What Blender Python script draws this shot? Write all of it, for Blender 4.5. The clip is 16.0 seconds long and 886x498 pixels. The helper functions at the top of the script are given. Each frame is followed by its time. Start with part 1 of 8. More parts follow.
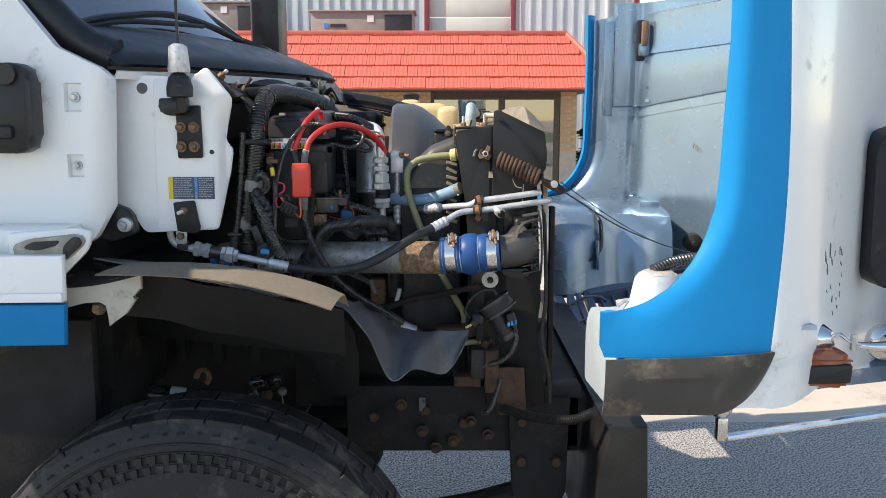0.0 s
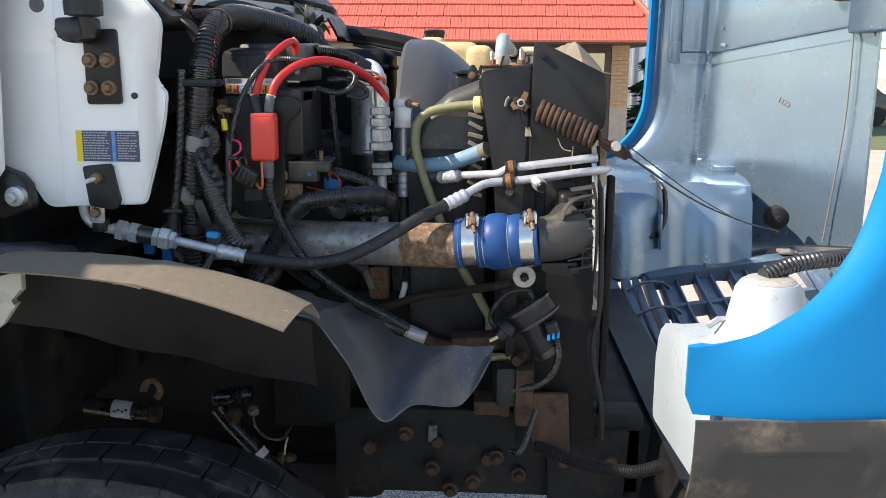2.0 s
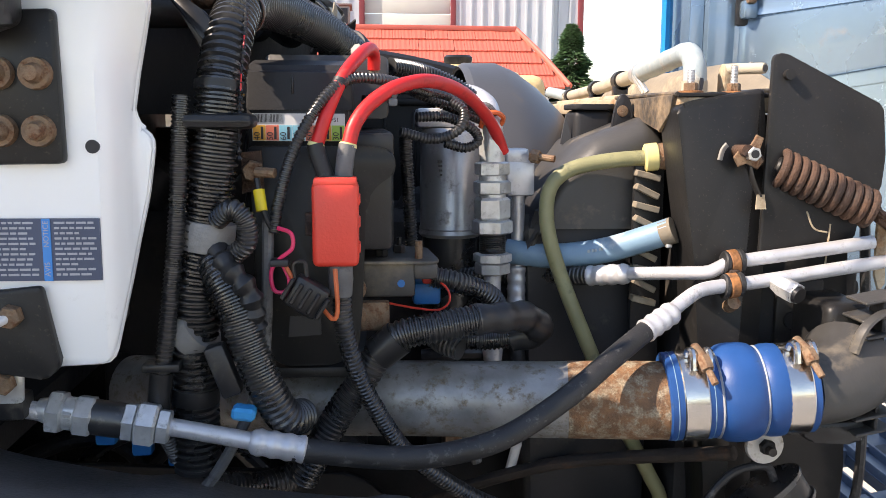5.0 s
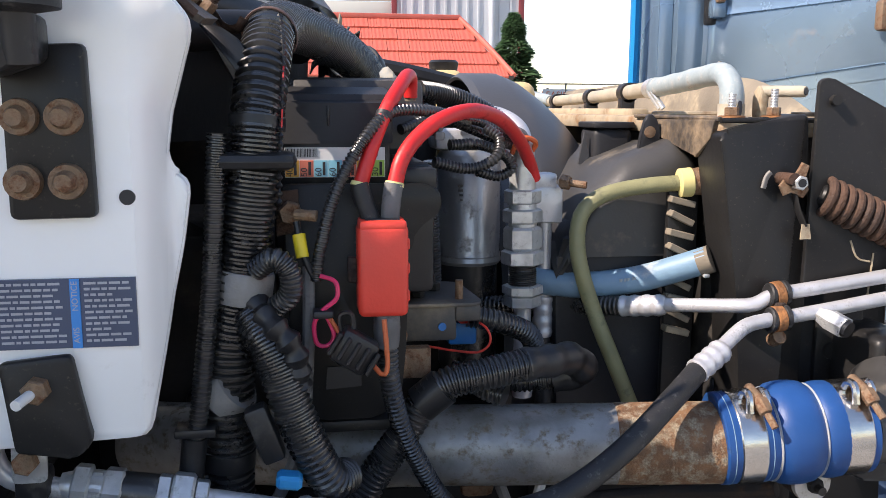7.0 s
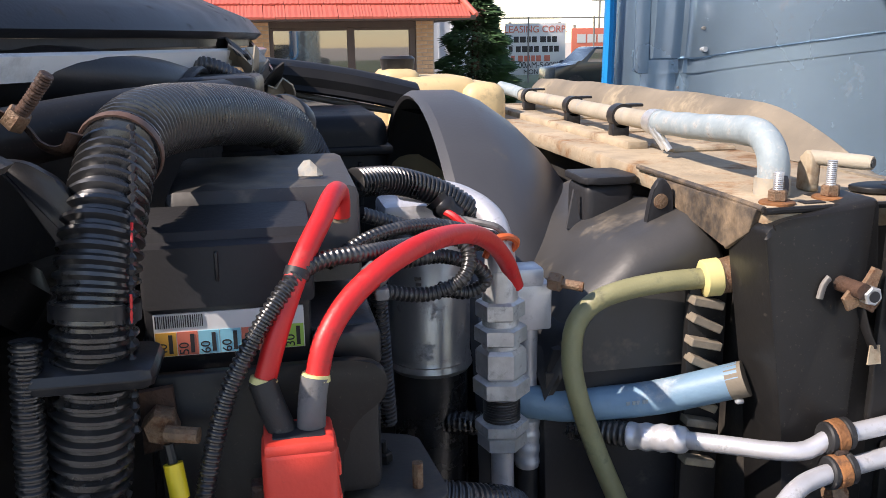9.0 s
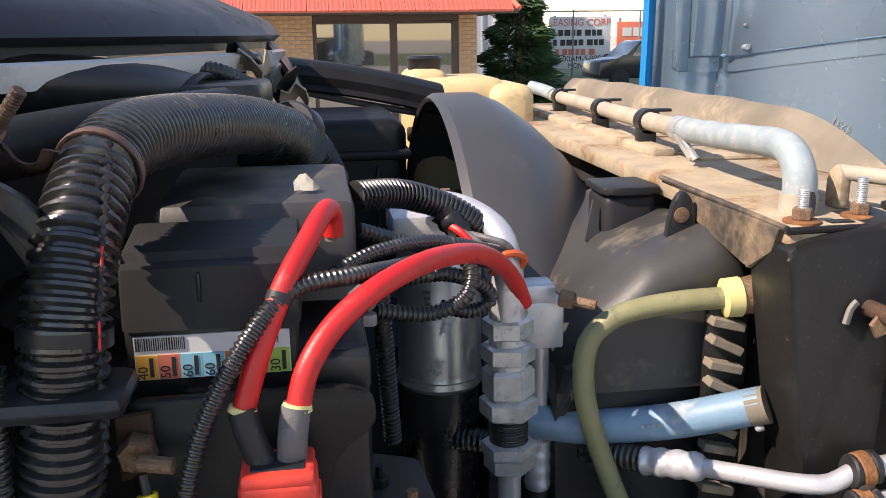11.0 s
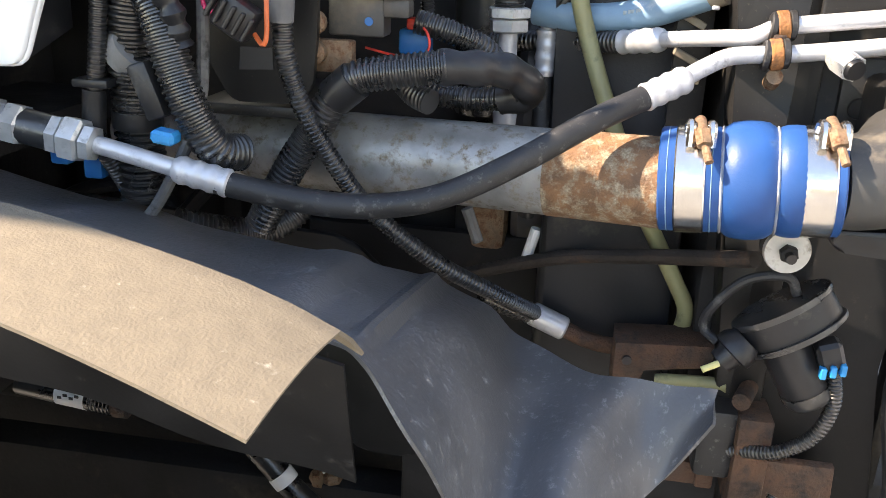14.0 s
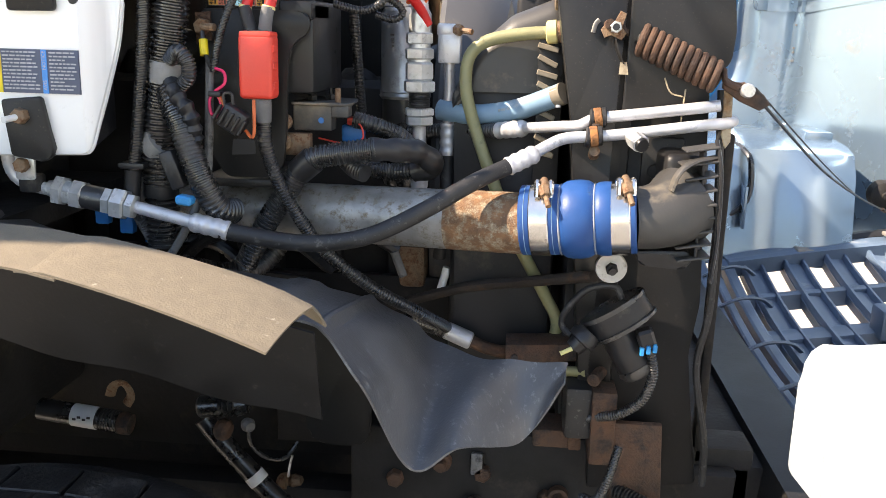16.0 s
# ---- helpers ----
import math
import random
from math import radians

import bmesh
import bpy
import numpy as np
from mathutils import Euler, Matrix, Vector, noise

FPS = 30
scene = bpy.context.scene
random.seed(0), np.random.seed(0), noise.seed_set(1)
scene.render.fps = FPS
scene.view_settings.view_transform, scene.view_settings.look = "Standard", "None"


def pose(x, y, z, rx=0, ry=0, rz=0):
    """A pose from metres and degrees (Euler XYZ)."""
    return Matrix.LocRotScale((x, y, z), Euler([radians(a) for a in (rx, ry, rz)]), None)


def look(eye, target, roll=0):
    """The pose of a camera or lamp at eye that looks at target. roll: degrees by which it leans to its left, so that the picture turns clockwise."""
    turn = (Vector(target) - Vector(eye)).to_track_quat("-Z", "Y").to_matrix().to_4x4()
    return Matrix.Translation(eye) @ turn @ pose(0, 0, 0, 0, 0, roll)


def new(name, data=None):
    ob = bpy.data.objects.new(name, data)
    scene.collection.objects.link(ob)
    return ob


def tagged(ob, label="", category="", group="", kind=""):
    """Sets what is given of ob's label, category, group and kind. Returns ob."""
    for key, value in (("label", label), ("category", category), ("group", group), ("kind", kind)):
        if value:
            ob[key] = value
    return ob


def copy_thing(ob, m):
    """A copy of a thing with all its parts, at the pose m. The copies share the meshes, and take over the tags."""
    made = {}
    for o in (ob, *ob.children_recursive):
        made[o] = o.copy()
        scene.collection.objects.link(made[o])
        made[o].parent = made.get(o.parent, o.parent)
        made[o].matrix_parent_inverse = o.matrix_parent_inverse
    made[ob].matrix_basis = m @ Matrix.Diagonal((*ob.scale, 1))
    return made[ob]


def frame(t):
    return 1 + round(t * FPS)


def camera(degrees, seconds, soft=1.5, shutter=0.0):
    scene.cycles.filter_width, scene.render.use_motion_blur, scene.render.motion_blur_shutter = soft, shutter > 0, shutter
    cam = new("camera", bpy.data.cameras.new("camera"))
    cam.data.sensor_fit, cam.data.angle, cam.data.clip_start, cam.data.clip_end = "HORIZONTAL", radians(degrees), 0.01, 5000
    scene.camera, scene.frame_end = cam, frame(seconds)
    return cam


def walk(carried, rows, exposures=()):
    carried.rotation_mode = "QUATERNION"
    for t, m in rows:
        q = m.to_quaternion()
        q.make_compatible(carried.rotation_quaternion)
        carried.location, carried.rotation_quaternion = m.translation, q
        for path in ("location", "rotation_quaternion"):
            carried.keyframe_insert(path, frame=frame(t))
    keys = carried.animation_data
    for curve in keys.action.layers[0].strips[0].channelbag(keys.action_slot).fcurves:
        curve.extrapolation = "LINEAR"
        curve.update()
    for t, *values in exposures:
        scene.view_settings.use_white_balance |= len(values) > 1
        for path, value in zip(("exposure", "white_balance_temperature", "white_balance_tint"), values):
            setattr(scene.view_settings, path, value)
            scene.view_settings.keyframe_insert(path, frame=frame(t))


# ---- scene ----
cam = camera(54.1, 16.0, soft=0.7)
METRES, EYE, TILT, LEAN, TURN = 3.0, 1.7, -8.7, 0.0, 0.0
ROWS = [
    (0.0, 0.0, 0.0, 0.0, 0.0, 0.0, 0.0),
    (0.5, -0.0057, 0.04, 0.0021, -0.08, -2.02, 0.71),
    (1.0, 0.0083, 0.0899, 0.0069, 1.06, -2.93, -0.21),
    (1.5, 0.0228, 0.1464, 0.0111, 3.11, -2.72, -1.04),
    (2.0, 0.0172, 0.206, 0.0176, 2.94, -2.84, -0.87),
    (2.5, 0.0026, 0.2681, 0.0259, 1.69, -2.26, -0.34),
    (3.0, 0.0042, 0.3175, 0.0296, 0.78, -1.63, 0.24),
    (3.5, -0.0013, 0.3671, 0.0392, -0.05, -0.73, 0.37),
    (4.0, -0.0229, 0.4077, 0.0424, -0.97, -0.97, -0.46),
    (4.5, -0.0739, 0.4338, 0.0473, -3.25, -0.7, -0.13),
    (5.0, -0.1092, 0.4468, 0.0473, -4.95, 0.28, 0.47),
    (7.5, -0.142, 0.4925, 0.0817, -9.65, -1.25, 1.62),
    (8.0, -0.1341, 0.5265, 0.1031, -10.42, -2.49, 2.36),
    (8.5, -0.1271, 0.5491, 0.1174, -11.36, -4.53, 2.45),
    (11.0, -0.1101, 0.5644, 0.1272, -8.44, -5.25, 1.95),
    (11.5, -0.1081, 0.5484, 0.1099, -6.84, -5.67, 0.46),
    (12.0, -0.1016, 0.5295, 0.0889, -6.12, -7.27, -0.28),
    (12.5, -0.0891, 0.5179, 0.0637, -3.6, -7.64, -1.55),
    (13.0, -0.0627, 0.5043, 0.0423, 0.51, -8.35, -2.49),
    (13.5, -0.0389, 0.4944, 0.0275, 4.04, -10.57, -3.26),
    (14.0, -0.0273, 0.4799, 0.0201, 9.14, -11.1, -3.66),
    (14.5, -0.0157, 0.4678, 0.0144, 11.11, -10.75, -2.51),
    (15.0, -0.0055, 0.4461, 0.0161, 8.86, -9.3, -1.99),
    (15.5, -0.0068, 0.403, 0.0184, 6.67, -6.68, -2.11),
    (16.0, -0.0036, 0.3548, 0.015, 5.02, -5.11, -2.28),
]
walk(cam, [(t, pose(0, 0, EYE, TILT, LEAN, TURN) @ pose(METRES * x, METRES * y, METRES * z, 90 + pitch, roll, yaw)) for t, x, y, z, yaw, pitch, roll in ROWS],
     [(0.0, 0.8, 7300, 12), (2.0, 0.9, 7250, 13), (3.5, 0.92, 7250, 14), (5.0, 1.22, 7700, 18), (8.0, 0.75, 7000, 19), (11.0, 0.8, 7450, 20), (12.0, 1.32, 7750, 19), (12.5, 1.75, 7800, 16), (13.0, 1.95, 8100, 15), (14.5, 2.08, 8200, 16), (15.5, 1.95, 8200, 16), (16.0, 1.7, 8200, 16)])

# ---- light ----
world = bpy.data.worlds.new("world")
scene.world = world
world.use_nodes = True
wn = world.node_tree
sky = wn.nodes.new("ShaderNodeTexSky")
sky.sky_type, sky.sun_disc = "NISHITA", False
SUN_EL, SUN_AZ = radians(43), radians(254)   # azimuth of the sun, clockwise from +y
sky.sun_elevation, sky.sun_rotation = SUN_EL, SUN_AZ
sky.air_density, sky.dust_density = 1.0, 0.05
wn.links.new(sky.outputs[0], wn.nodes["Background"].inputs[0])
wn.nodes["Background"].inputs[1].default_value = 0.15
sun = new("sun", bpy.data.lights.new("sun", "SUN"))
sun.data.energy, sun.data.angle, sun.data.color = 4.3, radians(0.53), (1.0, 0.95, 0.87)
to_sun = Vector((math.sin(SUN_AZ) * math.cos(SUN_EL), math.cos(SUN_AZ) * math.cos(SUN_EL), math.sin(SUN_EL)))
sun.matrix_world = look(to_sun * 20, (0, 0, 0))


# ---- materials ----
def mat(name, col, rough=0.5, metal=0.0, var=0.18, scale=25.0, bump=0.15, bscale=260.0,
        dirt=None, dscale=12.0, damount=0.4, drough=0.9, coat=0.0, trans=0.0, stretch=(1, 1, 1), spec=0.5, spread=0.2):
    """A surface with fine grain and, with dirt, blotches of a second colour."""
    m = bpy.data.materials.new(name)
    m.use_nodes = True
    nt = m.node_tree
    L, N = nt.links.new, nt.nodes.new
    b = nt.nodes["Principled BSDF"]
    tc, mp = N("ShaderNodeTexCoord"), N("ShaderNodeMapping")
    mp.inputs["Scale"].default_value = stretch
    L(tc.outputs["Object"], mp.inputs[0])

    def noise_node(s, detail):
        n = N("ShaderNodeTexNoise")
        n.inputs["Scale"].default_value, n.inputs["Detail"].default_value = s, detail
        L(mp.outputs[0], n.inputs["Vector"])
        return n

    def ramp(src, lo, hi, a, c):
        r = N("ShaderNodeValToRGB")
        r.color_ramp.elements[0].position, r.color_ramp.elements[1].position = lo, hi
        r.color_ramp.elements[0].color, r.color_ramp.elements[1].color = a, c
        L(src, r.inputs[0])
        return r.outputs[0]

    n1 = noise_node(scale, 6)
    c0 = [min(1, c * (1 - var)) for c in col] + [1]
    c1 = [min(1, c * (1 + var)) for c in col] + [1]
    out = ramp(n1.outputs[0], 0.5 - spread, 0.5 + spread, c0, c1)
    g = lambda v: (v, v, v, 1)
    rgh = ramp(n1.outputs[0], 0.25, 0.75, g(max(0.02, rough * (1 - var * 0.8))), g(min(1, rough * (1 + var * 0.8))))
    met = None
    if dirt:
        n2 = noise_node(dscale, 9)
        n2.inputs["Roughness"].default_value = 0.68
        f = ramp(n2.outputs[0], 0.62 - damount * 0.35, 0.74 - damount * 0.28, g(0), g(1))
        mx = N("ShaderNodeMixRGB")
        L(f, mx.inputs[0]), L(out, mx.inputs[1])
        mx.inputs[2].default_value = (*dirt, 1)
        n3 = noise_node(dscale * 7, 6)
        d2 = ramp(n3.outputs[0], 0.3, 0.7, [c * 0.6 for c in dirt] + [1], [min(1, c * 1.35) for c in dirt] + [1])
        L(d2, mx.inputs[2])
        out = mx.outputs[0]
        mr = N("ShaderNodeMixRGB")
        L(f, mr.inputs[0]), L(rgh, mr.inputs[1])
        mr.inputs[2].default_value = g(drough)
        rgh = mr.outputs[0]
        if metal:
            mm = N("ShaderNodeMixRGB")
            L(f, mm.inputs[0])
            mm.inputs[1].default_value, mm.inputs[2].default_value = g(metal), g(0)
            met = mm.outputs[0]
    L(out, b.inputs["Base Color"]), L(rgh, b.inputs["Roughness"])
    b.inputs["Metallic"].default_value = metal
    if met:
        L(met, b.inputs["Metallic"])
    b.inputs["Specular IOR Level"].default_value = spec
    b.inputs["Coat Weight"].default_value = coat
    b.inputs["Coat Roughness"].default_value = 0.06
    b.inputs["Transmission Weight"].default_value = trans
    if bump:
        n4, bp = noise_node(bscale, 5), N("ShaderNodeBump")
        bp.inputs["Strength"].default_value, bp.inputs["Distance"].default_value = bump, 0.004
        L(n4.outputs[0], bp.inputs["Height"]), L(bp.outputs[0], b.inputs["Normal"])
    return m


white_paint = mat("white_paint", (0.85, 0.855, 0.85), 0.28, var=0.02, scale=6, bump=0.02, bscale=40, coat=0.4, dirt=(0.55, 0.53, 0.49), dscale=7, damount=0.06)
blue_paint = mat("blue_paint", (0.0, 0.20, 0.47), 0.42, var=0.05, scale=5, bump=0.02, bscale=40, spec=0.12)
chip_mat = mat("dark_scuff", (0.07, 0.075, 0.085), 0.7, var=0.4, scale=60, bump=0.1)
hood_inner = mat("pale_blue_fibreglass", (0.205, 0.292, 0.372), 0.27, metal=0.66, var=0.08, scale=3, bump=0.02, bscale=8, coat=0.4, dirt=(0.20, 0.185, 0.17), dscale=5, damount=0.06, drough=0.45, spec=0.8)
grille_mat = mat("blue_grey_plastic", (0.085, 0.13, 0.195), 0.5, var=0.12, scale=9, bump=0.06, dirt=(0.26, 0.28, 0.30), dscale=9, damount=0.12)
black_paint = mat("black_satin_paint", (0.0145, 0.014, 0.014), 0.42, var=0.35, scale=9, bump=0.06, bscale=120, dirt=(0.08, 0.068, 0.055), dscale=220, damount=0.06, spec=0.32)
black_plastic = mat("black_plastic", (0.017, 0.017, 0.0185), 0.36, var=0.3, scale=20, bump=0.05, bscale=300, dirt=(0.06, 0.055, 0.048), dscale=30, damount=0.10, spec=0.4)
conduit_mat = mat("conduit_plastic", (0.019, 0.019, 0.0195), 0.28, var=0.25, scale=22, bump=0.04, dirt=(0.085, 0.08, 0.072), dscale=60, damount=0.14, drough=0.5, spec=0.85)
rubber = mat("black_rubber", (0.020, 0.020, 0.021), 0.5, var=0.25, scale=40, bump=0.10, bscale=520, dirt=(0.11, 0.105, 0.10), dscale=90, damount=0.16, spec=0.4)
tyre_rubber = mat("tyre_rubber", (0.014, 0.014, 0.015), 0.55, var=0.3, scale=18, bump=0.35, bscale=180, dirt=(0.06, 0.056, 0.052), dscale=14, damount=0.30, spec=0.35)
black_liner = mat("black_liner_plastic", (0.0085, 0.0085, 0.009), 0.5, var=0.3, scale=12, bump=0.05, bscale=200, dirt=(0.03, 0.028, 0.026), dscale=60, damount=0.08, spec=0.24)
grime = mat("dark_grime", (0.024, 0.0225, 0.022), 0.7, var=0.4, scale=12, bump=0.3, bscale=90, dirt=(0.055, 0.047, 0.038), dscale=8, damount=0.2, spec=0.2)
shroud_mat = mat("grey_black_plastic", (0.022, 0.022, 0.024), 0.5, var=0.16, scale=9, bump=0.08, bscale=240, dirt=(0.09, 0.08, 0.065), dscale=7, damount=0.12, spec=0.28)
dusty = mat("dusty_metal", (0.40, 0.325, 0.225), 0.85, var=0.22, scale=22, bump=0.3, bscale=160, dirt=(0.19, 0.105, 0.05), dscale=17, damount=0.26)
rust_mat = mat("rusty_steel", (0.075, 0.038, 0.023), 0.85, var=0.45, scale=30, bump=0.5, bscale=300, dirt=(0.028, 0.022, 0.019), dscale=24, damount=0.35)
rust_clamp = mat("bright_rust", (0.24, 0.10, 0.035), 0.75, var=0.4, scale=50, bump=0.4, bscale=300, dirt=(0.10, 0.05, 0.03), dscale=40, damount=0.3)
brown_clip = mat("brown_painted_steel", (0.11, 0.062, 0.045), 0.5, var=0.2, scale=30, bump=0.1, dirt=(0.05, 0.035, 0.03), dscale=25, damount=0.2)
rust_dark = mat("dark_rusty_bar", (0.032, 0.024, 0.020), 0.75, var=0.4, scale=30, bump=0.4, bscale=200, dirt=(0.085, 0.045, 0.027), dscale=30, damount=0.25)
rust_bolt = mat("rusty_zinc", (0.24, 0.155, 0.095), 0.6, metal=0.3, var=0.4, scale=90, bump=0.4, bscale=500, dirt=(0.13, 0.055, 0.025), dscale=90, damount=0.42)
alu = mat("dull_aluminium", (0.55, 0.55, 0.57), 0.36, metal=0.45, var=0.12, scale=40, bump=0.06, bscale=350, dirt=(0.36, 0.36, 0.37), dscale=60, damount=0.2, drough=0.6)
zinc = mat("zinc_steel", (0.55, 0.56, 0.56), 0.32, metal=0.55, var=0.18, scale=60, bump=0.08, bscale=400, dirt=(0.33, 0.33, 0.32), dscale=70, damount=0.26, drough=0.55)
stainless = mat("stainless_band", (0.62, 0.60, 0.57), 0.22, metal=1.0, var=0.1, scale=30, bump=0.04)
chrome = mat("chrome", (0.75, 0.75, 0.75), 0.12, metal=1.0, var=0.1, scale=30, bump=0.02)
galv = mat("aluminised_steel", (0.27, 0.265, 0.255), 0.40, metal=0.45, var=0.3, scale=30, bump=0.12, bscale=200, dirt=(0.15, 0.115, 0.08), dscale=70, damount=0.30)
rust_tube = mat("rust_flaked_steel", (0.165, 0.085, 0.042), 0.85, var=0.45, scale=55, bump=0.5, bscale=420, dirt=(0.29, 0.24, 0.17), dscale=75, damount=0.42)
silicone = mat("blue_silicone", (0.010, 0.060, 0.205), 0.45, var=0.12, scale=20, bump=0.06, bscale=420, dirt=(0.03, 0.08, 0.19), dscale=40, damount=0.15, spec=0.35)
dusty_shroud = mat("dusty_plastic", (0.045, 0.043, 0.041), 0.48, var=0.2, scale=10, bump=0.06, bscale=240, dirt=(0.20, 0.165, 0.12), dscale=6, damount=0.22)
hose_worn = mat("worn_blue_hose", (0.30, 0.36, 0.38), 0.6, var=0.12, scale=60, bump=0.15, bscale=200, dirt=(0.42, 0.41, 0.38), dscale=60, damount=0.30)
can_paint = mat("filter_can_paint", (0.40, 0.40, 0.40), 0.34, metal=0.75, var=0.12, scale=30, bump=0.05, dirt=(0.25, 0.24, 0.23), dscale=40, damount=0.2)
washer_mat = mat("dull_plated_washer", (0.48, 0.46, 0.43), 0.5, metal=0.3, var=0.15, scale=60, bump=0.1, dirt=(0.30, 0.26, 0.21), dscale=60, damount=0.3)
rust_lip = mat("rust_blistered_black_paint", (0.060, 0.050, 0.042), 0.6, var=0.4, scale=18, bump=0.3, bscale=160, dirt=(0.26, 0.185, 0.115), dscale=11, damount=0.46)
# dusty tan; the apron's inner shade is mixed into this darker base
deflector = mat("shaded_dirty_deflector", (0.20, 0.168, 0.125), 0.8, var=0.25, scale=14, bump=0.2, bscale=160, dirt=(0.33, 0.27, 0.185), dscale=9, damount=0.32)
# pale grey-blue, darker than white_paint
housing_white = mat("grey_blue_housing_white", (0.42, 0.475, 0.515), 0.4, var=0.05, scale=9, bump=0.04, bscale=60, dirt=(0.36, 0.35, 0.32), dscale=12, damount=0.12)
rusty_top = mat("dusty_rust_stained_steel", (0.38, 0.305, 0.21), 0.85, var=0.25, scale=26, bump=0.25, bscale=180, dirt=(0.22, 0.115, 0.05), dscale=13, damount=0.33)
cyan_clip = mat("cyan_plastic_clip", (0.0, 0.23, 0.52), 0.45, var=0.08, bump=0.04)
# shroud plastic in a paler tone: sun sheen put into the base colour
sunlit_plastic = mat("sunlit_look_plastic", (0.06, 0.06, 0.063), 0.4, var=0.15, scale=5, bump=0.05, bscale=200, dirt=(0.17, 0.14, 0.10), dscale=5, damount=0.12)
red_plastic = mat("red_plastic", (0.72, 0.055, 0.035), 0.42, var=0.07, scale=22, bump=0.08, bscale=300, dirt=(0.40, 0.06, 0.05), dscale=20, damount=0.1)
red_rubber = mat("red_cable", (0.58, 0.018, 0.018), 0.42, var=0.1, scale=30, bump=0.08, dirt=(0.36, 0.05, 0.045), dscale=25, damount=0.14)
olive = mat("olive_hose", (0.24, 0.23, 0.115), 0.5, var=0.14, scale=25, bump=0.12, dirt=(0.11, 0.11, 0.07), dscale=22, damount=0.22)
hose_blue = mat("pale_blue_hose", (0.16, 0.27, 0.37), 0.5, var=0.15, scale=20, bump=0.1, dirt=(0.35, 0.40, 0.44), dscale=18, damount=0.15)
hose_dusty = mat("dusty_hose", (0.40, 0.35, 0.27), 0.8, var=0.15, scale=25, bump=0.2, dirt=(0.25, 0.30, 0.33), dscale=10, damount=0.2)
tan_board = mat("fibre_liner", (0.165, 0.136, 0.099), 0.92, var=0.10, scale=70, bump=0.22, bscale=420, dirt=(0.30, 0.265, 0.21), dscale=60, damount=0.0)
liner = mat("scuffed_liner", (0.092, 0.093, 0.098), 0.42, var=0.28, scale=7, bump=0.16, bscale=220, dirt=(0.20, 0.202, 0.205), dscale=110, damount=0.20, stretch=(1, 1, 0.5))
cream = mat("cream_plastic", (0.62, 0.47, 0.24), 0.5, var=0.1, scale=14, bump=0.06, dirt=(0.42, 0.33, 0.2), dscale=14, damount=0.15)
pale_yellow = mat("pale_yellow_plastic", (0.66, 0.58, 0.25), 0.5, var=0.06, bump=0.05)
yellow = mat("yellow_plastic", (0.75, 0.55, 0.02), 0.45, var=0.06, bump=0.05)
blue_clip = mat("bright_blue_plastic", (0.0, 0.135, 0.40), 0.45, var=0.08, bump=0.05)
pink = mat("pink_wire", (0.75, 0.03, 0.12), 0.4, var=0.06, bump=0)
orange_wire = mat("orange_wire", (0.55, 0.11, 0.03), 0.45, var=0.1, bump=0)
tape = mat("grey_tape", (0.22, 0.215, 0.21), 0.55, var=0.12, scale=40, bump=0.3, bscale=220)
grey_sheath = mat("grey_sheath", (0.125, 0.125, 0.127), 0.6, var=0.3, scale=40, bump=0.1, dirt=(0.04, 0.04, 0.04), dscale=40, damount=0.25)
label_white = mat("label_white", (0.66, 0.66, 0.65), 0.4, var=0.03, bump=0)
label_blue = mat("label_blue", (0.05, 0.07, 0.125), 0.4, var=0.08, bump=0)
label_cyan = mat("label_cyan", (0.20, 0.50, 0.62), 0.4, var=0.03, bump=0)
label_green = mat("label_green", (0.33, 0.55, 0.10), 0.4, var=0.03, bump=0)
label_red = mat("label_red", (0.62, 0.16, 0.10), 0.4, var=0.03, bump=0)
label_orange = mat("label_orange", (0.70, 0.36, 0.05), 0.4, var=0.03, bump=0)
label_strong_blue = mat("label_strong_blue", (0.02, 0.23, 0.62), 0.4, var=0.03, bump=0)
ink = mat("ink", (0.015, 0.015, 0.018), 0.5, var=0.1, bump=0)
paper_bar = mat("pale_print", (0.36, 0.38, 0.42), 0.5, var=0.1, bump=0)
amber = mat("amber_lens", (0.26, 0.050, 0.012), 0.2, var=0.08, scale=40, bump=0.12, bscale=120, coat=0.5)
# white paint dulled to grey-tan, shade put into the base colour
shaded_white = mat("shaded_white_paint", (0.46, 0.44, 0.38), 0.5, var=0.12, scale=14, bump=0.06, dirt=(0.30, 0.28, 0.24), dscale=14, damount=0.3)
pocket_mat = mat("olive_grey_plastic", (0.30, 0.28, 0.23), 0.45, var=0.15, scale=20, bump=0.1, dirt=(0.5, 0.48, 0.42), dscale=20, damount=0.3)
glass_dark = mat("tinted_glass", (0.03, 0.04, 0.045), 0.03, var=0.05, bump=0, coat=1.0)
glass_dark.node_tree.nodes["Principled BSDF"].inputs["IOR"].default_value = 2.8
asphalt = mat("asphalt", (0.22, 0.21, 0.195), 0.9, var=0.9, scale=100, bump=0.9, bscale=120, dirt=(0.62, 0.60, 0.56), dscale=80, damount=0.32, spread=0.05)
concrete = mat("concrete", (0.46, 0.40, 0.335), 0.9, var=0.12, scale=1.5, bump=0.3, bscale=90, dirt=(0.38, 0.33, 0.28), dscale=2.4, damount=0.2)
brick_mat = mat("tan_brick", (0.40, 0.26, 0.15), 0.9, var=0.25, scale=9, bump=0.4, bscale=60)
mortar = mat("mortar", (0.34, 0.30, 0.25), 0.95, var=0.1, scale=9, bump=0.3, bscale=60)
roof_red = mat("red_metal_shakes", (0.53, 0.118, 0.08), 0.5, var=0.12, scale=2.2, bump=0.3, bscale=34, dirt=(0.42, 0.12, 0.09), dscale=1.5, damount=0.2, stretch=(1, 1, 0.15))
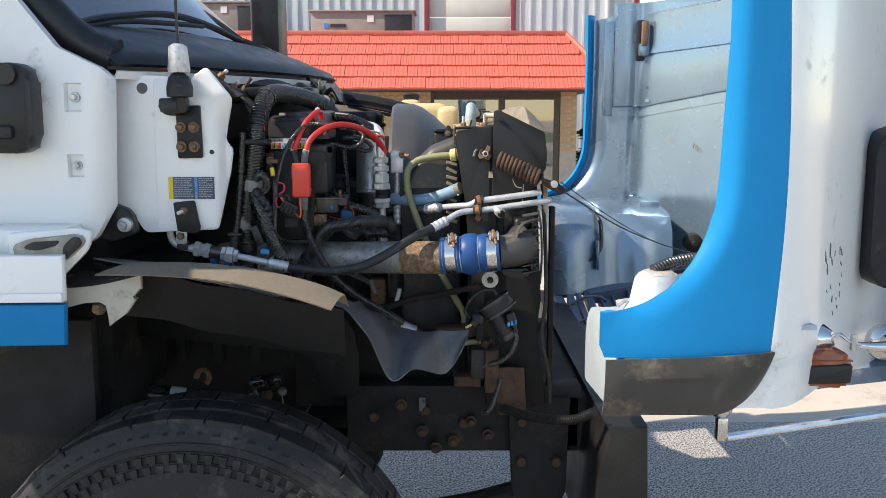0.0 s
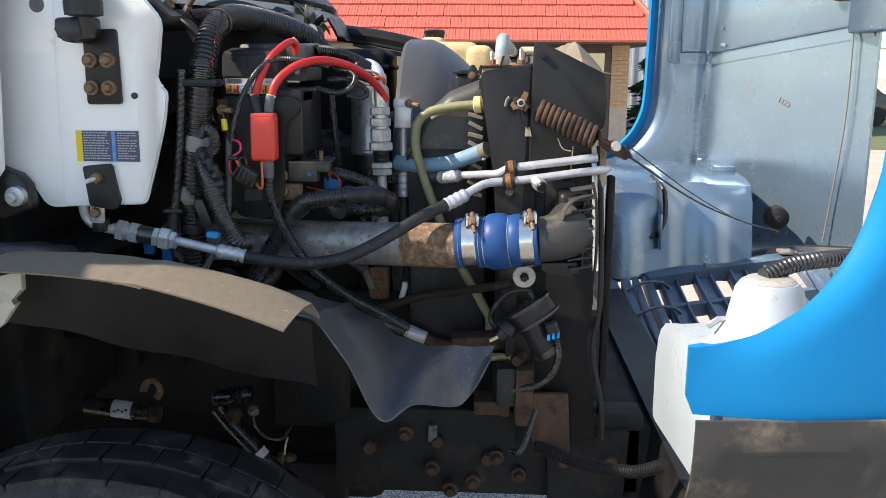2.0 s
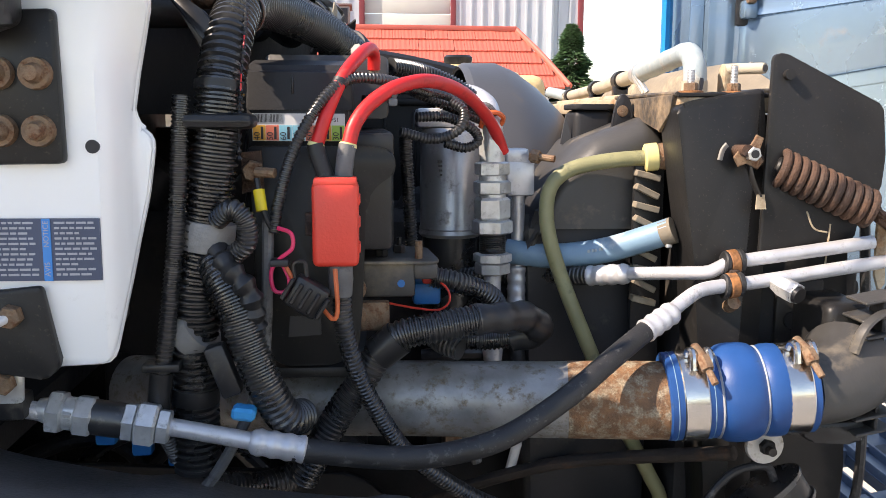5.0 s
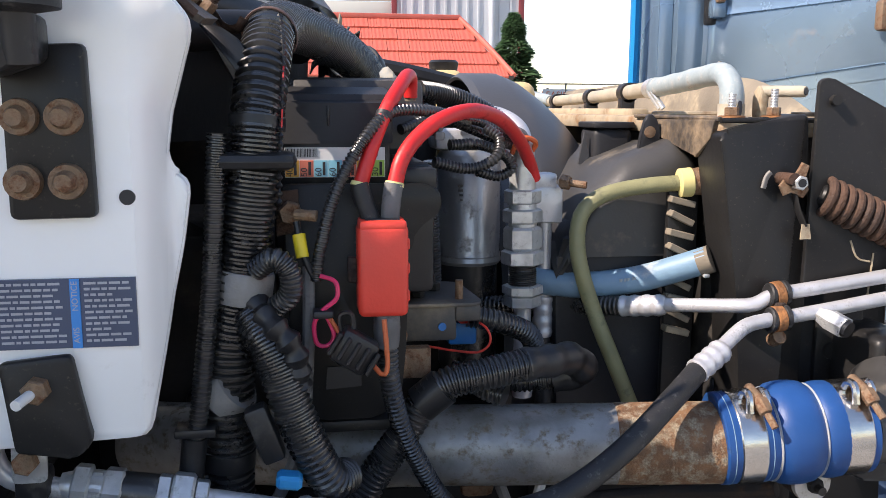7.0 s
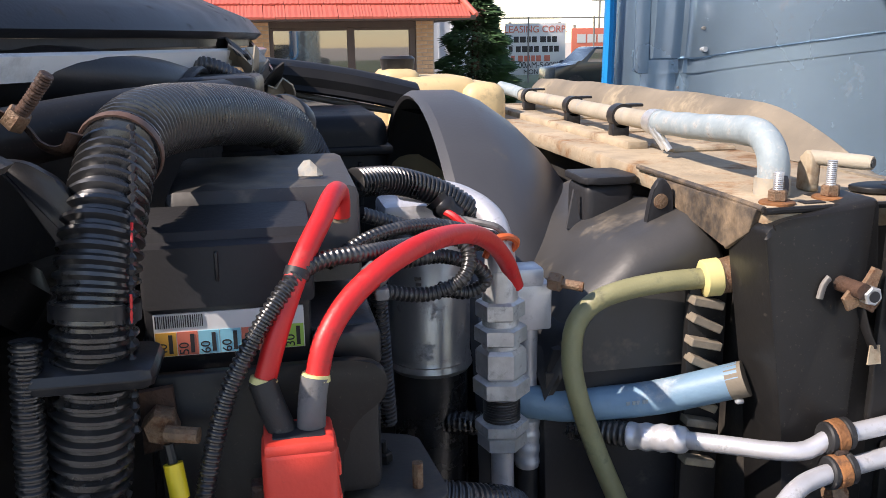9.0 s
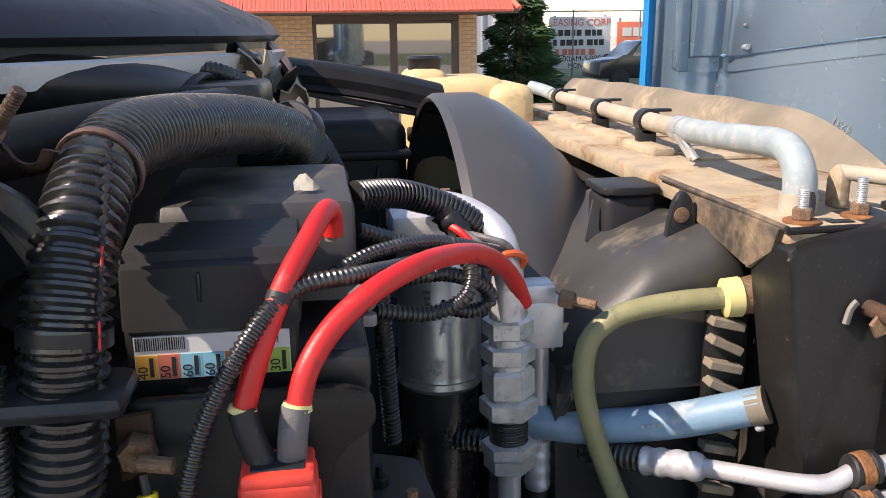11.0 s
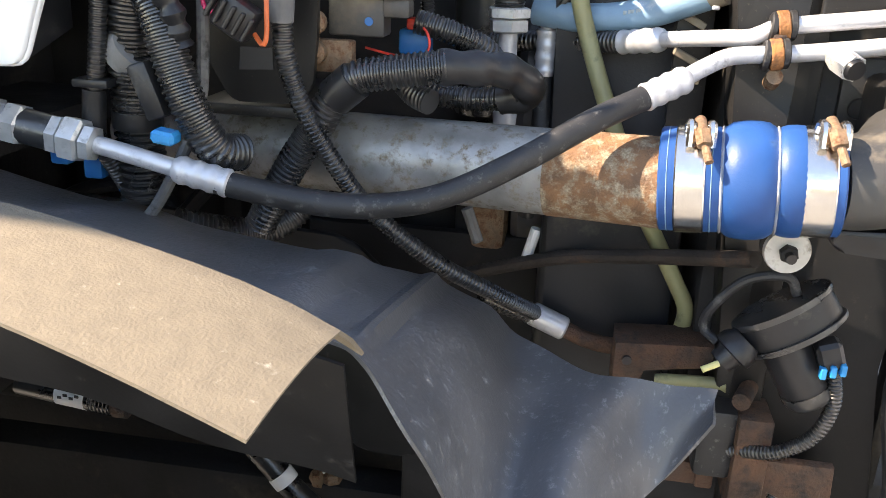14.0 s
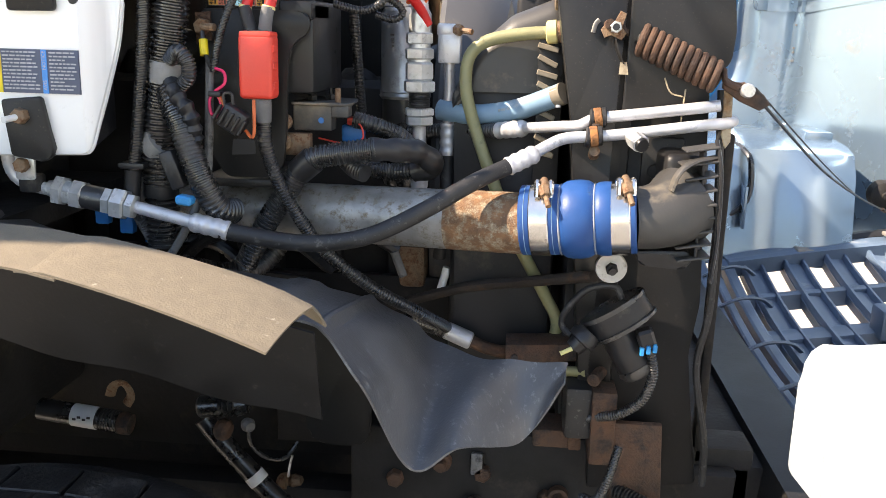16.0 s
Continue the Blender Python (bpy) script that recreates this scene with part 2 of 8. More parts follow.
siding = mat("grey_metal_siding", (0.50, 0.53, 0.56), 0.45, var=0.06, scale=1.5, bump=0.05, bscale=20)
hvac_mat = mat("grey_metal_cabinet", (0.22, 0.205, 0.185), 0.6, var=0.1, scale=4, bump=0.1, bscale=30)
brown_frame = mat("brown_frame", (0.05, 0.032, 0.025), 0.45, var=0.15, scale=8, bump=0.05)
maroon = mat("maroon_trim", (0.20, 0.03, 0.035), 0.5, var=0.1, scale=5, bump=0.05)
door_white = mat("overhead_door", (0.56, 0.58, 0.52), 0.5, var=0.04, scale=2, bump=0.05)
shop_glass = mat("shop_glass", (0.03, 0.035, 0.035), 0.02, var=0.05, bump=0, coat=1.0)
shop_glass.node_tree.nodes["Principled BSDF"].inputs["IOR"].default_value = 2.6
foliage = mat("spruce_needles", (0.035, 0.085, 0.028), 0.6, var=0.5, scale=16, bump=0.3, bscale=60)
bark = mat("bark", (0.09, 0.06, 0.04), 0.9, var=0.3, scale=14, bump=0.6, bscale=50)
grass_mat = mat("grass", (0.12, 0.14, 0.06), 0.9, var=0.4, scale=3, bump=0.6, bscale=40)
car_dark = mat("dark_car_paint", (0.02, 0.025, 0.03), 0.25, var=0.1, scale=3, bump=0.0, coat=0.6)


# ---- mesh helpers ----
def part(name, bm, material, parent=None, label="", smooth=35):
    me = bpy.data.meshes.new(name)
    bmesh.ops.recalc_face_normals(bm, faces=bm.faces)
    for f in bm.faces:
        f.smooth = True
    for e in bm.edges:
        if len(e.link_faces) == 2 and e.calc_face_angle(0) > radians(smooth):
            e.smooth = False
    bm.to_mesh(me)
    bm.free()
    me.materials.append(material)
    ob = new(name, me)
    if parent:
        ob.parent = parent
    if label:
        ob["label"] = label
    return ob


def thing(name, label, category, group="", kind=""):
    return tagged(new(name), label, category, group, kind)


def solo(name, bm, material, label, category, group="", kind="", smooth=35):
    return tagged(part(name, bm, material, None, "", smooth), label, category, group, kind)


def spline(pts, step):
    """Catmull-Rom through pts, resampled at even steps."""
    P = [Vector(p) for p in pts]
    P = [P[0] * 2 - P[1]] + P + [P[-1] * 2 - P[-2]]
    fine = []
    for i in range(1, len(P) - 2):
        a, b, c, d = P[i - 1:i + 3]
        for k in range(24):
            t = k / 24
            fine.append(0.5 * ((2 * b) + (c - a) * t + (2 * a - 5 * b + 4 * c - d) * t * t + (3 * b - a - 3 * c + d) * t ** 3))
    fine.append(P[-2])
    out, acc, nxt = [fine[0]], 0.0, step
    for p, q in zip(fine, fine[1:]):
        d = (q - p).length
        while d and acc + d >= nxt:
            out.append(p.lerp(q, (nxt - acc) / d))
            nxt += step
        acc += d
    if (out[-1] - fine[-1]).length > step * 0.2:
        out.append(fine[-1])
    return out


def sweep(bm, pts, r, sides=14, step=0.012, caps=True, flat=1.0):
    """A tube along a curve through pts; r is a radius or a function of the way along it in metres."""
    C = spline(pts, step)
    up = Vector((0.13, 0.31, 0.94))
    rings, s = [], 0.0
    for i, p in enumerate(C):
        tan = (C[min(i + 1, len(C) - 1)] - C[max(i - 1, 0)]).normalized()
        if i:
            s += (p - C[i - 1]).length
        a = (up - tan * up.dot(tan))
        a = a.normalized() if a.length > 1e-4 else tan.orthogonal().normalized()
        up = a
        b = tan.cross(a)
        rad = r(s) if callable(r) else r
        rings.append([bm.verts.new(p + (a * math.cos(2 * math.pi * k / sides) * flat + b * math.sin(2 * math.pi * k / sides)) * rad) for k in range(sides)])
    for u, v in zip(rings, rings[1:]):
        for k in range(sides):
            bm.faces.new((u[k], u[(k + 1) % sides], v[(k + 1) % sides], v[k]))
    if caps:
        bm.faces.new(rings[0][::-1]), bm.faces.new(rings[-1])
    return bm


def ribbed(bm, pts, r, pitch=0.0064, depth=0.12, sides=18):
    """Corrugated split conduit."""
    wave = lambda s: r * (1 - depth * 1.15 * (0, 1, 1, 0)[int(s / pitch * 4 + 0.5) % 4])
    return sweep(bm, pts, wave, sides, pitch / 4)


def lathe(bm, p0, p1, prof, sides=20):
    """Turned shape about the line p0-p1: prof holds (way along in 0..1, radius)."""
    p0, p1 = Vector(p0), Vector(p1)
    tan = (p1 - p0).normalized()
    a = tan.orthogonal().normalized()
    b = tan.cross(a)
    rings = []
    for s, r in prof:
        c = p0.lerp(p1, s)
        rings.append([bm.verts.new(c + (a * math.cos(2 * math.pi * k / sides) + b * math.sin(2 * math.pi * k / sides)) * r) for k in range(sides)])
    for u, v in zip(rings, rings[1:]):
        for k in range(sides):
            bm.faces.new((u[k], u[(k + 1) % sides], v[(k + 1) % sides], v[k]))
    bm.faces.new(rings[0][::-1]), bm.faces.new(rings[-1])
    return bm


def rod(bm, p0, p1, r, sides=16, r1=None):
    return lathe(bm, p0, p1, [(0, r), (1, r if r1 is None else r1)], sides)


def hexnut(bm, p0, p1, r, sides=6):
    return lathe(bm, p0, p1, [(0, r * 0.86), (0.12, r), (0.88, r), (1, r * 0.86)], sides)


def block(bm, lo, hi, bevel=0.0, segs=2, turn=None):
    """A box from corner to corner, edges rounded."""
    lo, hi = Vector(lo), Vector(hi)
    g = bmesh.ops.create_cube(bm, size=1)
    m = Matrix.Translation((lo + hi) / 2) @ (turn or Matrix()) @ Matrix.Diagonal((*(hi - lo), 1))
    bmesh.ops.transform(bm, matrix=m, verts=g["verts"])
    if bevel:
        es = {e for v in g["verts"] for e in v.link_edges}
        bmesh.ops.bevel(bm, geom=list(es), offset=bevel, segments=segs, affect="EDGES", profile=0.5)
    return bm


def plate(bm, outline, y0, y1, bevel=0.0, axis="y", round_=0.0):
    """An outline in the x-z plane (axis y), y-z plane (axis x) or x-y plane (axis z), given thickness."""
    def at(u, v, w):
        return {"y": (u, w, v), "x": (w, u, v), "z": (u, v, w)}[axis]
    pts = []
    n = len(outline)
    for i, p in enumerate(outline):
        if not round_:
            pts.append(p)
            continue
        p, a, c = Vector(p), Vector(outline[i - 1]), Vector(outline[(i + 1) % n])
        ra, rc = min(round_, (a - p).length * 0.45), min(round_, (c - p).length * 0.45)
        s, e = p + (a - p).normalized() * ra, p + (c - p).normalized() * rc
        for k in range(4):
            t = k / 3
            pts.append(s * (1 - t) ** 2 + p * 2 * t * (1 - t) + e * t * t)
    v0 = [bm.verts.new(at(p[0], p[1], y0)) for p in pts]
    v1 = [bm.verts.new(at(p[0], p[1], y1)) for p in pts]
    f0, f1 = bm.faces.new(v0), bm.faces.new(v1[::-1])
    for i in range(len(pts)):
        j = (i + 1) % len(pts)
        bm.faces.new((v0[i], v1[i], v1[j], v0[j]))
    if bevel:
        bmesh.ops.bevel(bm, geom=list(set(f0.edges) | set(f1.edges)), offset=bevel, segments=2, affect="EDGES", profile=0.5)
    return bm


def sheet(bm, grid, thick, ref=None):
    """A curved sheet from rows of points, given thickness along its normals."""
    R = [[Vector(p) for p in row] for row in grid]
    n, m = len(R), len(R[0])
    def normal(i, j):
        du = R[min(i + 1, n - 1)][j] - R[max(i - 1, 0)][j]
        dv = R[i][min(j + 1, m - 1)] - R[i][max(j - 1, 0)]
        return du.cross(dv).normalized()
    A = [[bm.verts.new(R[i][j]) for j in range(m)] for i in range(n)]
    B = [[bm.verts.new(R[i][j] + normal(i, j) * thick) for j in range(m)] for i in range(n)]
    for i in range(n - 1):
        for j in range(m - 1):
            bm.faces.new((A[i][j], A[i + 1][j], A[i + 1][j + 1], A[i][j + 1]))
            bm.faces.new((B[i][j], B[i][j + 1], B[i + 1][j + 1], B[i + 1][j]))
    for i in range(n - 1):
        for j in (0, m - 1):
            bm.faces.new((A[i][j], B[i][j], B[i + 1][j], A[i + 1][j]))
    for j in range(m - 1):
        for i in (0, n - 1):
            bm.faces.new((A[i][j], A[i][j + 1], B[i][j + 1], B[i][j]))
    return bm


def words(text, size, m, material, name="lettering", parent=None, depth=0.0006):
    """Text in the built-in font, turned into a mesh."""
    cu = bpy.data.curves.new(name, "FONT")
    cu.body, cu.size, cu.extrude, cu.align_x, cu.align_y = text, size, depth, "CENTER", "CENTER"
    tmp = bpy.data.objects.new(name, cu)
    me = bpy.data.meshes.new_from_object(tmp)
    bpy.data.objects.remove(tmp)
    me.transform(m)
    me.materials.append(material)
    ob = new(name, me)
    ob.parent = parent
    return ob


B = bmesh.new
FACE = pose(0, 0, 0, 90, 0, 0)   # lettering that faces the walker


# ---- ground ----
def ground_sheet(name, outline, z, material, label):
    bm = B()
    bm.faces.new([bm.verts.new((x, y, z)) for x, y in outline])
    return tagged(part(name, bm, material), label, "ground", kind="structure")


ground_sheet("ground", [(-400, -300), (400, -300), (400, 600), (-400, 600)], -0.012, concrete, "pale tan concrete yard reaching to the horizon")
ground_sheet("pavement", [(-14, -9), (14, -9), (14, 4.62), (-14, 4.75)], 0.0, asphalt, "grey coarse weathered asphalt beneath the truck")
ground_sheet("lawn", [(3.6, 21), (60, 21), (60, 90), (3.6, 90)], -0.006, grass_mat, "mown green grass beyond the building")

ground_sheet("verge", [(-60, -60), (60, -60), (60, -22), (-60, -22)], -0.006, grass_mat, "green verge across the yard mirrored in the shop glass")

# ---- building ----
building = thing("shop_building", "tan-brick office with red shake roof and grey metal hall", "building")
WALL_Y, EAVE_Y, EAVE_Z, RIDGE_Y, RIDGE_Z = 17.2, 16.3, 2.2, 17.75, 3.35
bm = B()
block(bm, (-14, WALL_Y, 0), (-0.24, WALL_Y + 0.25, 2.35))
block(bm, (2.30, WALL_Y, 0), (2.62, WALL_Y + 0.25, 2.35))
block(bm, (2.37, WALL_Y + 0.25, 0), (2.62, 23.5, 2.35))
part("brick_wall", bm, mortar, building, "tan brick wall")
bm = B()
block(bm, (-0.24, WALL_Y + 0.02, 2.07), (2.30, WALL_Y + 0.2, 2.35))
part("lintel", bm, brown_frame, building)
front = part("shopfront_frame", B(), brown_frame, building, "dark brown window and door frame")
bm = B()
for x0, x1 in ((-0.24, -0.17), (1.09, 1.22), (2.18, 2.30)):
    block(bm, (x0, WALL_Y + 0.03, 0), (x1, WALL_Y + 0.13, 2.07), 0.01)
for x0, x1, z0, z1 in ((-0.17, 1.09, 2.02, 2.07), (1.22, 2.18, 2.02, 2.07), (-0.17, 1.09, 0.0, 0.35), (1.22, 2.18, 0.0, 0.14)):
    block(bm, (x0, WALL_Y + 0.04, z0), (x1, WALL_Y + 0.12, z1), 0.008)
bm.to_mesh(front.data), bm.free()
for x0, x1, z0 in ((-0.17, 1.09, 0.35), (1.22, 2.18, 0.14)):
    part("window_pane", block(B(), (x0, WALL_Y + 0.07, z0), (x1, WALL_Y + 0.085, 2.02)), shop_glass, building, "dark reflecting glass")
part("interior", block(B(), (-0.2, WALL_Y + 0.5, 0.0), (2.3, WALL_Y + 0.6, 2.3)), brown_frame, building)
part("soffit", plate(B(), [(-14, EAVE_Y + 0.02), (3.14, EAVE_Y + 0.02), (2.7, 23.5), (-14, 23.5)], 2.17, 2.2, axis="z"), brown_frame, building)
part("fascia", block(B(), (-14, EAVE_Y - 0.03, 2.16), (3.16, EAVE_Y + 0.02, 2.235), 0.008), brown_frame, building)
# sloping roof deck with its hip at the end
bm = B()
v = [bm.verts.new(p) for p in ((-14, EAVE_Y, 2.2), (3.15, EAVE_Y, 2.2), (2.42, RIDGE_Y, RIDGE_Z - 0.03), (-14, RIDGE_Y, RIDGE_Z - 0.03), (3.15, 23.5, 2.2), (2.42, 23.5, RIDGE_Z - 0.03))]
for f in ((0, 1, 2, 3), (1, 4, 5, 2), (3, 2, 5), ):
    bm.faces.new([v[i] for i in f])
part("roof_deck", bm, roof_red, building)
UP = Vector((0, RIDGE_Y - EAVE_Y, RIDGE_Z - 0.03 - 2.2))
SLOPE = UP.length
UPN = UP.normalized()
OUT = Vector((0, -UPN.z, UPN.y))


def shake_mesh(w):
    """One ribbed metal shake, lower edge proud."""
    bm = B()
    n = 5
    lo, hi, lo2 = [], [], []
    for k in range(n + 1):
        u = w * k / n
        d = 0.006 * (k % 2)
        lo.append(bm.verts.new(Vector((u, 0, 0)) + OUT * (0.045 + d) - UPN * 0.03))
        hi.append(bm.verts.new(Vector((u, 0, 0)) + OUT * (0.012 + d) + UPN * 0.36))
        lo2.append(bm.verts.new(Vector((u, 0, 0)) + OUT * 0.002 - UPN * 0.03))
    for k in range(n):
        bm.faces.new((lo[k], lo[k + 1], hi[k + 1], hi[k]))
        bm.faces.new((lo2[k], lo2[k + 1], lo[k + 1], lo[k]))
    for a, b, c in ((lo[0], hi[0], lo2[0]), (lo[-1], hi[-1], lo2[-1])):
        bm.faces.new((a, b, c))
    me = bpy.data.meshes.new("shake")
    bm.to_mesh(me), bm.free()
    me.materials.append(roof_red)
    return me


SHAKES = [shake_mesh(w) for w in (0.15, 0.19, 0.24)]
rnd = random.Random(21)
far_shakes = B()
for c in range(5):
    s0 = c * SLOPE / 5
    x_end = 3.12 - 0.72 * (s0 / SLOPE) - 0.05
    x = x_end
    while x > -14:
        k = rnd.randrange(3)
        w = (0.15, 0.19, 0.24)[k]
        x -= w + 0.006
        at_ = Vector((x, EAVE_Y, 2.2)) + UPN * s0 + OUT * rnd.random() * 0.008
        if x > -4.2:
            ob = new("shake", SHAKES[k])
            ob.location, ob.parent = at_, building
        else:
            far_shakes.from_mesh(SHAKES[k])
            far_shakes.verts.ensure_lookup_table()
            for vv in far_shakes.verts[-18:]:
                vv.co += at_
ob = part("distant_shake", far_shakes, roof_red, building)
ob["kind"] = "stuff"
brick_me = bpy.data.meshes.new("brick")
bm = block(B(), (0, -0.012, 0), (0.193, 0.05, 0.057), 0.004, 1)
bm.to_mesh(brick_me), bm.free()
brick_me.materials.append(brick_mat)
half_me = bpy.data.meshes.new("brick")
bm = block(B(), (0, -0.012, 0), (0.092, 0.05, 0.057), 0.004, 1)
bm.to_mesh(half_me), bm.free()
half_me.materials.append(brick_mat)
for c in range(17):
    z = 1.02 + c * 0.068
    row_ = [(2.304, brick_me), (2.506, half_me)] if c % 2 else [(2.304, half_me), (2.405, brick_me)]
    row_ += [(-0.44 - 0.203 * k - 0.1 * (c % 2), brick_me) for k in range(6)]
    if c % 2:
        row_.append((-0.338, half_me))
    for x, me in row_:
        ob = new("brick", me)
        ob.location, ob.parent = (x, WALL_Y, z), building
part("ridge_cap", block(B(), (-14, RIDGE_Y - 0.1, RIDGE_Z - 0.06), (2.45, RIDGE_Y + 0.1, RIDGE_Z + 0.03), 0.02), roof_red, building, "red metal ridge cap")
bm = B()
sweep(bm, [(3.17, EAVE_Y, 2.24), (2.8, 17.0, 2.82), (2.43, RIDGE_Y, RIDGE_Z)], 0.05, 8, 0.2)
part("hip_cap", bm, roof_red, building)

# tall hall behind
bm = B()
block(bm, (-22, 24.0, 0), (-0.45, 24.2, 9))
block(bm, (1.9, 24.0, 0), (5.15, 24.2, 9))
block(bm, (-0.45, 24.02, 5.6), (1.9, 24.2, 9))
block(bm, (4.95, 24.2, 0), (5.15, 46, 9))
part("hall_wall", bm, siding, building, "pale grey ribbed metal siding")
bm = B()
for i in range(95):
    x = -21.9 + i * 0.285
    if -0.5 < x < 1.95 or x > 5.1:
        continue
    block(bm, (x, 23.965, 0), (x + 0.05, 24.0, 9))
part("siding_rib", bm, siding, building)["kind"] = "stuff"
for x0, x1 in ((-0.5, -0.36), (1.82, 1.95), (5.12, 5.26)):
    part("trim_post", block(B(), (x0, 23.93, 0), (x1, 24.05, 9), 0.01), maroon, building, "maroon steel trim")
for i in range(9):
    part("door_section", block(B(), (-0.36, 24.06, i * 0.62), (1.82, 24.1, i * 0.62 + 0.61), 0.012), door_white, building, "pale green-white overhead door section")
part("downpipe", rod(B(), (4.4, 23.9, 0), (4.4, 23.9, 9), 0.07), siding, building)

hvac = thing("rooftop_unit", "brown-grey rooftop air conditioning cabinet behind the red roof", "air conditioner")
part("cabinet", block(B(), (-3.05, 20.6, 3.0), (-0.68, 21.5, 4.08), 0.02), hvac_mat, hvac)
part("cap", block(B(), (-3.1, 20.55, 4.08), (-0.63, 21.55, 4.12), 0.01), hvac_mat, hvac)
part("panel", block(B(), (-1.35, 20.585, 3.2), (-0.72, 20.6, 4.02), 0.005), black_plastic, hvac, "dark louvred end panel")
part("badge", block(B(), (-2.75, 20.585, 3.72), (-2.65, 20.6, 3.82)), label_strong_blue, hvac, "small blue square emblem")
part("badge", block(B(), (-2.6, 20.585, 3.73), (-2.25, 20.6, 3.81)), ink, hvac)
part("notice", block(B(), (-1.75, 20.585, 3.85), (-1.6, 20.6, 4.0)), label_white, hvac)
hv2 = copy_thing(hvac, pose(-3.62, 1.0, 0.32))
hv2["label"] = "dark rooftop air conditioning cabinet beside the hall wall"

# ---- signs, fence, cars, trees in the distance ----
sign = thing("billboard_sign", "white painted yard sign with red and black lettering on posts", "sign")
part("board", block(B(), (10.25, 40.0, 0.3), (13.05, 40.1, 2.55), 0.02), label_white, sign)
for x in (10.5, 12.8):
    part("post", rod(B(), (x, 40.15, 0), (x, 40.15, 2.6), 0.06), hvac_mat, sign)
for z, x0, x1, m_ in ((1.85, 10.3, 12.7, ink), (1.43, 10.4, 12.75, ink), (1.02, 10.5, 12.5, label_red)):
    x = x0
    k = 0
    while x < x1 - 0.2:
        w = 0.17 + 0.05 * (k % 3)
        part("print_bar", block(B(), (x, 39.985, z - 0.13), (x + w, 40.0, z + 0.13)), m_, sign)
        x += w + (0.06 if k % 4 else 0.16)
        k += 1
words("LEASING CORP.", 0.42, pose(11.65, 39.99, 2.28) @ FACE, label_red, "red_lettering", sign, 0.004)
words("8:00AM-5:00PM", 0.36, pose(11.75, 39.99, 0.72) @ FACE, ink, "black_lettering", sign, 0.004)
words("MON - FRI.", 0.3, pose(11.8, 39.99, 0.42) @ FACE, ink, "black_lettering", sign, 0.004)
sign2 = thing("billboard_sign", "red painted yard sign with pale blocky lettering", "sign")
part("board", block(B(), (16.2, 48, 0.6), (19.6, 48.1, 2.42), 0.02), label_red, sign2)
for x0, x1, z0, z1, m_ in ((16.5, 17.0, 1.65, 2.1, label_white), (17.1, 17.6, 1.65, 2.1, label_white), (17.7, 18.1, 1.65, 2.1, label_white), (16.7, 18.5, 0.95, 1.35, label_strong_blue)):
    part("print_bar", block(B(), (x0, 47.985, z0), (x1, 48.0, z1)), m_, sign2)
for x in (16.4, 19.4):
    part("post", rod(B(), (x, 48.15, 0), (x, 48.15, 2.6), 0.07), hvac_mat, sign2)
for x, y, h in ((11.9, 52, 5.0), (14.2, 70, 7.6), (20.5, 55, 5.0)):
    pole = thing("utility_pole", "slim grey utility pole with crossarms against the sky", "pole")
    part("pole", rod(B(), (x, y, 0), (x, y, h), 0.07, 8), hvac_mat, pole)
    for dz in (0.3, 0.8):
        part("crossarm", block(B(), (x - 0.5, y - 0.04, h - dz - 0.04), (x + 0.5, y + 0.04, h - dz + 0.04)), hvac_mat, pole)
rail = thing("fence", "low grey wire fence along the yard edge", "fence")
part("top_rail", rod(B(), (8, 39, 2.75), (26, 39, 2.75), 0.03, 8), hvac_mat, rail)
for i in range(7):
    part("post", rod(B(), (8 + 3 * i, 39, 0), (8 + 3 * i, 39, 2.8), 0.04, 8), hvac_mat, rail)


def car(x, y, s, material, label):
    c = thing("parked_car", label, "car")
    prof = [(-2.2, 0.35), (-2.15, 0.95), (-1.3, 1.05), (-0.7, 1.6), (0.9, 1.62), (1.6, 1.08), (2.2, 0.95), (2.25, 0.35)]
    part("body", plate(B(), [(x + u * s, w * s) for u, w in prof], y, y + 1.8 * s, 0.06, round_=0.12), material, c)
    for u0, u1 in ((-0.75, 0.0), (0.1, 0.95)):
        part("window", plate(B(), [(x + (u0 - 0.25 * (u0 < 0)) * s, 1.1 * s), (x + u0 * s + 0.05, 1.52 * s), (x + u1 * s, 1.52 * s), (x + (u1 + 0.3 * (u1 > 0.5)) * s, 1.1 * s)], y - 0.01, y + 0.01), glass_dark, c)
    for u in (-1.4, 1.4):
        part("wheel", lathe(B(), (x + u * s, y - 0.02, 0.34 * s), (x + u * s, y + 0.2, 0.34 * s), [(0, 0.2), (0.05, 0.33 * s), (0.9, 0.34 * s), (1, 0.2)], 20), tyre_rubber, c)
    return c


car(11.3, 30, 0.98, car_dark, "dark blue parked car near the yard signs")
car(16.8, 34, 1.05, label_white, "white parked car near the yard signs")
car(-6, -13, 1.0, label_white, "white parked car in the yard facing the building")
car(0.5, -14, 1.1, car_dark, "dark parked car in the yard facing the building")


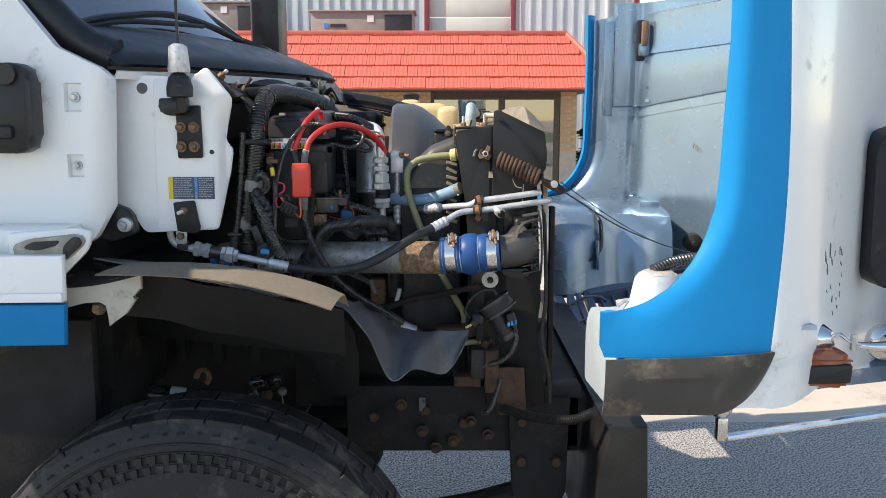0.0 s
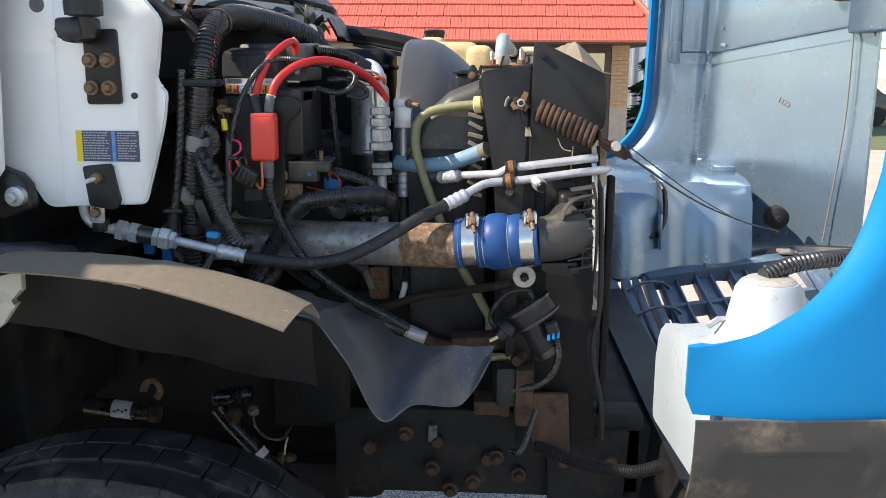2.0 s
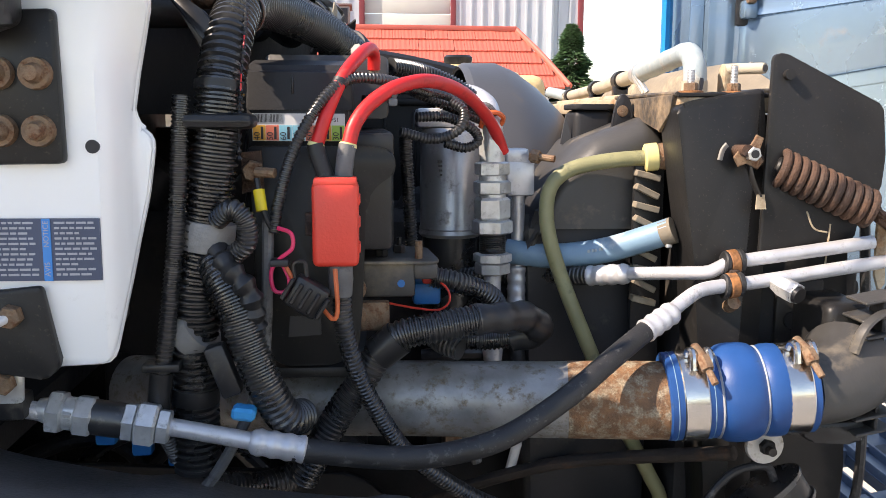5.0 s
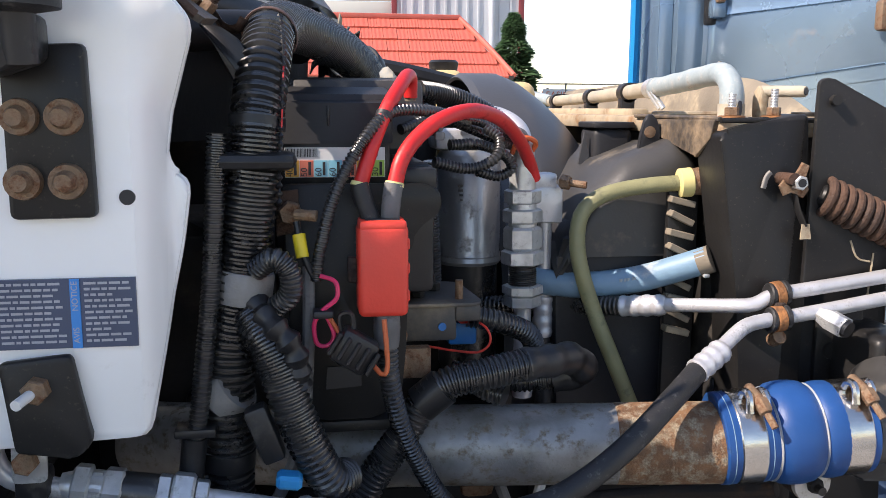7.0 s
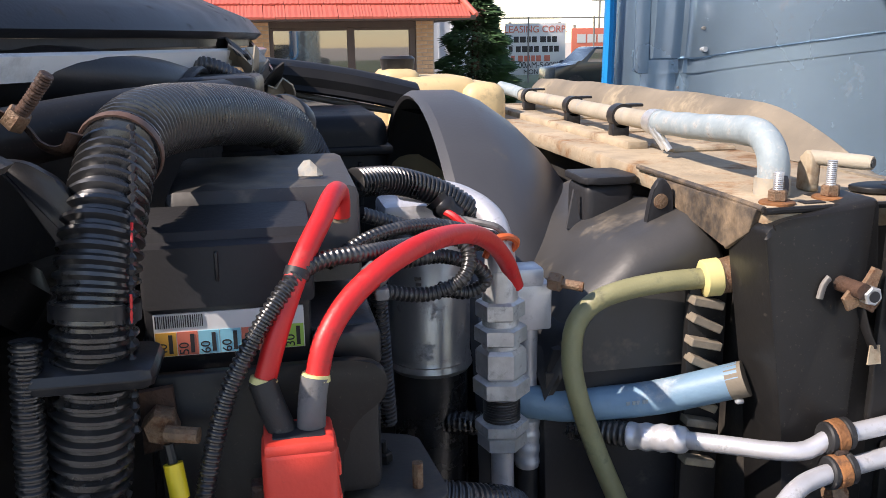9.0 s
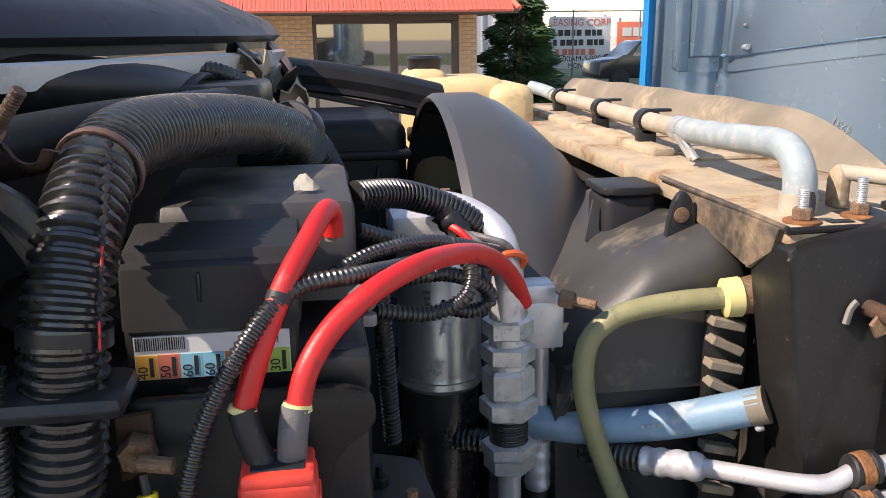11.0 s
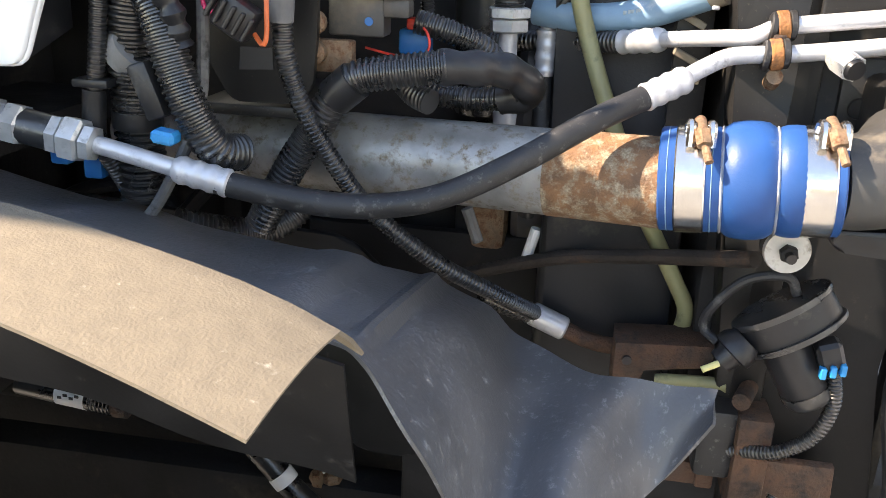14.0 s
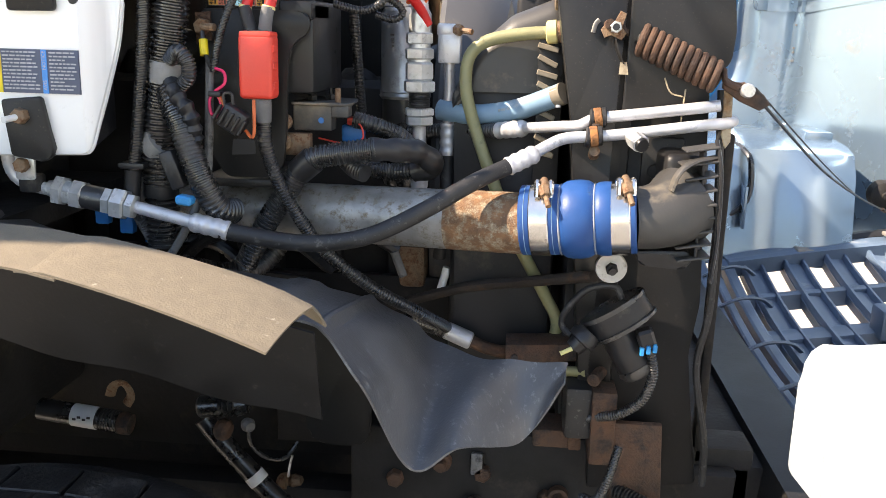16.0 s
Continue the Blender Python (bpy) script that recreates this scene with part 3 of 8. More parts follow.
def spruce(x, y, h, r, seed, label):
    rnd = random.Random(seed)
    t = thing("spruce_tree", label, "tree")
    part("trunk", lathe(B(), (x, y, 0), (x, y, h), [(0, 0.13), (0.5, 0.07), (1, 0.015)], 10), bark, t)
    bm = B()
    for k in range(6500):
        f = rnd.random() ** 0.75
        z = 0.25 + (h - 0.2) * f
        tier = 0.82 + 0.18 * math.sin(f * 42 + rnd.random())
        rr = r * (1.03 - f) ** 0.8 * tier * (0.55 + 0.5 * rnd.random() ** 0.5)
        a = rnd.random() * 6.283
        c = Vector((x + rr * math.cos(a), y + rr * math.sin(a), z))
        out = Vector((math.cos(a), math.sin(a), -0.35 + 0.5 * rnd.random()))
        side = out.cross(Vector((0, 0, 1))).normalized()
        L = 0.09 + 0.12 * rnd.random() * (1.1 - f)
        w = L * 0.34
        up = Vector((0, 0, w * 0.6))
        q = [bm.verts.new(p) for p in (c - side * w, c + out * L, c + side * w, c + up, c - out * L * 0.5)]
        bm.faces.new((q[0], q[1], q[3])), bm.faces.new((q[1], q[2], q[3])), bm.faces.new((q[0], q[3], q[4])), bm.faces.new((q[3], q[2], q[4]))
    part("crown", bm, foliage, t)
    return t


spruce(3.85, 19.2, 3.55, 1.05, 3, "dense green spruce tree at the building corner")
spruce(4.7, 21.3, 2.3, 0.8, 5, "smaller green spruce tree beside the hall")

# ---- truck: tyre and wheel ----
wheel = thing("front_wheel", "worn black truck tyre on a steer wheel", "wheel")
WX, WZ, WR = -0.56, 0.525, 0.525
bm = B()
prof = [(0.0, 0.30), (0.0, 0.36), (0.02, 0.43), (0.05, 0.475), (0.085, 0.502), (0.13, 0.516), (0.3, 0.523), (0.7, 0.523), (0.87, 0.516), (0.95, 0.475), (1.0, 0.40), (1.0, 0.30)]
lathe(bm, (WX, 1.78, WZ), (WX, 2.06, WZ), prof, 96)
part("tyre", bm, tyre_rubber, wheel)
for k in range(40):
    a = 2 * math.pi * k / 40
    if math.sin(a) < 0.05:
        continue
    for (y0, y1, off) in ((1.813, 1.870, 0.0), (1.8725, 1.931, 0.45), (1.9335, 1.992, 0.1)):
        m = Matrix.Translation((WX, (y0 + y1) / 2, WZ)) @ Matrix.Rotation(-(a + off * math.pi / 20), 4, "Y") @ Matrix.Translation((WR + 0.001 - (0.006 if y0 < 1.82 else 0), 0, 0)) @ Matrix.Rotation(0.04 * (1 if k % 2 else -1), 4, "X")
        bm = B()
        block(bm, (-0.014, -(y1 - y0) / 2, -0.0398), (0.002, (y1 - y0) / 2, 0.0398), 0.002, 1)
        bm.transform(m)
        part("tread_block", bm, tyre_rubber, wheel)
    # moulded notches where tread meets sidewall
    for d, w in ((0.02, 0.010), (0.09, 0.006)):
        bm = B()
        plate(bm, [(-0.010, -w), (0.008, -w * 0.8), (0.008, w * 0.8), (-0.010, w)], -0.0015, 0.0015, axis="y", round_=0.003)
        bm.transform(Matrix.Translation((WX, 1.8015, WZ)) @ Matrix.Rotation(-(a + d), 4, "Y") @ Matrix.Translation((0.492, 0, 0)) @ Matrix.Rotation(radians(-32), 4, "Z"))
        part("shoulder_notch", bm, ink, wheel)
for r, y in ((0.474, 1.793), (0.456, 1.789), (0.434, 1.7855), (0.412, 1.783)):
    part("sidewall_ring", sweep(B(), [(WX + r * math.cos(math.pi * q / 40), y, WZ + r * math.sin(math.pi * q / 40)) for q in range(41)], 0.0032, 6, 0.02, caps=False), tyre_rubber, wheel)
for k in range(92):
    a = math.pi * k / 91
    rr, y = ((0.445, 1.786), (0.423, 1.783))[k % 2]
    bm = B()
    plate(bm, [(-0.010, -0.0065), (0.010, -0.009), (0.010, 0.009), (-0.010, 0.0065)], -0.005, 0.004, 0.001, axis="y")
    bm.transform(Matrix.Translation((WX, y, WZ)) @ Matrix.Rotation(-a, 4, "Y") @ Matrix.Translation((rr, 0, 0)))
    part("sidewall_lug", bm, tyre_rubber, wheel)
part("rim", lathe(B(), (WX, 1.80, WZ), (WX, 1.98, WZ), [(0, 0.30), (0.04, 0.305), (0.1, 0.27), (0.7, 0.25), (1, 0.25)], 48), zinc, wheel, "steel rim")

# ---- truck: chassis ----
chassis = thing("chassis", "black grimy truck frame and axle under the engine", "truck frame")
bm = B()
block(bm, (-0.28, 2.42, 0.73), (0.40, 2.50, 0.93), 0.008)
block(bm, (-2.2, 2.53, 0.56), (-0.28, 2.60, 0.74), 0.008)
block(bm, (-2.2, 3.20, 0.73), (0.40, 3.28, 0.93), 0.008)
part("frame_rail", bm, grime, chassis)
part("cross_member", block(B(), (0.30, 2.42, 0.74), (0.42, 3.3, 0.9), 0.008), grime, chassis)
part("axle", block(B(), (WX - 0.06, 2.05, 0.44), (WX + 0.06, 3.8, 0.56), 0.02), grime, chassis)
part("spring_hanger", plate(B(), [(0.185, 0.9), (0.365, 0.9), (0.355, 0.62), (0.31, 0.5), (0.24, 0.5), (0.2, 0.62)], 2.38, 2.42, 0.008), grime, chassis, "dark rusty spring hanger bracket")
part("leaf_spring", sweep(B(), [(-1.2, 2.45, 0.6), (-0.56, 2.45, 0.5), (0.0, 2.45, 0.55), (0.27, 2.45, 0.62)], 0.04, 8, 0.1, flat=0.6), grime, chassis)
for x, z in ((0.225, 0.84), (0.325, 0.84), (0.225, 0.72), (0.325, 0.72), (-0.05, 0.86), (0.06, 0.82), (-0.2, 0.84)):
    y = 2.38 if x > 0.2 else 2.42
    part("bolt", hexnut(B(), (x, y - 0.02, z), (x, y, z), 0.015), rust_mat, chassis)
part("inner_shield", plate(B(), [(-0.45, 1.16), (0.26, 1.16), (0.26, 0.82), (-0.45, 0.82)], 2.56, 2.58, 0.004), grime, chassis)
part("engine_block", block(B(), (-1.3, 2.62, 0.75), (-0.05, 3.15, 1.50), 0.04), grime, chassis, "dark engine block in shade")
part("oil_pan", block(B(), (-1.2, 2.7, 0.55), (-0.2, 3.05, 0.78), 0.04), grime, chassis)
for i in range(9):
    x = -1.05 + i * 0.115
    part("engine_rib", block(B(), (x, 2.585, 0.95), (x + 0.03, 2.63, 1.3), 0.006), grime, chassis)
part("far_inner_fender", block(B(), (-1.4, 3.62, 0.6), (0.25, 3.66, 1.62), 0.01), grime, chassis)
bump_ = thing("bumper", "black steel front bumper bracket end below the hood", "bumper")
part("bumper_beam", plate(B(), [(0.42, 0.915), (0.525, 0.915), (0.54, 0.52), (0.39, 0.52), (0.40, 0.75)], 2.12, 3.9, 0.012), black_paint, bump_)
part("tow_plate", block(B(), (0.40, 2.09, 0.56), (0.53, 2.12, 0.70), 0.006), black_paint, bump_)

# ---- truck: cab ----
cab = thing("truck_cab", "white truck cab side with blue stripe, black cowl and windscreen", "truck cab")
def cab_top(x):
    """Upper edge of the cab side: level by the hood gap, then up along the windscreen pillar."""
    if x < -0.873:
        return 1.856 + (-0.873 - x) * 1.28
    return 1.856 - (x + 0.873) * 0.48 - 0.018 * max(0.0, (x + 0.785) / 0.022) ** 2


def cab_bottom(x):
    return 1.405 + (0.0 if x < -0.84 else 0.085 * ((x + 0.84) / 0.077) ** 2.5)


XS = [-1.9, -1.5, -1.2, -1.05, -0.95, -0.873, -0.858, -0.818, -0.80, -0.79, -0.78, -0.772, -0.766, -0.763]
HS = [1.3, 1.44, 1.50, 1.562, 1.614, 1.66, 1.71, 1.775, 1.79, 9.0]
bm = B()
front, back = [], []
for h in HS:
    a_, b_ = [], []
    for x in XS:
        z = min(max(h, cab_bottom(x)), cab_top(x))
        edge = max(0.0, (x + 0.80) / 0.037)
        low = max(0.0, (1.50 - z) / 0.09)
        y = 2.0 + 0.035 * edge ** 2.5 + 0.012 * low * low - 0.010 * math.sin(min(1.0, max(0.0, (z - 1.4) / 0.45)) * 3.14) * (1 - min(1, edge))
        xx = x - 0.016 * min(1.0, max(0.0, (1.8 - z) / 0.35)) * max(0.0, 1 + (x + 0.763) / 0.1)
        a_.append(bm.verts.new((xx, y, z)))
        b_.append(bm.verts.new((xx, y + 0.03, z)))
    front.append(a_), back.append(b_)
for i in range(len(HS) - 1):
    for j in range(len(XS) - 1):
        q = [(i, j), (i, j + 1), (i + 1, j + 1), (i + 1, j)]
        if j == 6 and i in (3, 6):
            floor_ = [bm.verts.new(front[u][v].co + Vector((0.003 if v == 6 else -0.003, 0.014, 0.003 if u == i else -0.003))) for u, v in q]
            bm.faces.new(floor_)
            for k in range(4):
                (u, v), (u2, v2) = q[k], q[(k + 1) % 4]
                bm.faces.new((front[u][v], front[u2][v2], floor_[(k + 1) % 4], floor_[k]))
        else:
            bm.faces.new([front[u][v] for u, v in q])
        bm.faces.new([back[u][v] for u, v in q[::-1]])
for j in range(len(XS) - 1):
    for r in (0, -1):
        bm.faces.new((front[r][j], front[r][j + 1], back[r][j + 1], back[r][j]))
for i in range(len(HS) - 1):
    for c in (0, -1):
        bm.faces.new((front[i][c], front[i + 1][c], back[i + 1][c], back[i][c]))
bmesh.ops.remove_doubles(bm, verts=bm.verts[:], dist=0.0002)
bmesh.ops.recalc_face_normals(bm, faces=bm.faces[:])
part("side_panel", bm, white_paint, cab, "white painted cab side with two bolt recesses")
for z in (1.7425, 1.588):
    dx = -0.003 if z < 1.7 else 0.0
    part("recess_washer", rod(B(), (-0.838 + dx, 2.000, z), (-0.838 + dx, 2.012, z), 0.0115), zinc, cab)
    part("recess_bolt", hexnut(B(), (-0.838 + dx, 1.990, z), (-0.838 + dx, 2.001, z), 0.0075), zinc, cab)
hinge = part("mirror_mount", plate(B(), [(-1.06, 1.816), (-0.925, 1.816), (-0.905, 1.795), (-0.905, 1.64), (-0.925, 1.618), (-1.06, 1.618)], 1.93, 1.985, 0.012, round_=0.02), black_plastic, cab, "black plastic mirror mount")
part("mount_boss", rod(B(), (-0.95, 1.915, 1.79), (-0.95, 1.94, 1.79), 0.022), black_plastic, hinge)
part("mount_boss", block(B(), (-1.0, 1.915, 1.65), (-0.945, 1.94, 1.68), 0.008), black_plastic, hinge)
part("lower_fairing", plate(B(), [(-1.9, 1.402), (-0.812, 1.407), (-0.815, 1.305), (-1.9, 1.292)], 1.825, 1.85, 0.008), white_paint, cab, "white lower cab fairing")
part("fairing_bead", plate(B(), [(-1.9, 1.308), (-0.816, 1.326), (-0.816, 1.305), (-1.9, 1.292)], 1.819, 1.83, 0.004), white_paint, cab)
part("blue_stripe", plate(B(), [(-1.9, 1.288), (-0.814, 1.300), (-0.818, 1.208), (-1.9, 1.19)], 1.825, 1.85, 0.008), blue_paint, cab, "blue painted stripe")
part("sill_cap", plate(B(), [(-1.9, 1.45), (-0.835, 1.456), (-0.83, 1.40), (-1.9, 1.36)], 1.885, 2.0, 0.012), white_paint, cab)
part("sill_end", plate(B(), [(-0.95, 1.448), (-0.80, 1.459), (-0.766, 1.452), (-0.775, 1.412), (-0.838, 1.350), (-0.95, 1.34)], 1.872, 1.888, 0.004, round_=0.012), white_paint, cab)
cap_ = part("step_pocket", plate(B(), [(-0.928, 1.398), (-0.93, 1.424), (-0.90, 1.436), (-0.795, 1.448), (-0.778, 1.440), (-0.778, 1.426), (-0.819, 1.388), (-0.835, 1.397)], 1.850, 1.875, 0.005, round_=0.008), pocket_mat, cab, "olive-grey moulded step pocket")
part("pocket_hollow", plate(B(), [(-0.905, 1.421), (-0.885, 1.432), (-0.825, 1.436), (-0.832, 1.425), (-0.87, 1.414), (-0.895, 1.416)], 1.846, 1.852, 0.002, round_=0.008), ink, cap_, "dark hollow in the pocket")
part("pocket_end", plate(B(), [(-0.818, 1.424), (-0.792, 1.446), (-0.778, 1.439), (-0.778, 1.426), (-0.818, 1.389)], 1.844, 1.852, 0.002, round_=0.008), black_plastic, cap_, "black pocket end")
part("under_liner", plate(B(), [(-1.9, 1.22), (-0.84, 1.22), (-0.84, 0.9), (-0.98, 0.5), (-1.9, 0.4)], 2.02, 2.06, 0.01), grime, cab)
part("liner_shelf", plate(B(), [(-1.9, 2.02), (-0.7, 2.02), (-0.7, 2.55), (-1.9, 2.55)], 1.30, 1.33, 0.0, axis="z"), grime, cab)
part("firewall", block(B(), (-1.9, 2.2, 0.9), (-0.86, 3.75, 1.80), 0.02), grime, cab, "dark firewall")
# cowl: wraps forward towards the middle of the cab
def cowl_x(y):
    return -0.375 - 0.36 * ((y - 2.95) / 0.85) ** 2


def cowl_z(j):
    return 1.820 - 0.03 * max(0, j / 12 - 1) ** 2


YS = [2.06 + 1.78 * j / 24 for j in range(25)]
rows = []
for dz, dx in ((-0.004, 0.0), (0.012, -0.012), (0.028, -0.05), (0.053, -0.11), (0.08, -0.18), (0.10, -0.265)):
    rows.append([(cowl_x(y) + dx, y, cowl_z(j) + dz) for j, y in enumerate(YS)])
part("cowl_top", sheet(B(), rows, -0.012), black_plastic, cab, "black plastic cowl")
rows = []
for k in range(3):
    rows.append([(cowl_x(y) - 0.012, y, cowl_z(j) - 0.004 - 0.004 * k) for j, y in enumerate(YS)])
part("cowl_lip", sheet(B(), rows, 0.006), black_plastic, cab)
rows = []
for k in range(4):
    rows.append([(cowl_x(y) + 0.010 - 0.003 * k, y, cowl_z(j) - 0.014 - 0.006 * k) for j, y in enumerate(YS) if y < 3.05])
part("cowl_flange", sheet(B(), rows, 0.006), white_paint, cab, "white painted flange")
rows = []
for k in range(4):
    rows.append([(cowl_x(y) - 0.05 - 0.002 * k, y, cowl_z(j) - 0.026 - 0.05 * k) for j, y in enumerate(YS) if y > 2.19])
part("cowl_bulkhead", sheet(B(), rows, 0.01), grime, cab)
rows = []
for i in range(7):
    rows.append([(-0.405 + 0.010 * i, 2.90 + 0.05 * j, 1.822 - 0.0045 * i - 0.0014 * i * i + 0.004 * math.sin(j * 1.3)) for j in range(6)])
part("drooping_corner", sheet(B(), rows, 0.006), black_plastic, cab, "cracked drooping cowl corner")
rows = []
for k in range(6):
    f = k / 5
    rows.append([(cowl_x(2.12 + 1.66 * j / 24) - 0.245 - 0.80 * f, 2.12 + 0.10 * f + (1.66 - 0.2 * f) * j / 24, 1.912 + 0.70 * f - 0.03 * abs(j / 12 - 1) ** 2 * (1 - f)) for j in range(25)])
part("windscreen", sheet(B(), rows, 0.006), glass_dark, cab, "curved reflecting windscreen")
part("pillar", sweep(B(), [(-0.775, 2.10, 1.838), (-0.85, 2.095, 1.868), (-0.91, 2.09, 1.925), (-0.98, 2.09, 2.00), (-1.6, 2.18, 2.62)], 0.045, 12, 0.06), black_plastic, cab, "black windscreen pillar trim")
part("pillar", sweep(B(), [(cowl_x(3.84) - 0.27, 3.84, 1.90), (cowl_x(3.84) - 0.66, 3.79, 2.26), (cowl_x(3.84) - 1.1, 3.74, 2.62)], 0.04, 10, 0.1), black_plastic, cab)
part("roof_panel", block(B(), (-3.2, 2.1, 2.58), (-1.6, 3.8, 2.68), 0.04), white_paint, cab)
part("back_wall", block(B(), (-3.3, 2.1, 0.9), (-3.2, 3.8, 2.68), 0.02), white_paint, cab)
part("door_panel", block(B(), (-3.2, 2.03, 1.2), (-1.9, 2.08, 2.0), 0.02), white_paint, cab)
part("dashboard", block(B(), (-1.9, 2.2, 1.7), (-1.15, 3.7, 1.9), 0.05), black_plastic, cab)
wp = part("wiper", B(), black_plastic, cab)
bm = B()
sweep(bm, [(-0.906, 2.168, 1.916), (-0.88, 2.228, 1.937), (-0.848, 2.295, 1.953), (-0.773, 2.473, 1.98), (-0.704, 2.619, 1.969), (-0.626, 2.781, 1.929)], 0.010, 8, 0.03)
sweep(bm, [(-0.884, 2.198, 1.918), (-0.827, 2.313, 1.943), (-0.754, 2.459, 1.953), (-0.70, 2.61, 1.960)], 0.007, 8, 0.03)
sweep(bm, [(-0.626, 2.781, 1.929), (-0.565, 2.82, 1.905), (-0.53, 2.78, 1.885)], 0.014, 8, 0.03)
bm.to_mesh(wp.data), bm.free()
mirror = thing("side_mirror", "black truck door mirror beyond the windscreen", "mirror")
# added out of view, sized to shade the side panel and board's left end
shade_mirror = thing("side_mirror", "unseen black mirror-shaped blocks added to shade the cab side and liner", "mirror")
part("mirror_head", block(B(), (-1.95, 1.40, 1.88), (-1.64, 1.92, 2.45), 0.05), black_plastic, shade_mirror)
# extra unseen block on top, keeps sun off the liner flap
part("upper_shade_block", block(B(), (-1.92, 1.545, 2.46), (-1.66, 1.92, 2.86), 0.05), black_plastic, shade_mirror)
part("mirror_arm", sweep(B(), [(-1.02, 1.95, 1.72), (-1.35, 1.85, 1.78), (-1.75, 1.72, 1.92)], 0.018, 8, 0.04), black_plastic, shade_mirror)
part("mirror_head", block(B(), (-0.86, 3.95, 1.9), (-0.72, 4.15, 2.45), 0.04), black_plastic, mirror)
part("mirror_arm", sweep(B(), [(-0.95, 3.8, 1.85), (-0.85, 3.95, 1.9), (-0.8, 4.05, 2.1)], 0.02, 8, 0.04), black_plastic, mirror)

# inner fender panel with hinge bracket, label and latch bracket
ip = thing("cowl_side_panel", "white painted cowl side panel with bolted brackets and a printed label", "body panel")
bm = B()
plate(bm, [(-0.86, 1.80), (-0.66, 1.795), (-0.616, 1.78), (-0.563, 1.818), (-0.503, 1.742), (-0.522, 1.635), (-0.502, 1.624), (-0.51, 1.57), (-0.528, 1.50), (-0.548, 1.426), (-0.727, 1.419), (-0.761, 1.475), (-0.86, 1.51)], 2.104, 2.110, 0.002, round_=0.012)
def lean_back(bm):
    """Bends the free edge of the panel back into the bay."""
    cuts = [((x, 0, 0), (1, 0, 0)) for x in (-0.552, -0.545, -0.538, -0.530, -0.52, -0.51)] + [((0, 0, z), (0, 0, 1)) for z in (1.748, 1.73, 1.71, 1.69, 1.678)]
    for co, no in cuts:
        bmesh.ops.bisect_plane(bm, geom=bm.verts[:] + bm.edges[:] + bm.faces[:], plane_co=co, plane_no=no)
    for v in bm.verts:
        k = min(1.0, max(0.0, (v.co.x + 0.552) / 0.035)) ** 1.3 * min(1.0, max(0.0, (1.748 - v.co.z) / 0.07))
        v.co.y, v.co.x = v.co.y + 0.045 * k, v.co.x - 0.0135 * k
    return bm


part("panel", lean_back(bm), white_paint, ip)
part("return_flange", plate(B(), [(2.130, 1.80), (2.20, 1.80), (2.20, 1.45), (2.130, 1.43)], -0.572, -0.560, 0.0, axis="x"), black_plastic, ip)
part("panel_face", lean_back(plate(B(), [(-0.69, 1.79), (-0.66, 1.793), (-0.616, 1.7785), (-0.563, 1.816), (-0.5045, 1.741), (-0.5235, 1.635), (-0.5035, 1.6235), (-0.5115, 1.57), (-0.5295, 1.50), (-0.5495, 1.4275), (-0.695, 1.4215)], 2.0985, 2.1065, 0.003, round_=0.012)), white_paint, ip)
part("plug", lathe(B(), (-0.718, 2.103, 1.766), (-0.718, 2.11, 1.766), [(0, 0.012), (0.4, 0.0155), (1, 0.016)], 20), grey_sheath, ip, "round pale plug")
part("hole", rod(B(), (-0.556, 2.0975, 1.615), (-0.556, 2.101, 1.615), 0.0058), ink, ip, "small round dark hole")
for pts in ([(-0.775, 2.1075, 1.70), (-0.768, 2.1075, 1.66), (-0.755, 2.1075, 1.60), (-0.752, 2.1075, 1.54)], [(-0.762, 2.1075, 1.62), (-0.765, 2.1075, 1.59), (-0.757, 2.1075, 1.55)], [(-0.765, 2.1075, 1.72), (-0.76, 2.1075, 1.69)]):
    part("scrape", sweep(B(), pts, lambda s: 0.0004 + 0.0012 * math.sin(s * 90) ** 2, 6, 0.004, flat=1.0), hvac_mat, ip, "dark scraped crack in the paint")
bk = part("hinge_bracket", plate(B(), [(-0.636, 1.724), (-0.578, 1.726), (-0.576, 1.601), (-0.636, 1.600)], 2.088, 2.1, 0.003, round_=0.006), black_paint, ip, "black steel bracket with four rusty bolts")
for x in (-0.624, -0.594):
    for z in (1.628, 1.674):
        part("bolt", lathe(B(), (x, 2.072, z), (x, 2.09, z), [(0, 0.006), (0.25, 0.0075), (0.5, 0.0085), (0.5, 0.0125), (0.9, 0.0135), (1, 0.0135)], 18), rust_bolt, bk, "rusty zinc bolt")
part("latch_arm", plate(B(), [(-0.665, 1.742), (-0.60, 1.744), (-0.60, 1.712), (-0.635, 1.70), (-0.655, 1.706), (-0.664, 1.715)], 2.05, 2.088, 0.006, round_=0.008), black_plastic, bk)
bm = B()
for k in range(11):
    f = k / 10
    c = Vector((-0.566, 2.152, 1.809)).lerp(Vector((-0.497, 2.168, 1.752)), f) - Vector((0, 0, 0.004 * math.sin(f * 3.1)))
    ring = [bm.verts.new(c + Vector(d)) for d in ((-0.008, -0.022, -0.006), (-0.003, -0.022, -0.002), (0.004, 0.012, 0.001), (-0.001, 0.012, -0.004))]
    if k:
        for q in range(4):
            bm.faces.new((last[q], last[(q + 1) % 4], ring[(q + 1) % 4], ring[q]))
    else:
        bm.faces.new(ring)
    last = ring
bm.faces.new(last[::-1])
fz = part("top_flange", bm, rust_lip, ip, "black strap with rusty studs along the panel edge")
part("rust_edge", sweep(B(), [(-0.545, 2.128, 1.787), (-0.525, 2.131, 1.770), (-0.506, 2.138, 1.752)], 0.0028, 8, 0.004, flat=1.4), rust_mat, fz)
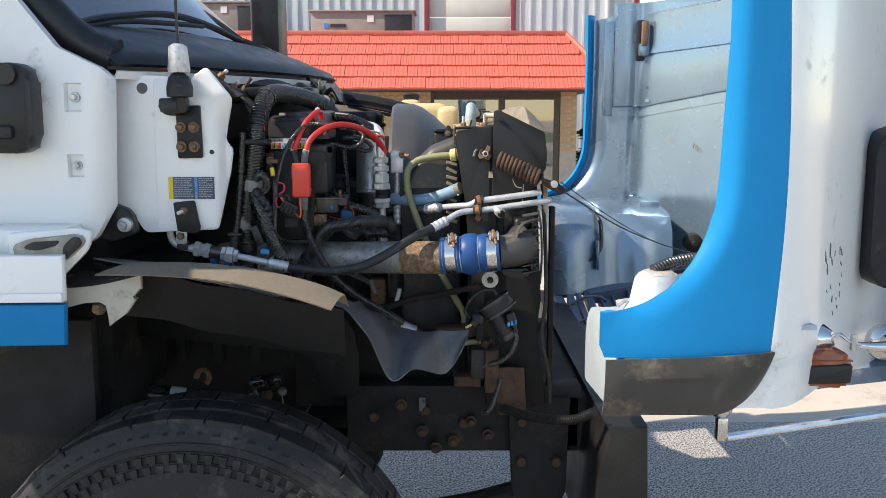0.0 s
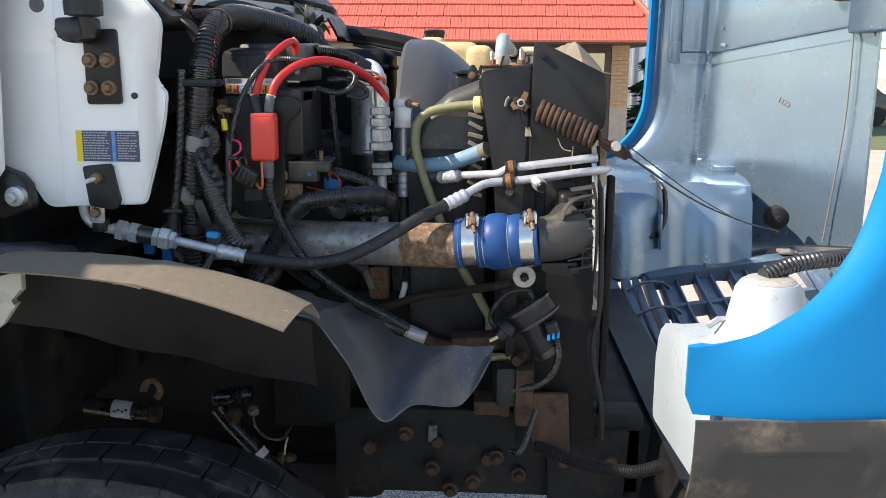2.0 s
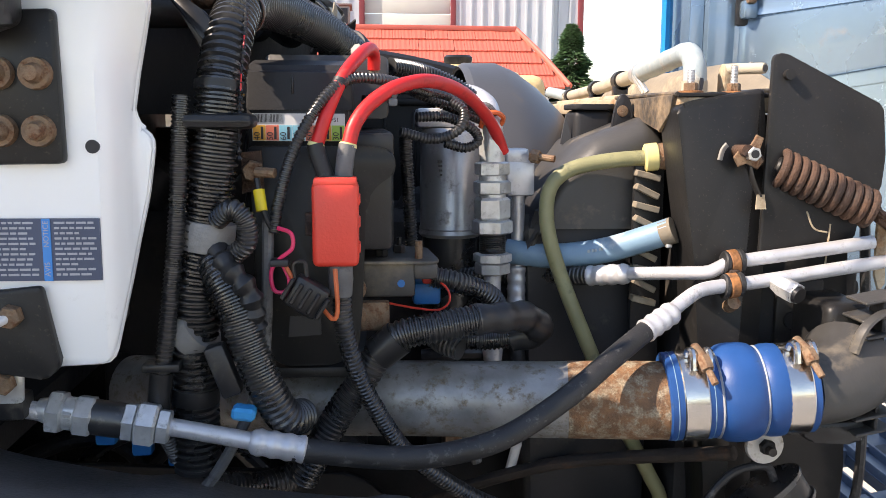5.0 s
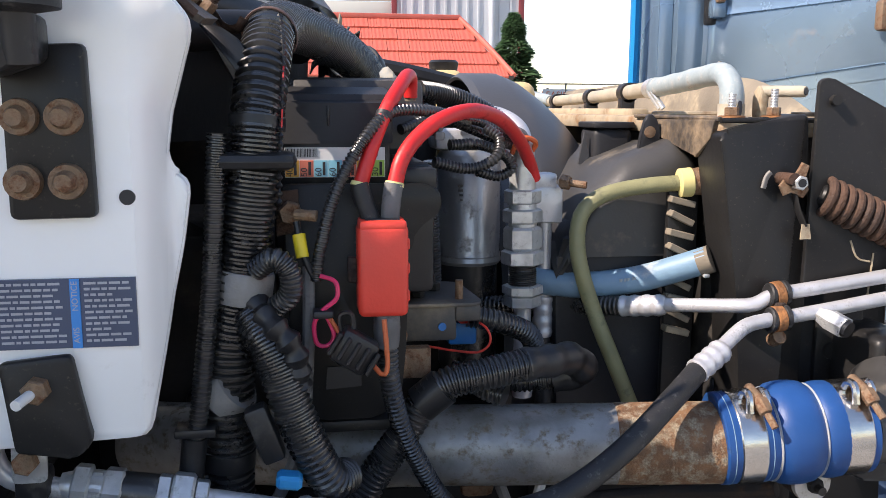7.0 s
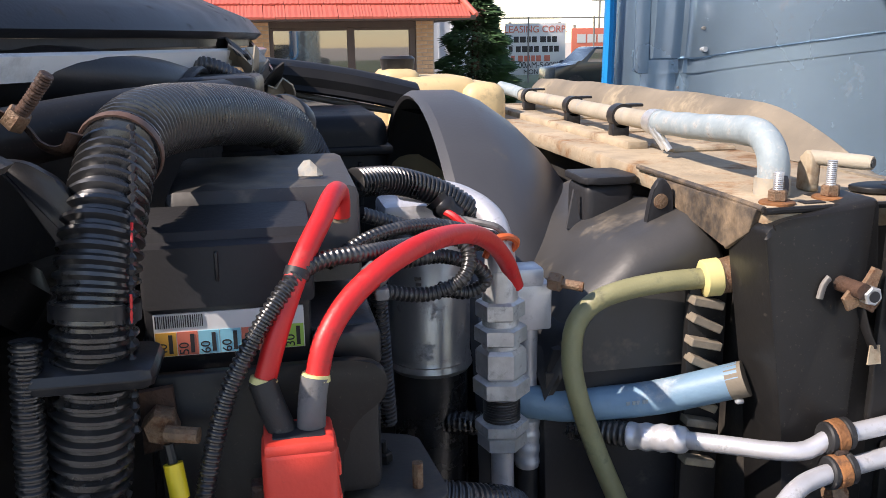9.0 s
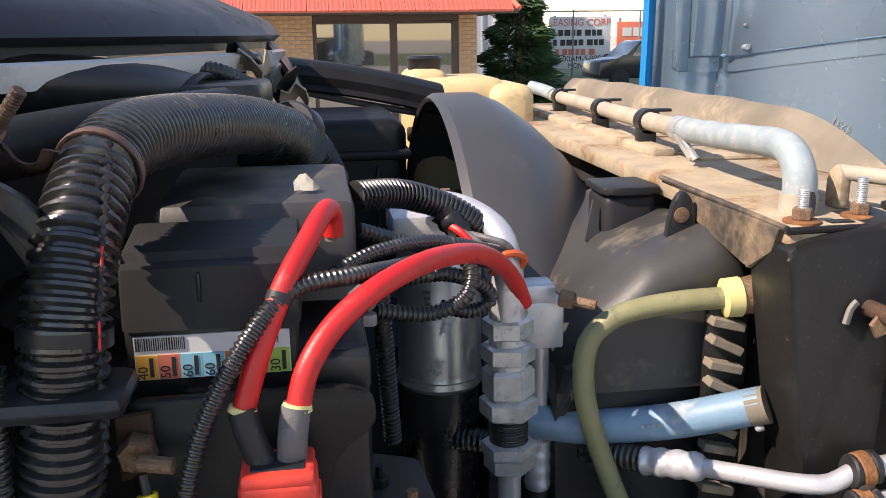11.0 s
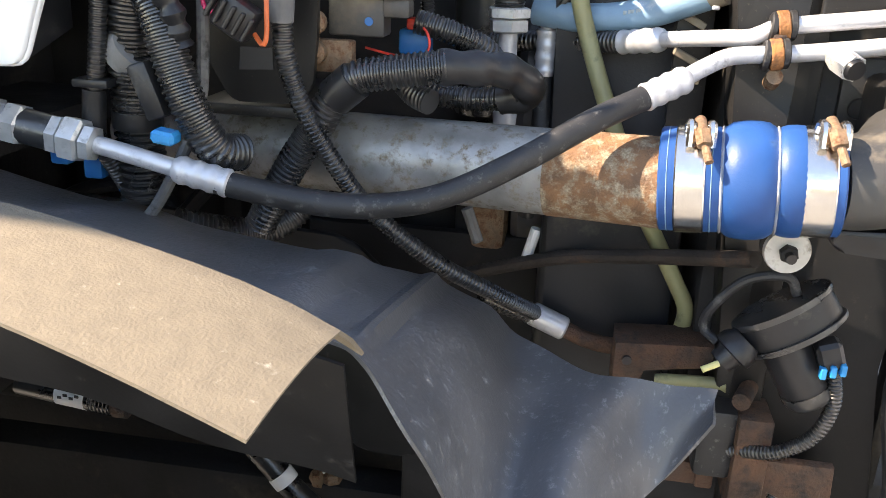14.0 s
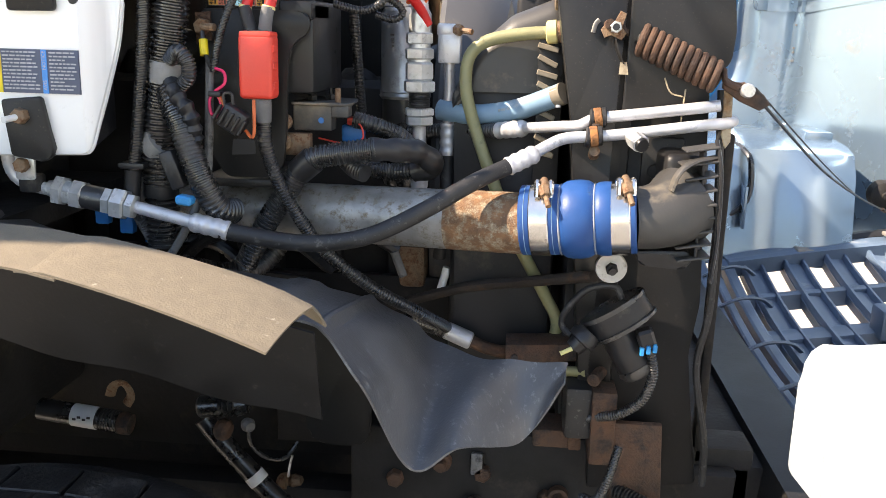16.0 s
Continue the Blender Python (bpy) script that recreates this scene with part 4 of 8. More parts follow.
part("lower_strut", plate(B(), [(-0.514, 1.752), (-0.495, 1.750), (-0.476, 1.737), (-0.468, 1.70), (-0.478, 1.69), (-0.500, 1.735)], 2.205, 2.213, 0.002, round_=0.006), black_plastic, ip)
for base, tip, m_ in (((-0.546, 2.168, 1.795), (-0.528, 2.166, 1.812), label_white), ((-0.521, 2.182, 1.768), (-0.503, 2.180, 1.785), label_white)):
    b0, b1 = Vector(base), Vector(tip)
    part("stud_nut", hexnut(B(), b0 - (b1 - b0) * 0.05, b0.lerp(b1, 0.40), 0.0098), rust_bolt, fz, "corroded nut")
    part("stud", sweep(B(), [b0, b0.lerp(b1, 0.4), b0.lerp(b1, 0.85)], lambda s: 0.0050 + 0.0005 * math.sin(s * 3200), 12, 0.0005), rust_bolt, fz)
    part("stud_tip", lathe(B(), b0.lerp(b1, 0.66), b1, [(0, 0.0046), (0.1, 0.0050), (0.8, 0.0050), (1, 0.0034)], 14), m_, fz, "white plastic cap")
an = thing("antenna", "whip antenna on a rubber base fixed to the cowl bracket", "antenna")
part("rubber_base", lathe(B(), (-0.612, 2.05, 1.742), (-0.612, 2.05, 1.80), [(0, 0.013), (0.06, 0.03), (0.4, 0.031), (0.8, 0.025), (1, 0.012)], 20), rubber, an, "grey rubber boot")
part("collar", lathe(B(), (-0.612, 2.05, 1.80), (-0.612, 2.05, 1.865), [(0, 0.024), (0.1, 0.026), (0.9, 0.021), (1, 0.012)], 20), zinc, an, "grey metal collar")
part("whip", sweep(B(), [(-0.612, 2.05, 1.865), (-0.613, 2.05, 2.0), (-0.617, 2.05, 2.4), (-0.625, 2.06, 2.9)], 0.0035, 8, 0.05), black_plastic, an)
part("stem", rod(B(), (-0.612, 2.06, 1.71), (-0.612, 2.055, 1.745), 0.012), black_plastic, an)
lb = part("printed_label", block(B(), (-0.652, 2.0955, 1.502), (-0.553, 2.0985, 1.555)), label_blue, ip, "blue-grey printed service label")
part("label_edge", block(B(), (-0.6635, 2.0955, 1.502), (-0.6525, 2.0985, 1.555)), yellow, ip, "yellow label edge")
part("label_stripe", block(B(), (-0.600, 2.0945, 1.502), (-0.593, 2.0955, 1.555)), label_strong_blue, lb)
words("NOTICE", 0.0062, pose(-0.5965, 2.0943, 1.542) @ FACE @ pose(0, 0, 0, 0, 0, 90), paper_bar, "lettering", lb, 0.0002)
words("AVIS", 0.0062, pose(-0.5965, 2.0943, 1.512) @ FACE @ pose(0, 0, 0, 0, 0, 90), paper_bar, "lettering", lb, 0.0002)
bm = B()
rnd = random.Random(4)
for c0, c1 in ((-0.650, -0.604), (-0.590, -0.556)):
    for k in range(11):
        z = 1.5515 - k * 0.0044
        x = c0
        while x < c1 - 0.004 - (0.012 * rnd.random() if k % 3 == 2 else 0):
            w = 0.003 + 0.006 * rnd.random()
            block(bm, (x, 2.0949, z - 0.0010), (min(x + w, c1), 2.0956, z + 0.0008))
            x += w + 0.0014
part("print_bar", bm, paper_bar, lb)
lbk = part("latch_bracket", plate(B(), [(-0.652, 1.494), (-0.600, 1.499), (-0.588, 1.43), (-0.600, 1.418), (-0.644, 1.424)], 2.085, 2.096, 0.003, round_=0.005), black_paint, ip, "black latch bracket")
part("bolt", hexnut(B(), (-0.624, 2.072, 1.475), (-0.624, 2.086, 1.475), 0.010), rust_bolt, lbk, "rusty bolt")
part("bolt_tip", rod(B(), (-0.631, 2.055, 1.472), (-0.626, 2.075, 1.474), 0.004), label_white, lbk)
part("dark_gusset", plate(B(), [(-0.83, 1.51), (-0.75, 1.475), (-0.735, 1.42), (-0.80, 1.40), (-0.84, 1.42)], 2.07, 2.10, 0.006, round_=0.012), black_plastic, ip)
part("gusset_bolt", lathe(B(), (-0.762, 2.045, 1.443), (-0.762, 2.07, 1.443), [(0, 0.008), (0.4, 0.009), (0.5, 0.017), (1, 0.018)], 18), zinc, ip)

# torn insulation, tubes and bracket in front of the cowl
fo = thing("torn_insulation", "crumpled pale grey insulation torn at the cowl corner", "insulation")
rnd = random.Random(14)
for k in range(9):
    c = Vector((-0.415 + 0.012 * (k % 5), 2.66 + 0.03 * (k // 3) + 0.02 * rnd.random(), 1.802 - 0.011 * k))
    rows = [[c + Vector((0.010 * i + 0.006 * rnd.random(), 0.012 * j + 0.004 * rnd.random(), 0.010 * math.sin(i * 1.9 + k) + 0.014 * rnd.random() - 0.006 * j)) for j in range(4)] for i in range(4)]
    part("scrap", sheet(B(), rows, 0.002), (rubber, hose_dusty, grey_sheath)[k % 3], fo)
part("torn_strip", sheet(B(), [[(-0.385 + 0.011 * math.sin(i * 1.4) + 0.004 * j, 2.70 + 0.012 * j, 1.806 - 0.016 * i) for j in range(4)] for i in range(6)], 0.002), hose_dusty, fo, "pale torn strip")
wt = thing("wiper_duct", "smooth black ducts lying before the firewall", "duct")
part("duct", sweep(B(), [(-0.80, 2.30, 1.782), (-0.66, 2.34, 1.790), (-0.56, 2.39, 1.792), (-0.47, 2.50, 1.778), (-0.43, 2.60, 1.760)], 0.024, 18, 0.02), black_plastic, wt)
part("lower_duct", sweep(B(), [(-0.62, 2.26, 1.745), (-0.54, 2.30, 1.752), (-0.47, 2.37, 1.760), (-0.40, 2.47, 1.762)], 0.020, 16, 0.01), black_paint, wt)
part("band", lathe(B(), (-0.475, 2.510, 1.766), (-0.468, 2.525, 1.764), [(0, 0.0265), (1, 0.0265)], 18), rubber, wt)
part("flat_cover", plate(B(), [(-0.47, 2.50), (-0.375, 2.52), (-0.365, 2.62), (-0.45, 2.64)], 1.756, 1.782, 0.006, axis="z", round_=0.015), black_plastic, wt)
part("cover_strap", sweep(B(), [(-0.445, 2.495, 1.765), (-0.43, 2.53, 1.785), (-0.425, 2.58, 1.786), (-0.42, 2.64, 1.77)], 0.006, 8, 0.01, flat=0.6), rubber, wt)
part("slim_conduit", ribbed(B(), [(-0.52, 2.56, 1.785), (-0.47, 2.58, 1.795), (-0.42, 2.60, 1.79), (-0.39, 2.62, 1.775)], 0.009, 0.005, 0.14, 12), conduit_mat, wt)
rk = thing("rusty_stay", "rusty stud and flat stay beside the bent conduit", "bracket")
part("stay", sweep(B(), [(-0.520, 2.25, 1.775), (-0.504, 2.25, 1.765), (-0.497, 2.25, 1.755), (-0.489, 2.25, 1.7505), (-0.481, 2.25, 1.752), (-0.476, 2.25, 1.760)], 0.009, 8, 0.003, flat=0.22), rust_mat, rk)
part("stud", sweep(B(), [(-0.508, 2.245, 1.768), (-0.497, 2.24, 1.780), (-0.485, 2.235, 1.795)], lambda s: 0.0040 + 0.0005 * math.sin(s * 3000), 12, 0.0006), rust_mat, rk)
part("nut", hexnut(B(), (-0.510, 2.246, 1.766), (-0.503, 2.243, 1.774), 0.0075), rust_bolt, rk)
back = thing("engine_top", "grimy engine top with hoses and castings in shade", "engine")
for k in range(10):
    x, y = -0.95 + 0.085 * k, 2.62 + 0.10 * rnd.random()
    part("casting", lathe(B(), (x, y, 1.42 + 0.1 * rnd.random()), (x + 0.05, y + 0.03, 1.50 + 0.12 * rnd.random()), [(0, 0.03), (0.2, 0.05), (0.8, 0.045), (1, 0.02)], 14), grime if k % 3 else black_paint, back)
for k in range(6):
    x = -0.9 + 0.13 * k
    part("hose", sweep(B(), [(x, 2.56, 1.05 + 0.05 * k), (x + 0.08, 2.55, 1.16 + 0.03 * k), (x + 0.2, 2.58, 1.18 + 0.02 * k), (x + 0.3, 2.57, 1.08 + 0.04 * k)], 0.012, 10, 0.02), conduit_mat if k % 2 else rubber, back)
# odds and ends in the wheel well
ww = thing("axle_clutter", "grimy brackets, clips and hoses above the axle", "brackets")
part("clamp_loop", sweep(B(), [(-0.719, 2.44, 0.946), (-0.708, 2.436, 0.968), (-0.690, 2.436, 0.972), (-0.680, 2.44, 0.950), (-0.692, 2.445, 0.928)], 0.009, 8, 0.005, flat=0.4), rust_bolt, ww, "tarnished spring clamp")
part("hose_joint", lathe(B(), (-0.565, 2.46, 0.926), (-0.475, 2.465, 0.936), [(0, 0.016), (0.05, 0.020), (0.45, 0.020), (0.5, 0.015), (0.55, 0.022), (0.6, 0.015), (0.66, 0.022), (0.72, 0.015), (0.78, 0.022), (1, 0.018)], 18), conduit_mat, ww)
part("rusty_joint", lathe(B(), (-0.53, 2.455, 0.892), (-0.505, 2.45, 0.885), [(0, 0.014), (0.3, 0.02), (0.7, 0.02), (1, 0.014)], 12), rust_mat, ww)
part("grey_knob", lathe(B(), (-0.475, 2.45, 0.906), (-0.462, 2.435, 0.904), [(0, 0.010), (0.5, 0.013), (1, 0.009)], 14), grey_sheath, ww)
part("thin_lead", sweep(B(), [(-0.475, 2.46, 0.90), (-0.47, 2.46, 0.86), (-0.45, 2.48, 0.825), (-0.42, 2.50, 0.815), (-0.40, 2.52, 0.84)], 0.004, 8, 0.01), conduit_mat, ww)
part("drain_hose", sweep(B(), [(-0.56, 2.47, 0.90), (-0.53, 2.47, 0.86), (-0.485, 2.47, 0.81), (-0.44, 2.465, 0.765), (-0.38, 2.46, 0.72)], 0.018, 12, 0.015), conduit_mat, ww)
part("pale_clip", lathe(B(), (-0.470, 2.468, 0.796), (-0.458, 2.467, 0.782), [(0, 0.0195), (1, 0.0195)], 16), label_white, ww, "white hose clip")
part("brass_valve", lathe(B(), (-0.447, 2.55, 0.735), (-0.400, 2.545, 0.745), [(0, 0.012), (0.2, 0.020), (0.45, 0.020), (0.5, 0.012), (0.7, 0.016), (1, 0.010)], 8), rust_bolt, ww, "tarnished brass valve")
part("valve_stem", sweep(B(), [(-0.425, 2.54, 0.755), (-0.421, 2.538, 0.78), (-0.416, 2.54, 0.80)], 0.0025, 6, 0.004), zinc, ww)
for x, y, z in ((-0.06, 2.41, 0.80), (0.03, 2.41, 0.77), (0.08, 2.41, 0.83), (-0.12, 2.41, 0.88), (-0.02, 2.41, 0.75), (0.13, 2.41, 0.79)):
    part("bolt_head", lathe(B(), (x, y - 0.03, z), (x, y, z), [(0, 0.009), (0.5, 0.011), (0.55, 0.017), (1, 0.018)], 12), rust_mat, ww)
part("hanging_tab", block(B(), (-0.07, 2.40, 0.86), (-0.05, 2.41, 0.90), 0.003), grey_sheath, ww)
part("teal_plug", block(B(), (-0.095, 2.50, 1.165), (-0.05, 2.53, 1.20), 0.005), mat("teal_plastic", (0.02, 0.09, 0.085), 0.5), ww)
part("white_clip", rod(B(), (-0.135, 2.47, 1.165), (-0.125, 2.47, 1.205), 0.007, 10), label_white, ww)
part("pale_rod", rod(B(), (-0.205, 2.40, 1.245), (-0.19, 2.40, 1.205), 0.007, 10), grey_sheath, ww)
part("brown_reservoir", block(B(), (-0.22, 2.55, 1.14), (-0.17, 2.6, 1.22), 0.012), rust_bolt, ww)
for k in range(3):
    part("blue_tag", block(B(), (-0.60 + 0.035 * k, 2.20, 1.315 - 0.012 * k), (-0.58 + 0.035 * k, 2.215, 1.345 - 0.010 * k), 0.003), blue_clip, ww, "blue plastic tag in shade")

# ---- hood, tipped forward ----
hood = thing("truck_hood", "blue and white truck hood tipped open, pale blue inside", "hood")


def arch(z):
    """Where the fender's wheel arch edge lies at height z."""
    if z >= 1.58:
        return 0.560 + 0.006 * math.sin((z - 1.58) * 4)
    f = min(1.0, (1.58 - z) / 0.28)
    return 0.560 - 0.235 * (1 - math.sqrt(max(0.0, 1 - f * f)))


def side_y(x, z):
    """The near flank: flat by the arch, rolling in towards the hood top."""
    t = max(0.0, x - 0.70)
    turn_in = 1.3 * t * t / (t + 0.05) + 0.12 * max(0.0, (1.20 - z) / 0.13) ** 2 * min(0.12, t * 0.9)
    return 1.748 - 0.018 * math.sin(min(1, max(0, (x - 0.33) / 0.4)) * 3.14) + turn_in


ZS = [1.300, 1.3008, 1.303, 1.307, 1.313, 1.321, 1.331, 1.344, 1.36, 1.38, 1.405, 1.435, 1.47, 1.52, 1.58, 1.7, 1.85, 2.0, 2.15, 2.32]
stripe = lambda z: 0.676 + 0.018 * math.sin(min(1, (z - 1.2) / 0.75) * 3.14)
LIP = [(0.325 + 0.235 * math.cos(a), 1.58 - 0.28 * math.sin(a)) for a in [math.pi * k / 240 for k in range(121)]] + [(0.56, 1.58 + 0.02 * k) for k in range(40)]
rows = []
for z in [1.205, 1.23, 1.26, 1.285, 1.296] + ZS:
    x0 = arch(max(z, 1.300)) + (0.010 if z < 1.21 else 0)
    row = []
    for j in range(19):
        x = x0 + (stripe(z) - x0) * (j / 18) ** 1.6
        gap = min(math.hypot(x - a_, z - b_) for a_, b_ in LIP)
        roll = (0.012 + 0.018 * min(1.0, max(0.0, (z - 1.34) / 0.12))) * max(0.0, 1 - gap / 0.045) ** 2 * min(1.0, max(0.0, (x - 0.335) / 0.06))
        row.append((x, side_y(x, z) + roll, z))
    rows.append(row)
part("fender_stripe", sheet(B(), rows, 0.008), blue_paint, hood, "glossy blue fender stripe")
rows = []
for z in [0, 1.12, 1.14, 1.16, 1.18, 1.205, 1.23, 1.26, 1.3, 1.4, 1.5, 1.7, 1.9, 2.1, 2.32]:
    row = []
    for j in range(17):
        x0 = stripe(z) if z > 1.2 else 0.60
        x = x0 + (1.40 - x0) * (j / 16) ** 1.3
        zb = 1.095 - 0.06 * max(0, x - 0.70) - 0.17 * max(0, x - 0.90)
        row.append((x, side_y(x, max(zb, z)) + (0.012 if x < 0.668 else 0), max(zb, z)))
    rows.append(row)
for k in range(1, len(rows)):
    for j in range(17):
        p, q = rows[k][j], rows[k - 1][j]
        if p[2] <= q[2]:
            rows[k][j] = (p[0], p[1], q[2] + 0.004)
part("fender_flank", sheet(B(), rows, 0.012), white_paint, hood, "white fender flank")
rows = []
for k in range(11):
    v = k / 10
    row = []
    for j in range(25):
        u = math.sin(j / 24 * math.pi / 2)
        x = 0.333 + 0.346 * u
        top = 1.207 + 0.014 * u
        low = 1.081 + (top - 1.085) * (1 - math.sqrt(1 - max(0.0, (u - 0.60) / 0.40) ** 2))
        hollow = 0.012 * min(1.0, max(0.0, (v - 0.30) / 0.10)) * min(1.0, max(0.0, (u - 0.14) / 0.05)) * min(1.0, max(0.0, (0.70 - u) / 0.12))
        row.append((x, 1.722 + hollow + 0.030 * v ** 3 - 0.006 * math.sin(u * 3.14) + 0.014 * u ** 8, top + (low - top) * v))
    rows.append(row)
part("valance", sheet(B(), rows, 0.006), dusty_shroud, hood, "scuffed dark grey lower valance")
# nose and top of the hood, closing it on the far side
rows = []
for z in [1.02, 1.1, 1.2, 1.35, 1.6, 1.9, 2.1, 2.32]:
    row = []
    for j in range(15):
        y = 2.26 + (3.64 - 2.26) * j / 14
        row.append((1.42 + 0.10 * math.sin(math.pi * j / 14) - 0.12 * max(0, 1.2 - z), y, z - 0.06 * math.sin(math.pi * j / 14) * (z > 2)))
    rows.append(row)
part("top_skin", sheet(B(), rows, -0.012), hood_inner, hood, "pale blue inner face of the hood top")
# far flank seen from inside
def flank_y(x):
    """Depth of the far flank: a broad panel, a narrow bead, then a long turn inwards to the hood top."""
    t = max(0.0, x - 0.935)
    return 4.36 - 2.0 * t * t / (t + 0.12) - 0.010 * math.exp(-((x - 0.952) / 0.008) ** 2) - 0.006 * math.exp(-((x - 0.91) / 0.02) ** 2)


rows = []
for z in [0.92, 1.0, 1.12, 1.22] + ZS[:-3] + [2.02, 2.165]:
    zz = max(z, 1.300)
    x0 = arch(zz) + 0.175
    if z < 1.300:
        x0 = 0.50 + (1.300 - z) * 0.25
    row = []
    for j in range(57):
        f = j / 56
        x = x0 + (1.36 - x0) * f
        y = flank_y(x) + 0.05 * math.exp(-((x - x0) / 0.05) ** 2)
        row.append((x, y, z + (0.10 * f if z > 1.99 else 0)))
    rows.append(row)
part("far_flank", sheet(B(), rows, 0.012), hood_inner, hood, "pale blue inner face of the far fender")
edge = [(arch(z) + 0.168, 4.42, z) for z in (2.19, 1.9, 1.7, 1.58, 1.5, 1.42, 1.36, 1.325, 1.306)] + [(0.485, 4.40, 1.285)]
part("far_edge", sweep(B(), edge, 0.020, 10, 0.03, flat=2.4), blue_paint, hood, "blue painted far fender lip")
# reinforcement panel along the rear edge
XR = [0.835 + 0.505 * j / 44 for j in range(45)]
low_edge = lambda x: 1.744 + 0.245 * max(0, x - 0.985)
rows = []
for g in (-0.001, 0, 0.004, 0.012, 0.03, 0.08, 0.16, 0.26, 0.38, 0.48, 0.52, 0.54, 0.6, 0.8, 1):
    lift_ = 0.0 if g < 0 else 0.013 + 0.010 * min(1, g / 0.012) ** 0.5 + 0.018 * math.sin(min(1.0, g / 0.52) * 2.2)
    rows.append([(x, flank_y(x) - lift_ * (1 - math.exp(-((x - 0.833) / 0.006) ** 2)), low_edge(x) + (2.24 - low_edge(x)) * g) for x in XR])
part("reinforcement", sheet(B(), rows, 0.006), hood_inner, hood, "pale blue moulded reinforcement")
rows = [[(x, flank_y(x) - 0.008, low_edge(x) - 0.044 + 0.010 * math.exp(-((x - 0.79) / 0.012) ** 2) + 0.015 * k) for x in [0.788 + 0.56 * j / 44 for j in range(45)]] for k in range(5)]
part("reinforcement_flange", sheet(B(), rows, 0.005), hood_inner, hood)
part("side_flange", plate(B(), [(0.788, 1.715), (0.800, 1.702), (0.838, 1.702), (0.838, 2.16), (0.788, 2.15)], 4.343, 4.353, 0.004), hood_inner, hood)
rows = [[(x, flank_y(x) - 0.048 + 0.035 * (k in (0, 5)) - 0.004 * (k in (1, 4)), 1.985 + 0.06 * (x - 0.96) + (0, 0.012, 0.03, 0.17, 0.20, 0.212)[k]) for x in [0.985 + 0.35 * j / 24 for j in range(25)]] for k in range(6)]
part("raised_pad", sheet(B(), rows, 0.01), hood_inner, hood)
part("latch_pocket", block(B(), (0.938, 4.30, 1.965), (0.985, 4.345, 2.16), 0.008), black_plastic, hood, "dark latch pocket")
lt = part("hood_latch", block(B(), (0.945, 4.262, 1.985), (0.995, 4.32, 2.05), 0.012), hood_inner, hood, "dull hood latch pull")
part("latch_strap", block(B(), (0.952, 4.248, 2.035), (0.982, 4.275, 2.15), 0.005), rust_bolt, lt)
part("stiffener", plate(B(), [(1.285, 3.80), (1.335, 3.715), (1.40, 3.60), (1.33, 3.56)], 1.80, 2.25, 0.012, axis="z", round_=0.02), hood_inner, hood)
part("seam_strip", sweep(B(), [(1.300, 3.765, 1.80), (1.300, 3.765, 1.5), (1.285, 3.79, 1.2), (1.275, 3.80, 1.06)], 0.003, 8, 0.05), hvac_mat, hood, "rusty seam between flank and hood top")
part("corner_hinge", block(B(), (1.238, 3.79, 1.91), (1.285, 3.83, 2.0), 0.012), rust_bolt, hood, "tarnished latch fitting")
for x, z, r in ((0.995, 1.775, 0.008), (0.99, 1.84, 0.005), (0.945, 1.655, 0.004), (0.945, 1.575, 0.004), (0.945, 1.56, 0.004), (0.945, 1.53, 0.005)):
    part("rivet", rod(B(), (x, flank_y(x) - 0.040 * (z > 1.7) - 0.005, z), (x, flank_y(x) - 0.02 * (z > 1.7), z), r, 10), zinc if r > 0.007 else hvac_mat, hood)
# far headlamp housing: a shelf with a sloping front
rows = []
for y, z in ((4.36, 1.275), (4.04, 1.285), (3.86, 1.272), (3.80, 1.255), (3.77, 1.20), (3.74, 1.05), (3.72, 0.93)):
    rows.append([(0.49 + (1.0 - 0.49) * j / 12, y - 0.02 * math.sin(j * 0.8) * (z < 1.25), z + (0.012 if 3 < j < 9 else 0) * (z > 1.22)) for j in range(13)])
hs = part("lamp_housing", sheet(B(), rows, 0.01), hood_inner, hood, "pale blue lamp housing")
part("housing_end", plate(B(), [(3.74, 0.94), (3.77, 1.20), (3.80, 1.255), (3.86, 1.272), (4.20, 1.285), (4.34, 0.94)], 0.985, 1.0, 0.003, axis="x"), hood_inner, hs)
part("housing_end", plate(B(), [(3.72, 0.94), (3.77, 1.20), (3.80, 1.255), (3.86, 1.272), (4.36, 1.285), (4.38, 0.94)], 0.478, 0.493, 0.003, axis="x"), hood_inner, hs)
part("housing_fin", block(B(), (0.665, 3.70, 1.04), (0.675, 3.76, 1.17), 0.003), hood_inner, hs)
part("housing_block", block(B(), (0.905, 3.98, 1.27), (0.998, 4.24, 1.315), 0.012), hood_inner, hs)
part("lamp_wire", sweep(B(), [(0.655, 3.85, 1.285), (0.672, 3.785, 1.268), (0.685, 3.745, 1.235), (0.684, 3.735, 1.13), (0.632, 3.735, 1.075), (0.56, 3.735, 1.055)], 0.009, 8, 0.02), conduit_mat, hood)
part("hub_disc", lathe(B(), (1.115, 3.80, 1.140), (1.118, 3.86, 1.142), [(0, 0.010), (0.15, 0.012), (0.2, 0.030), (0.3, 0.040), (0.8, 0.043), (1, 0.043)], 24), grime, hood, "dirty round cable anchor")
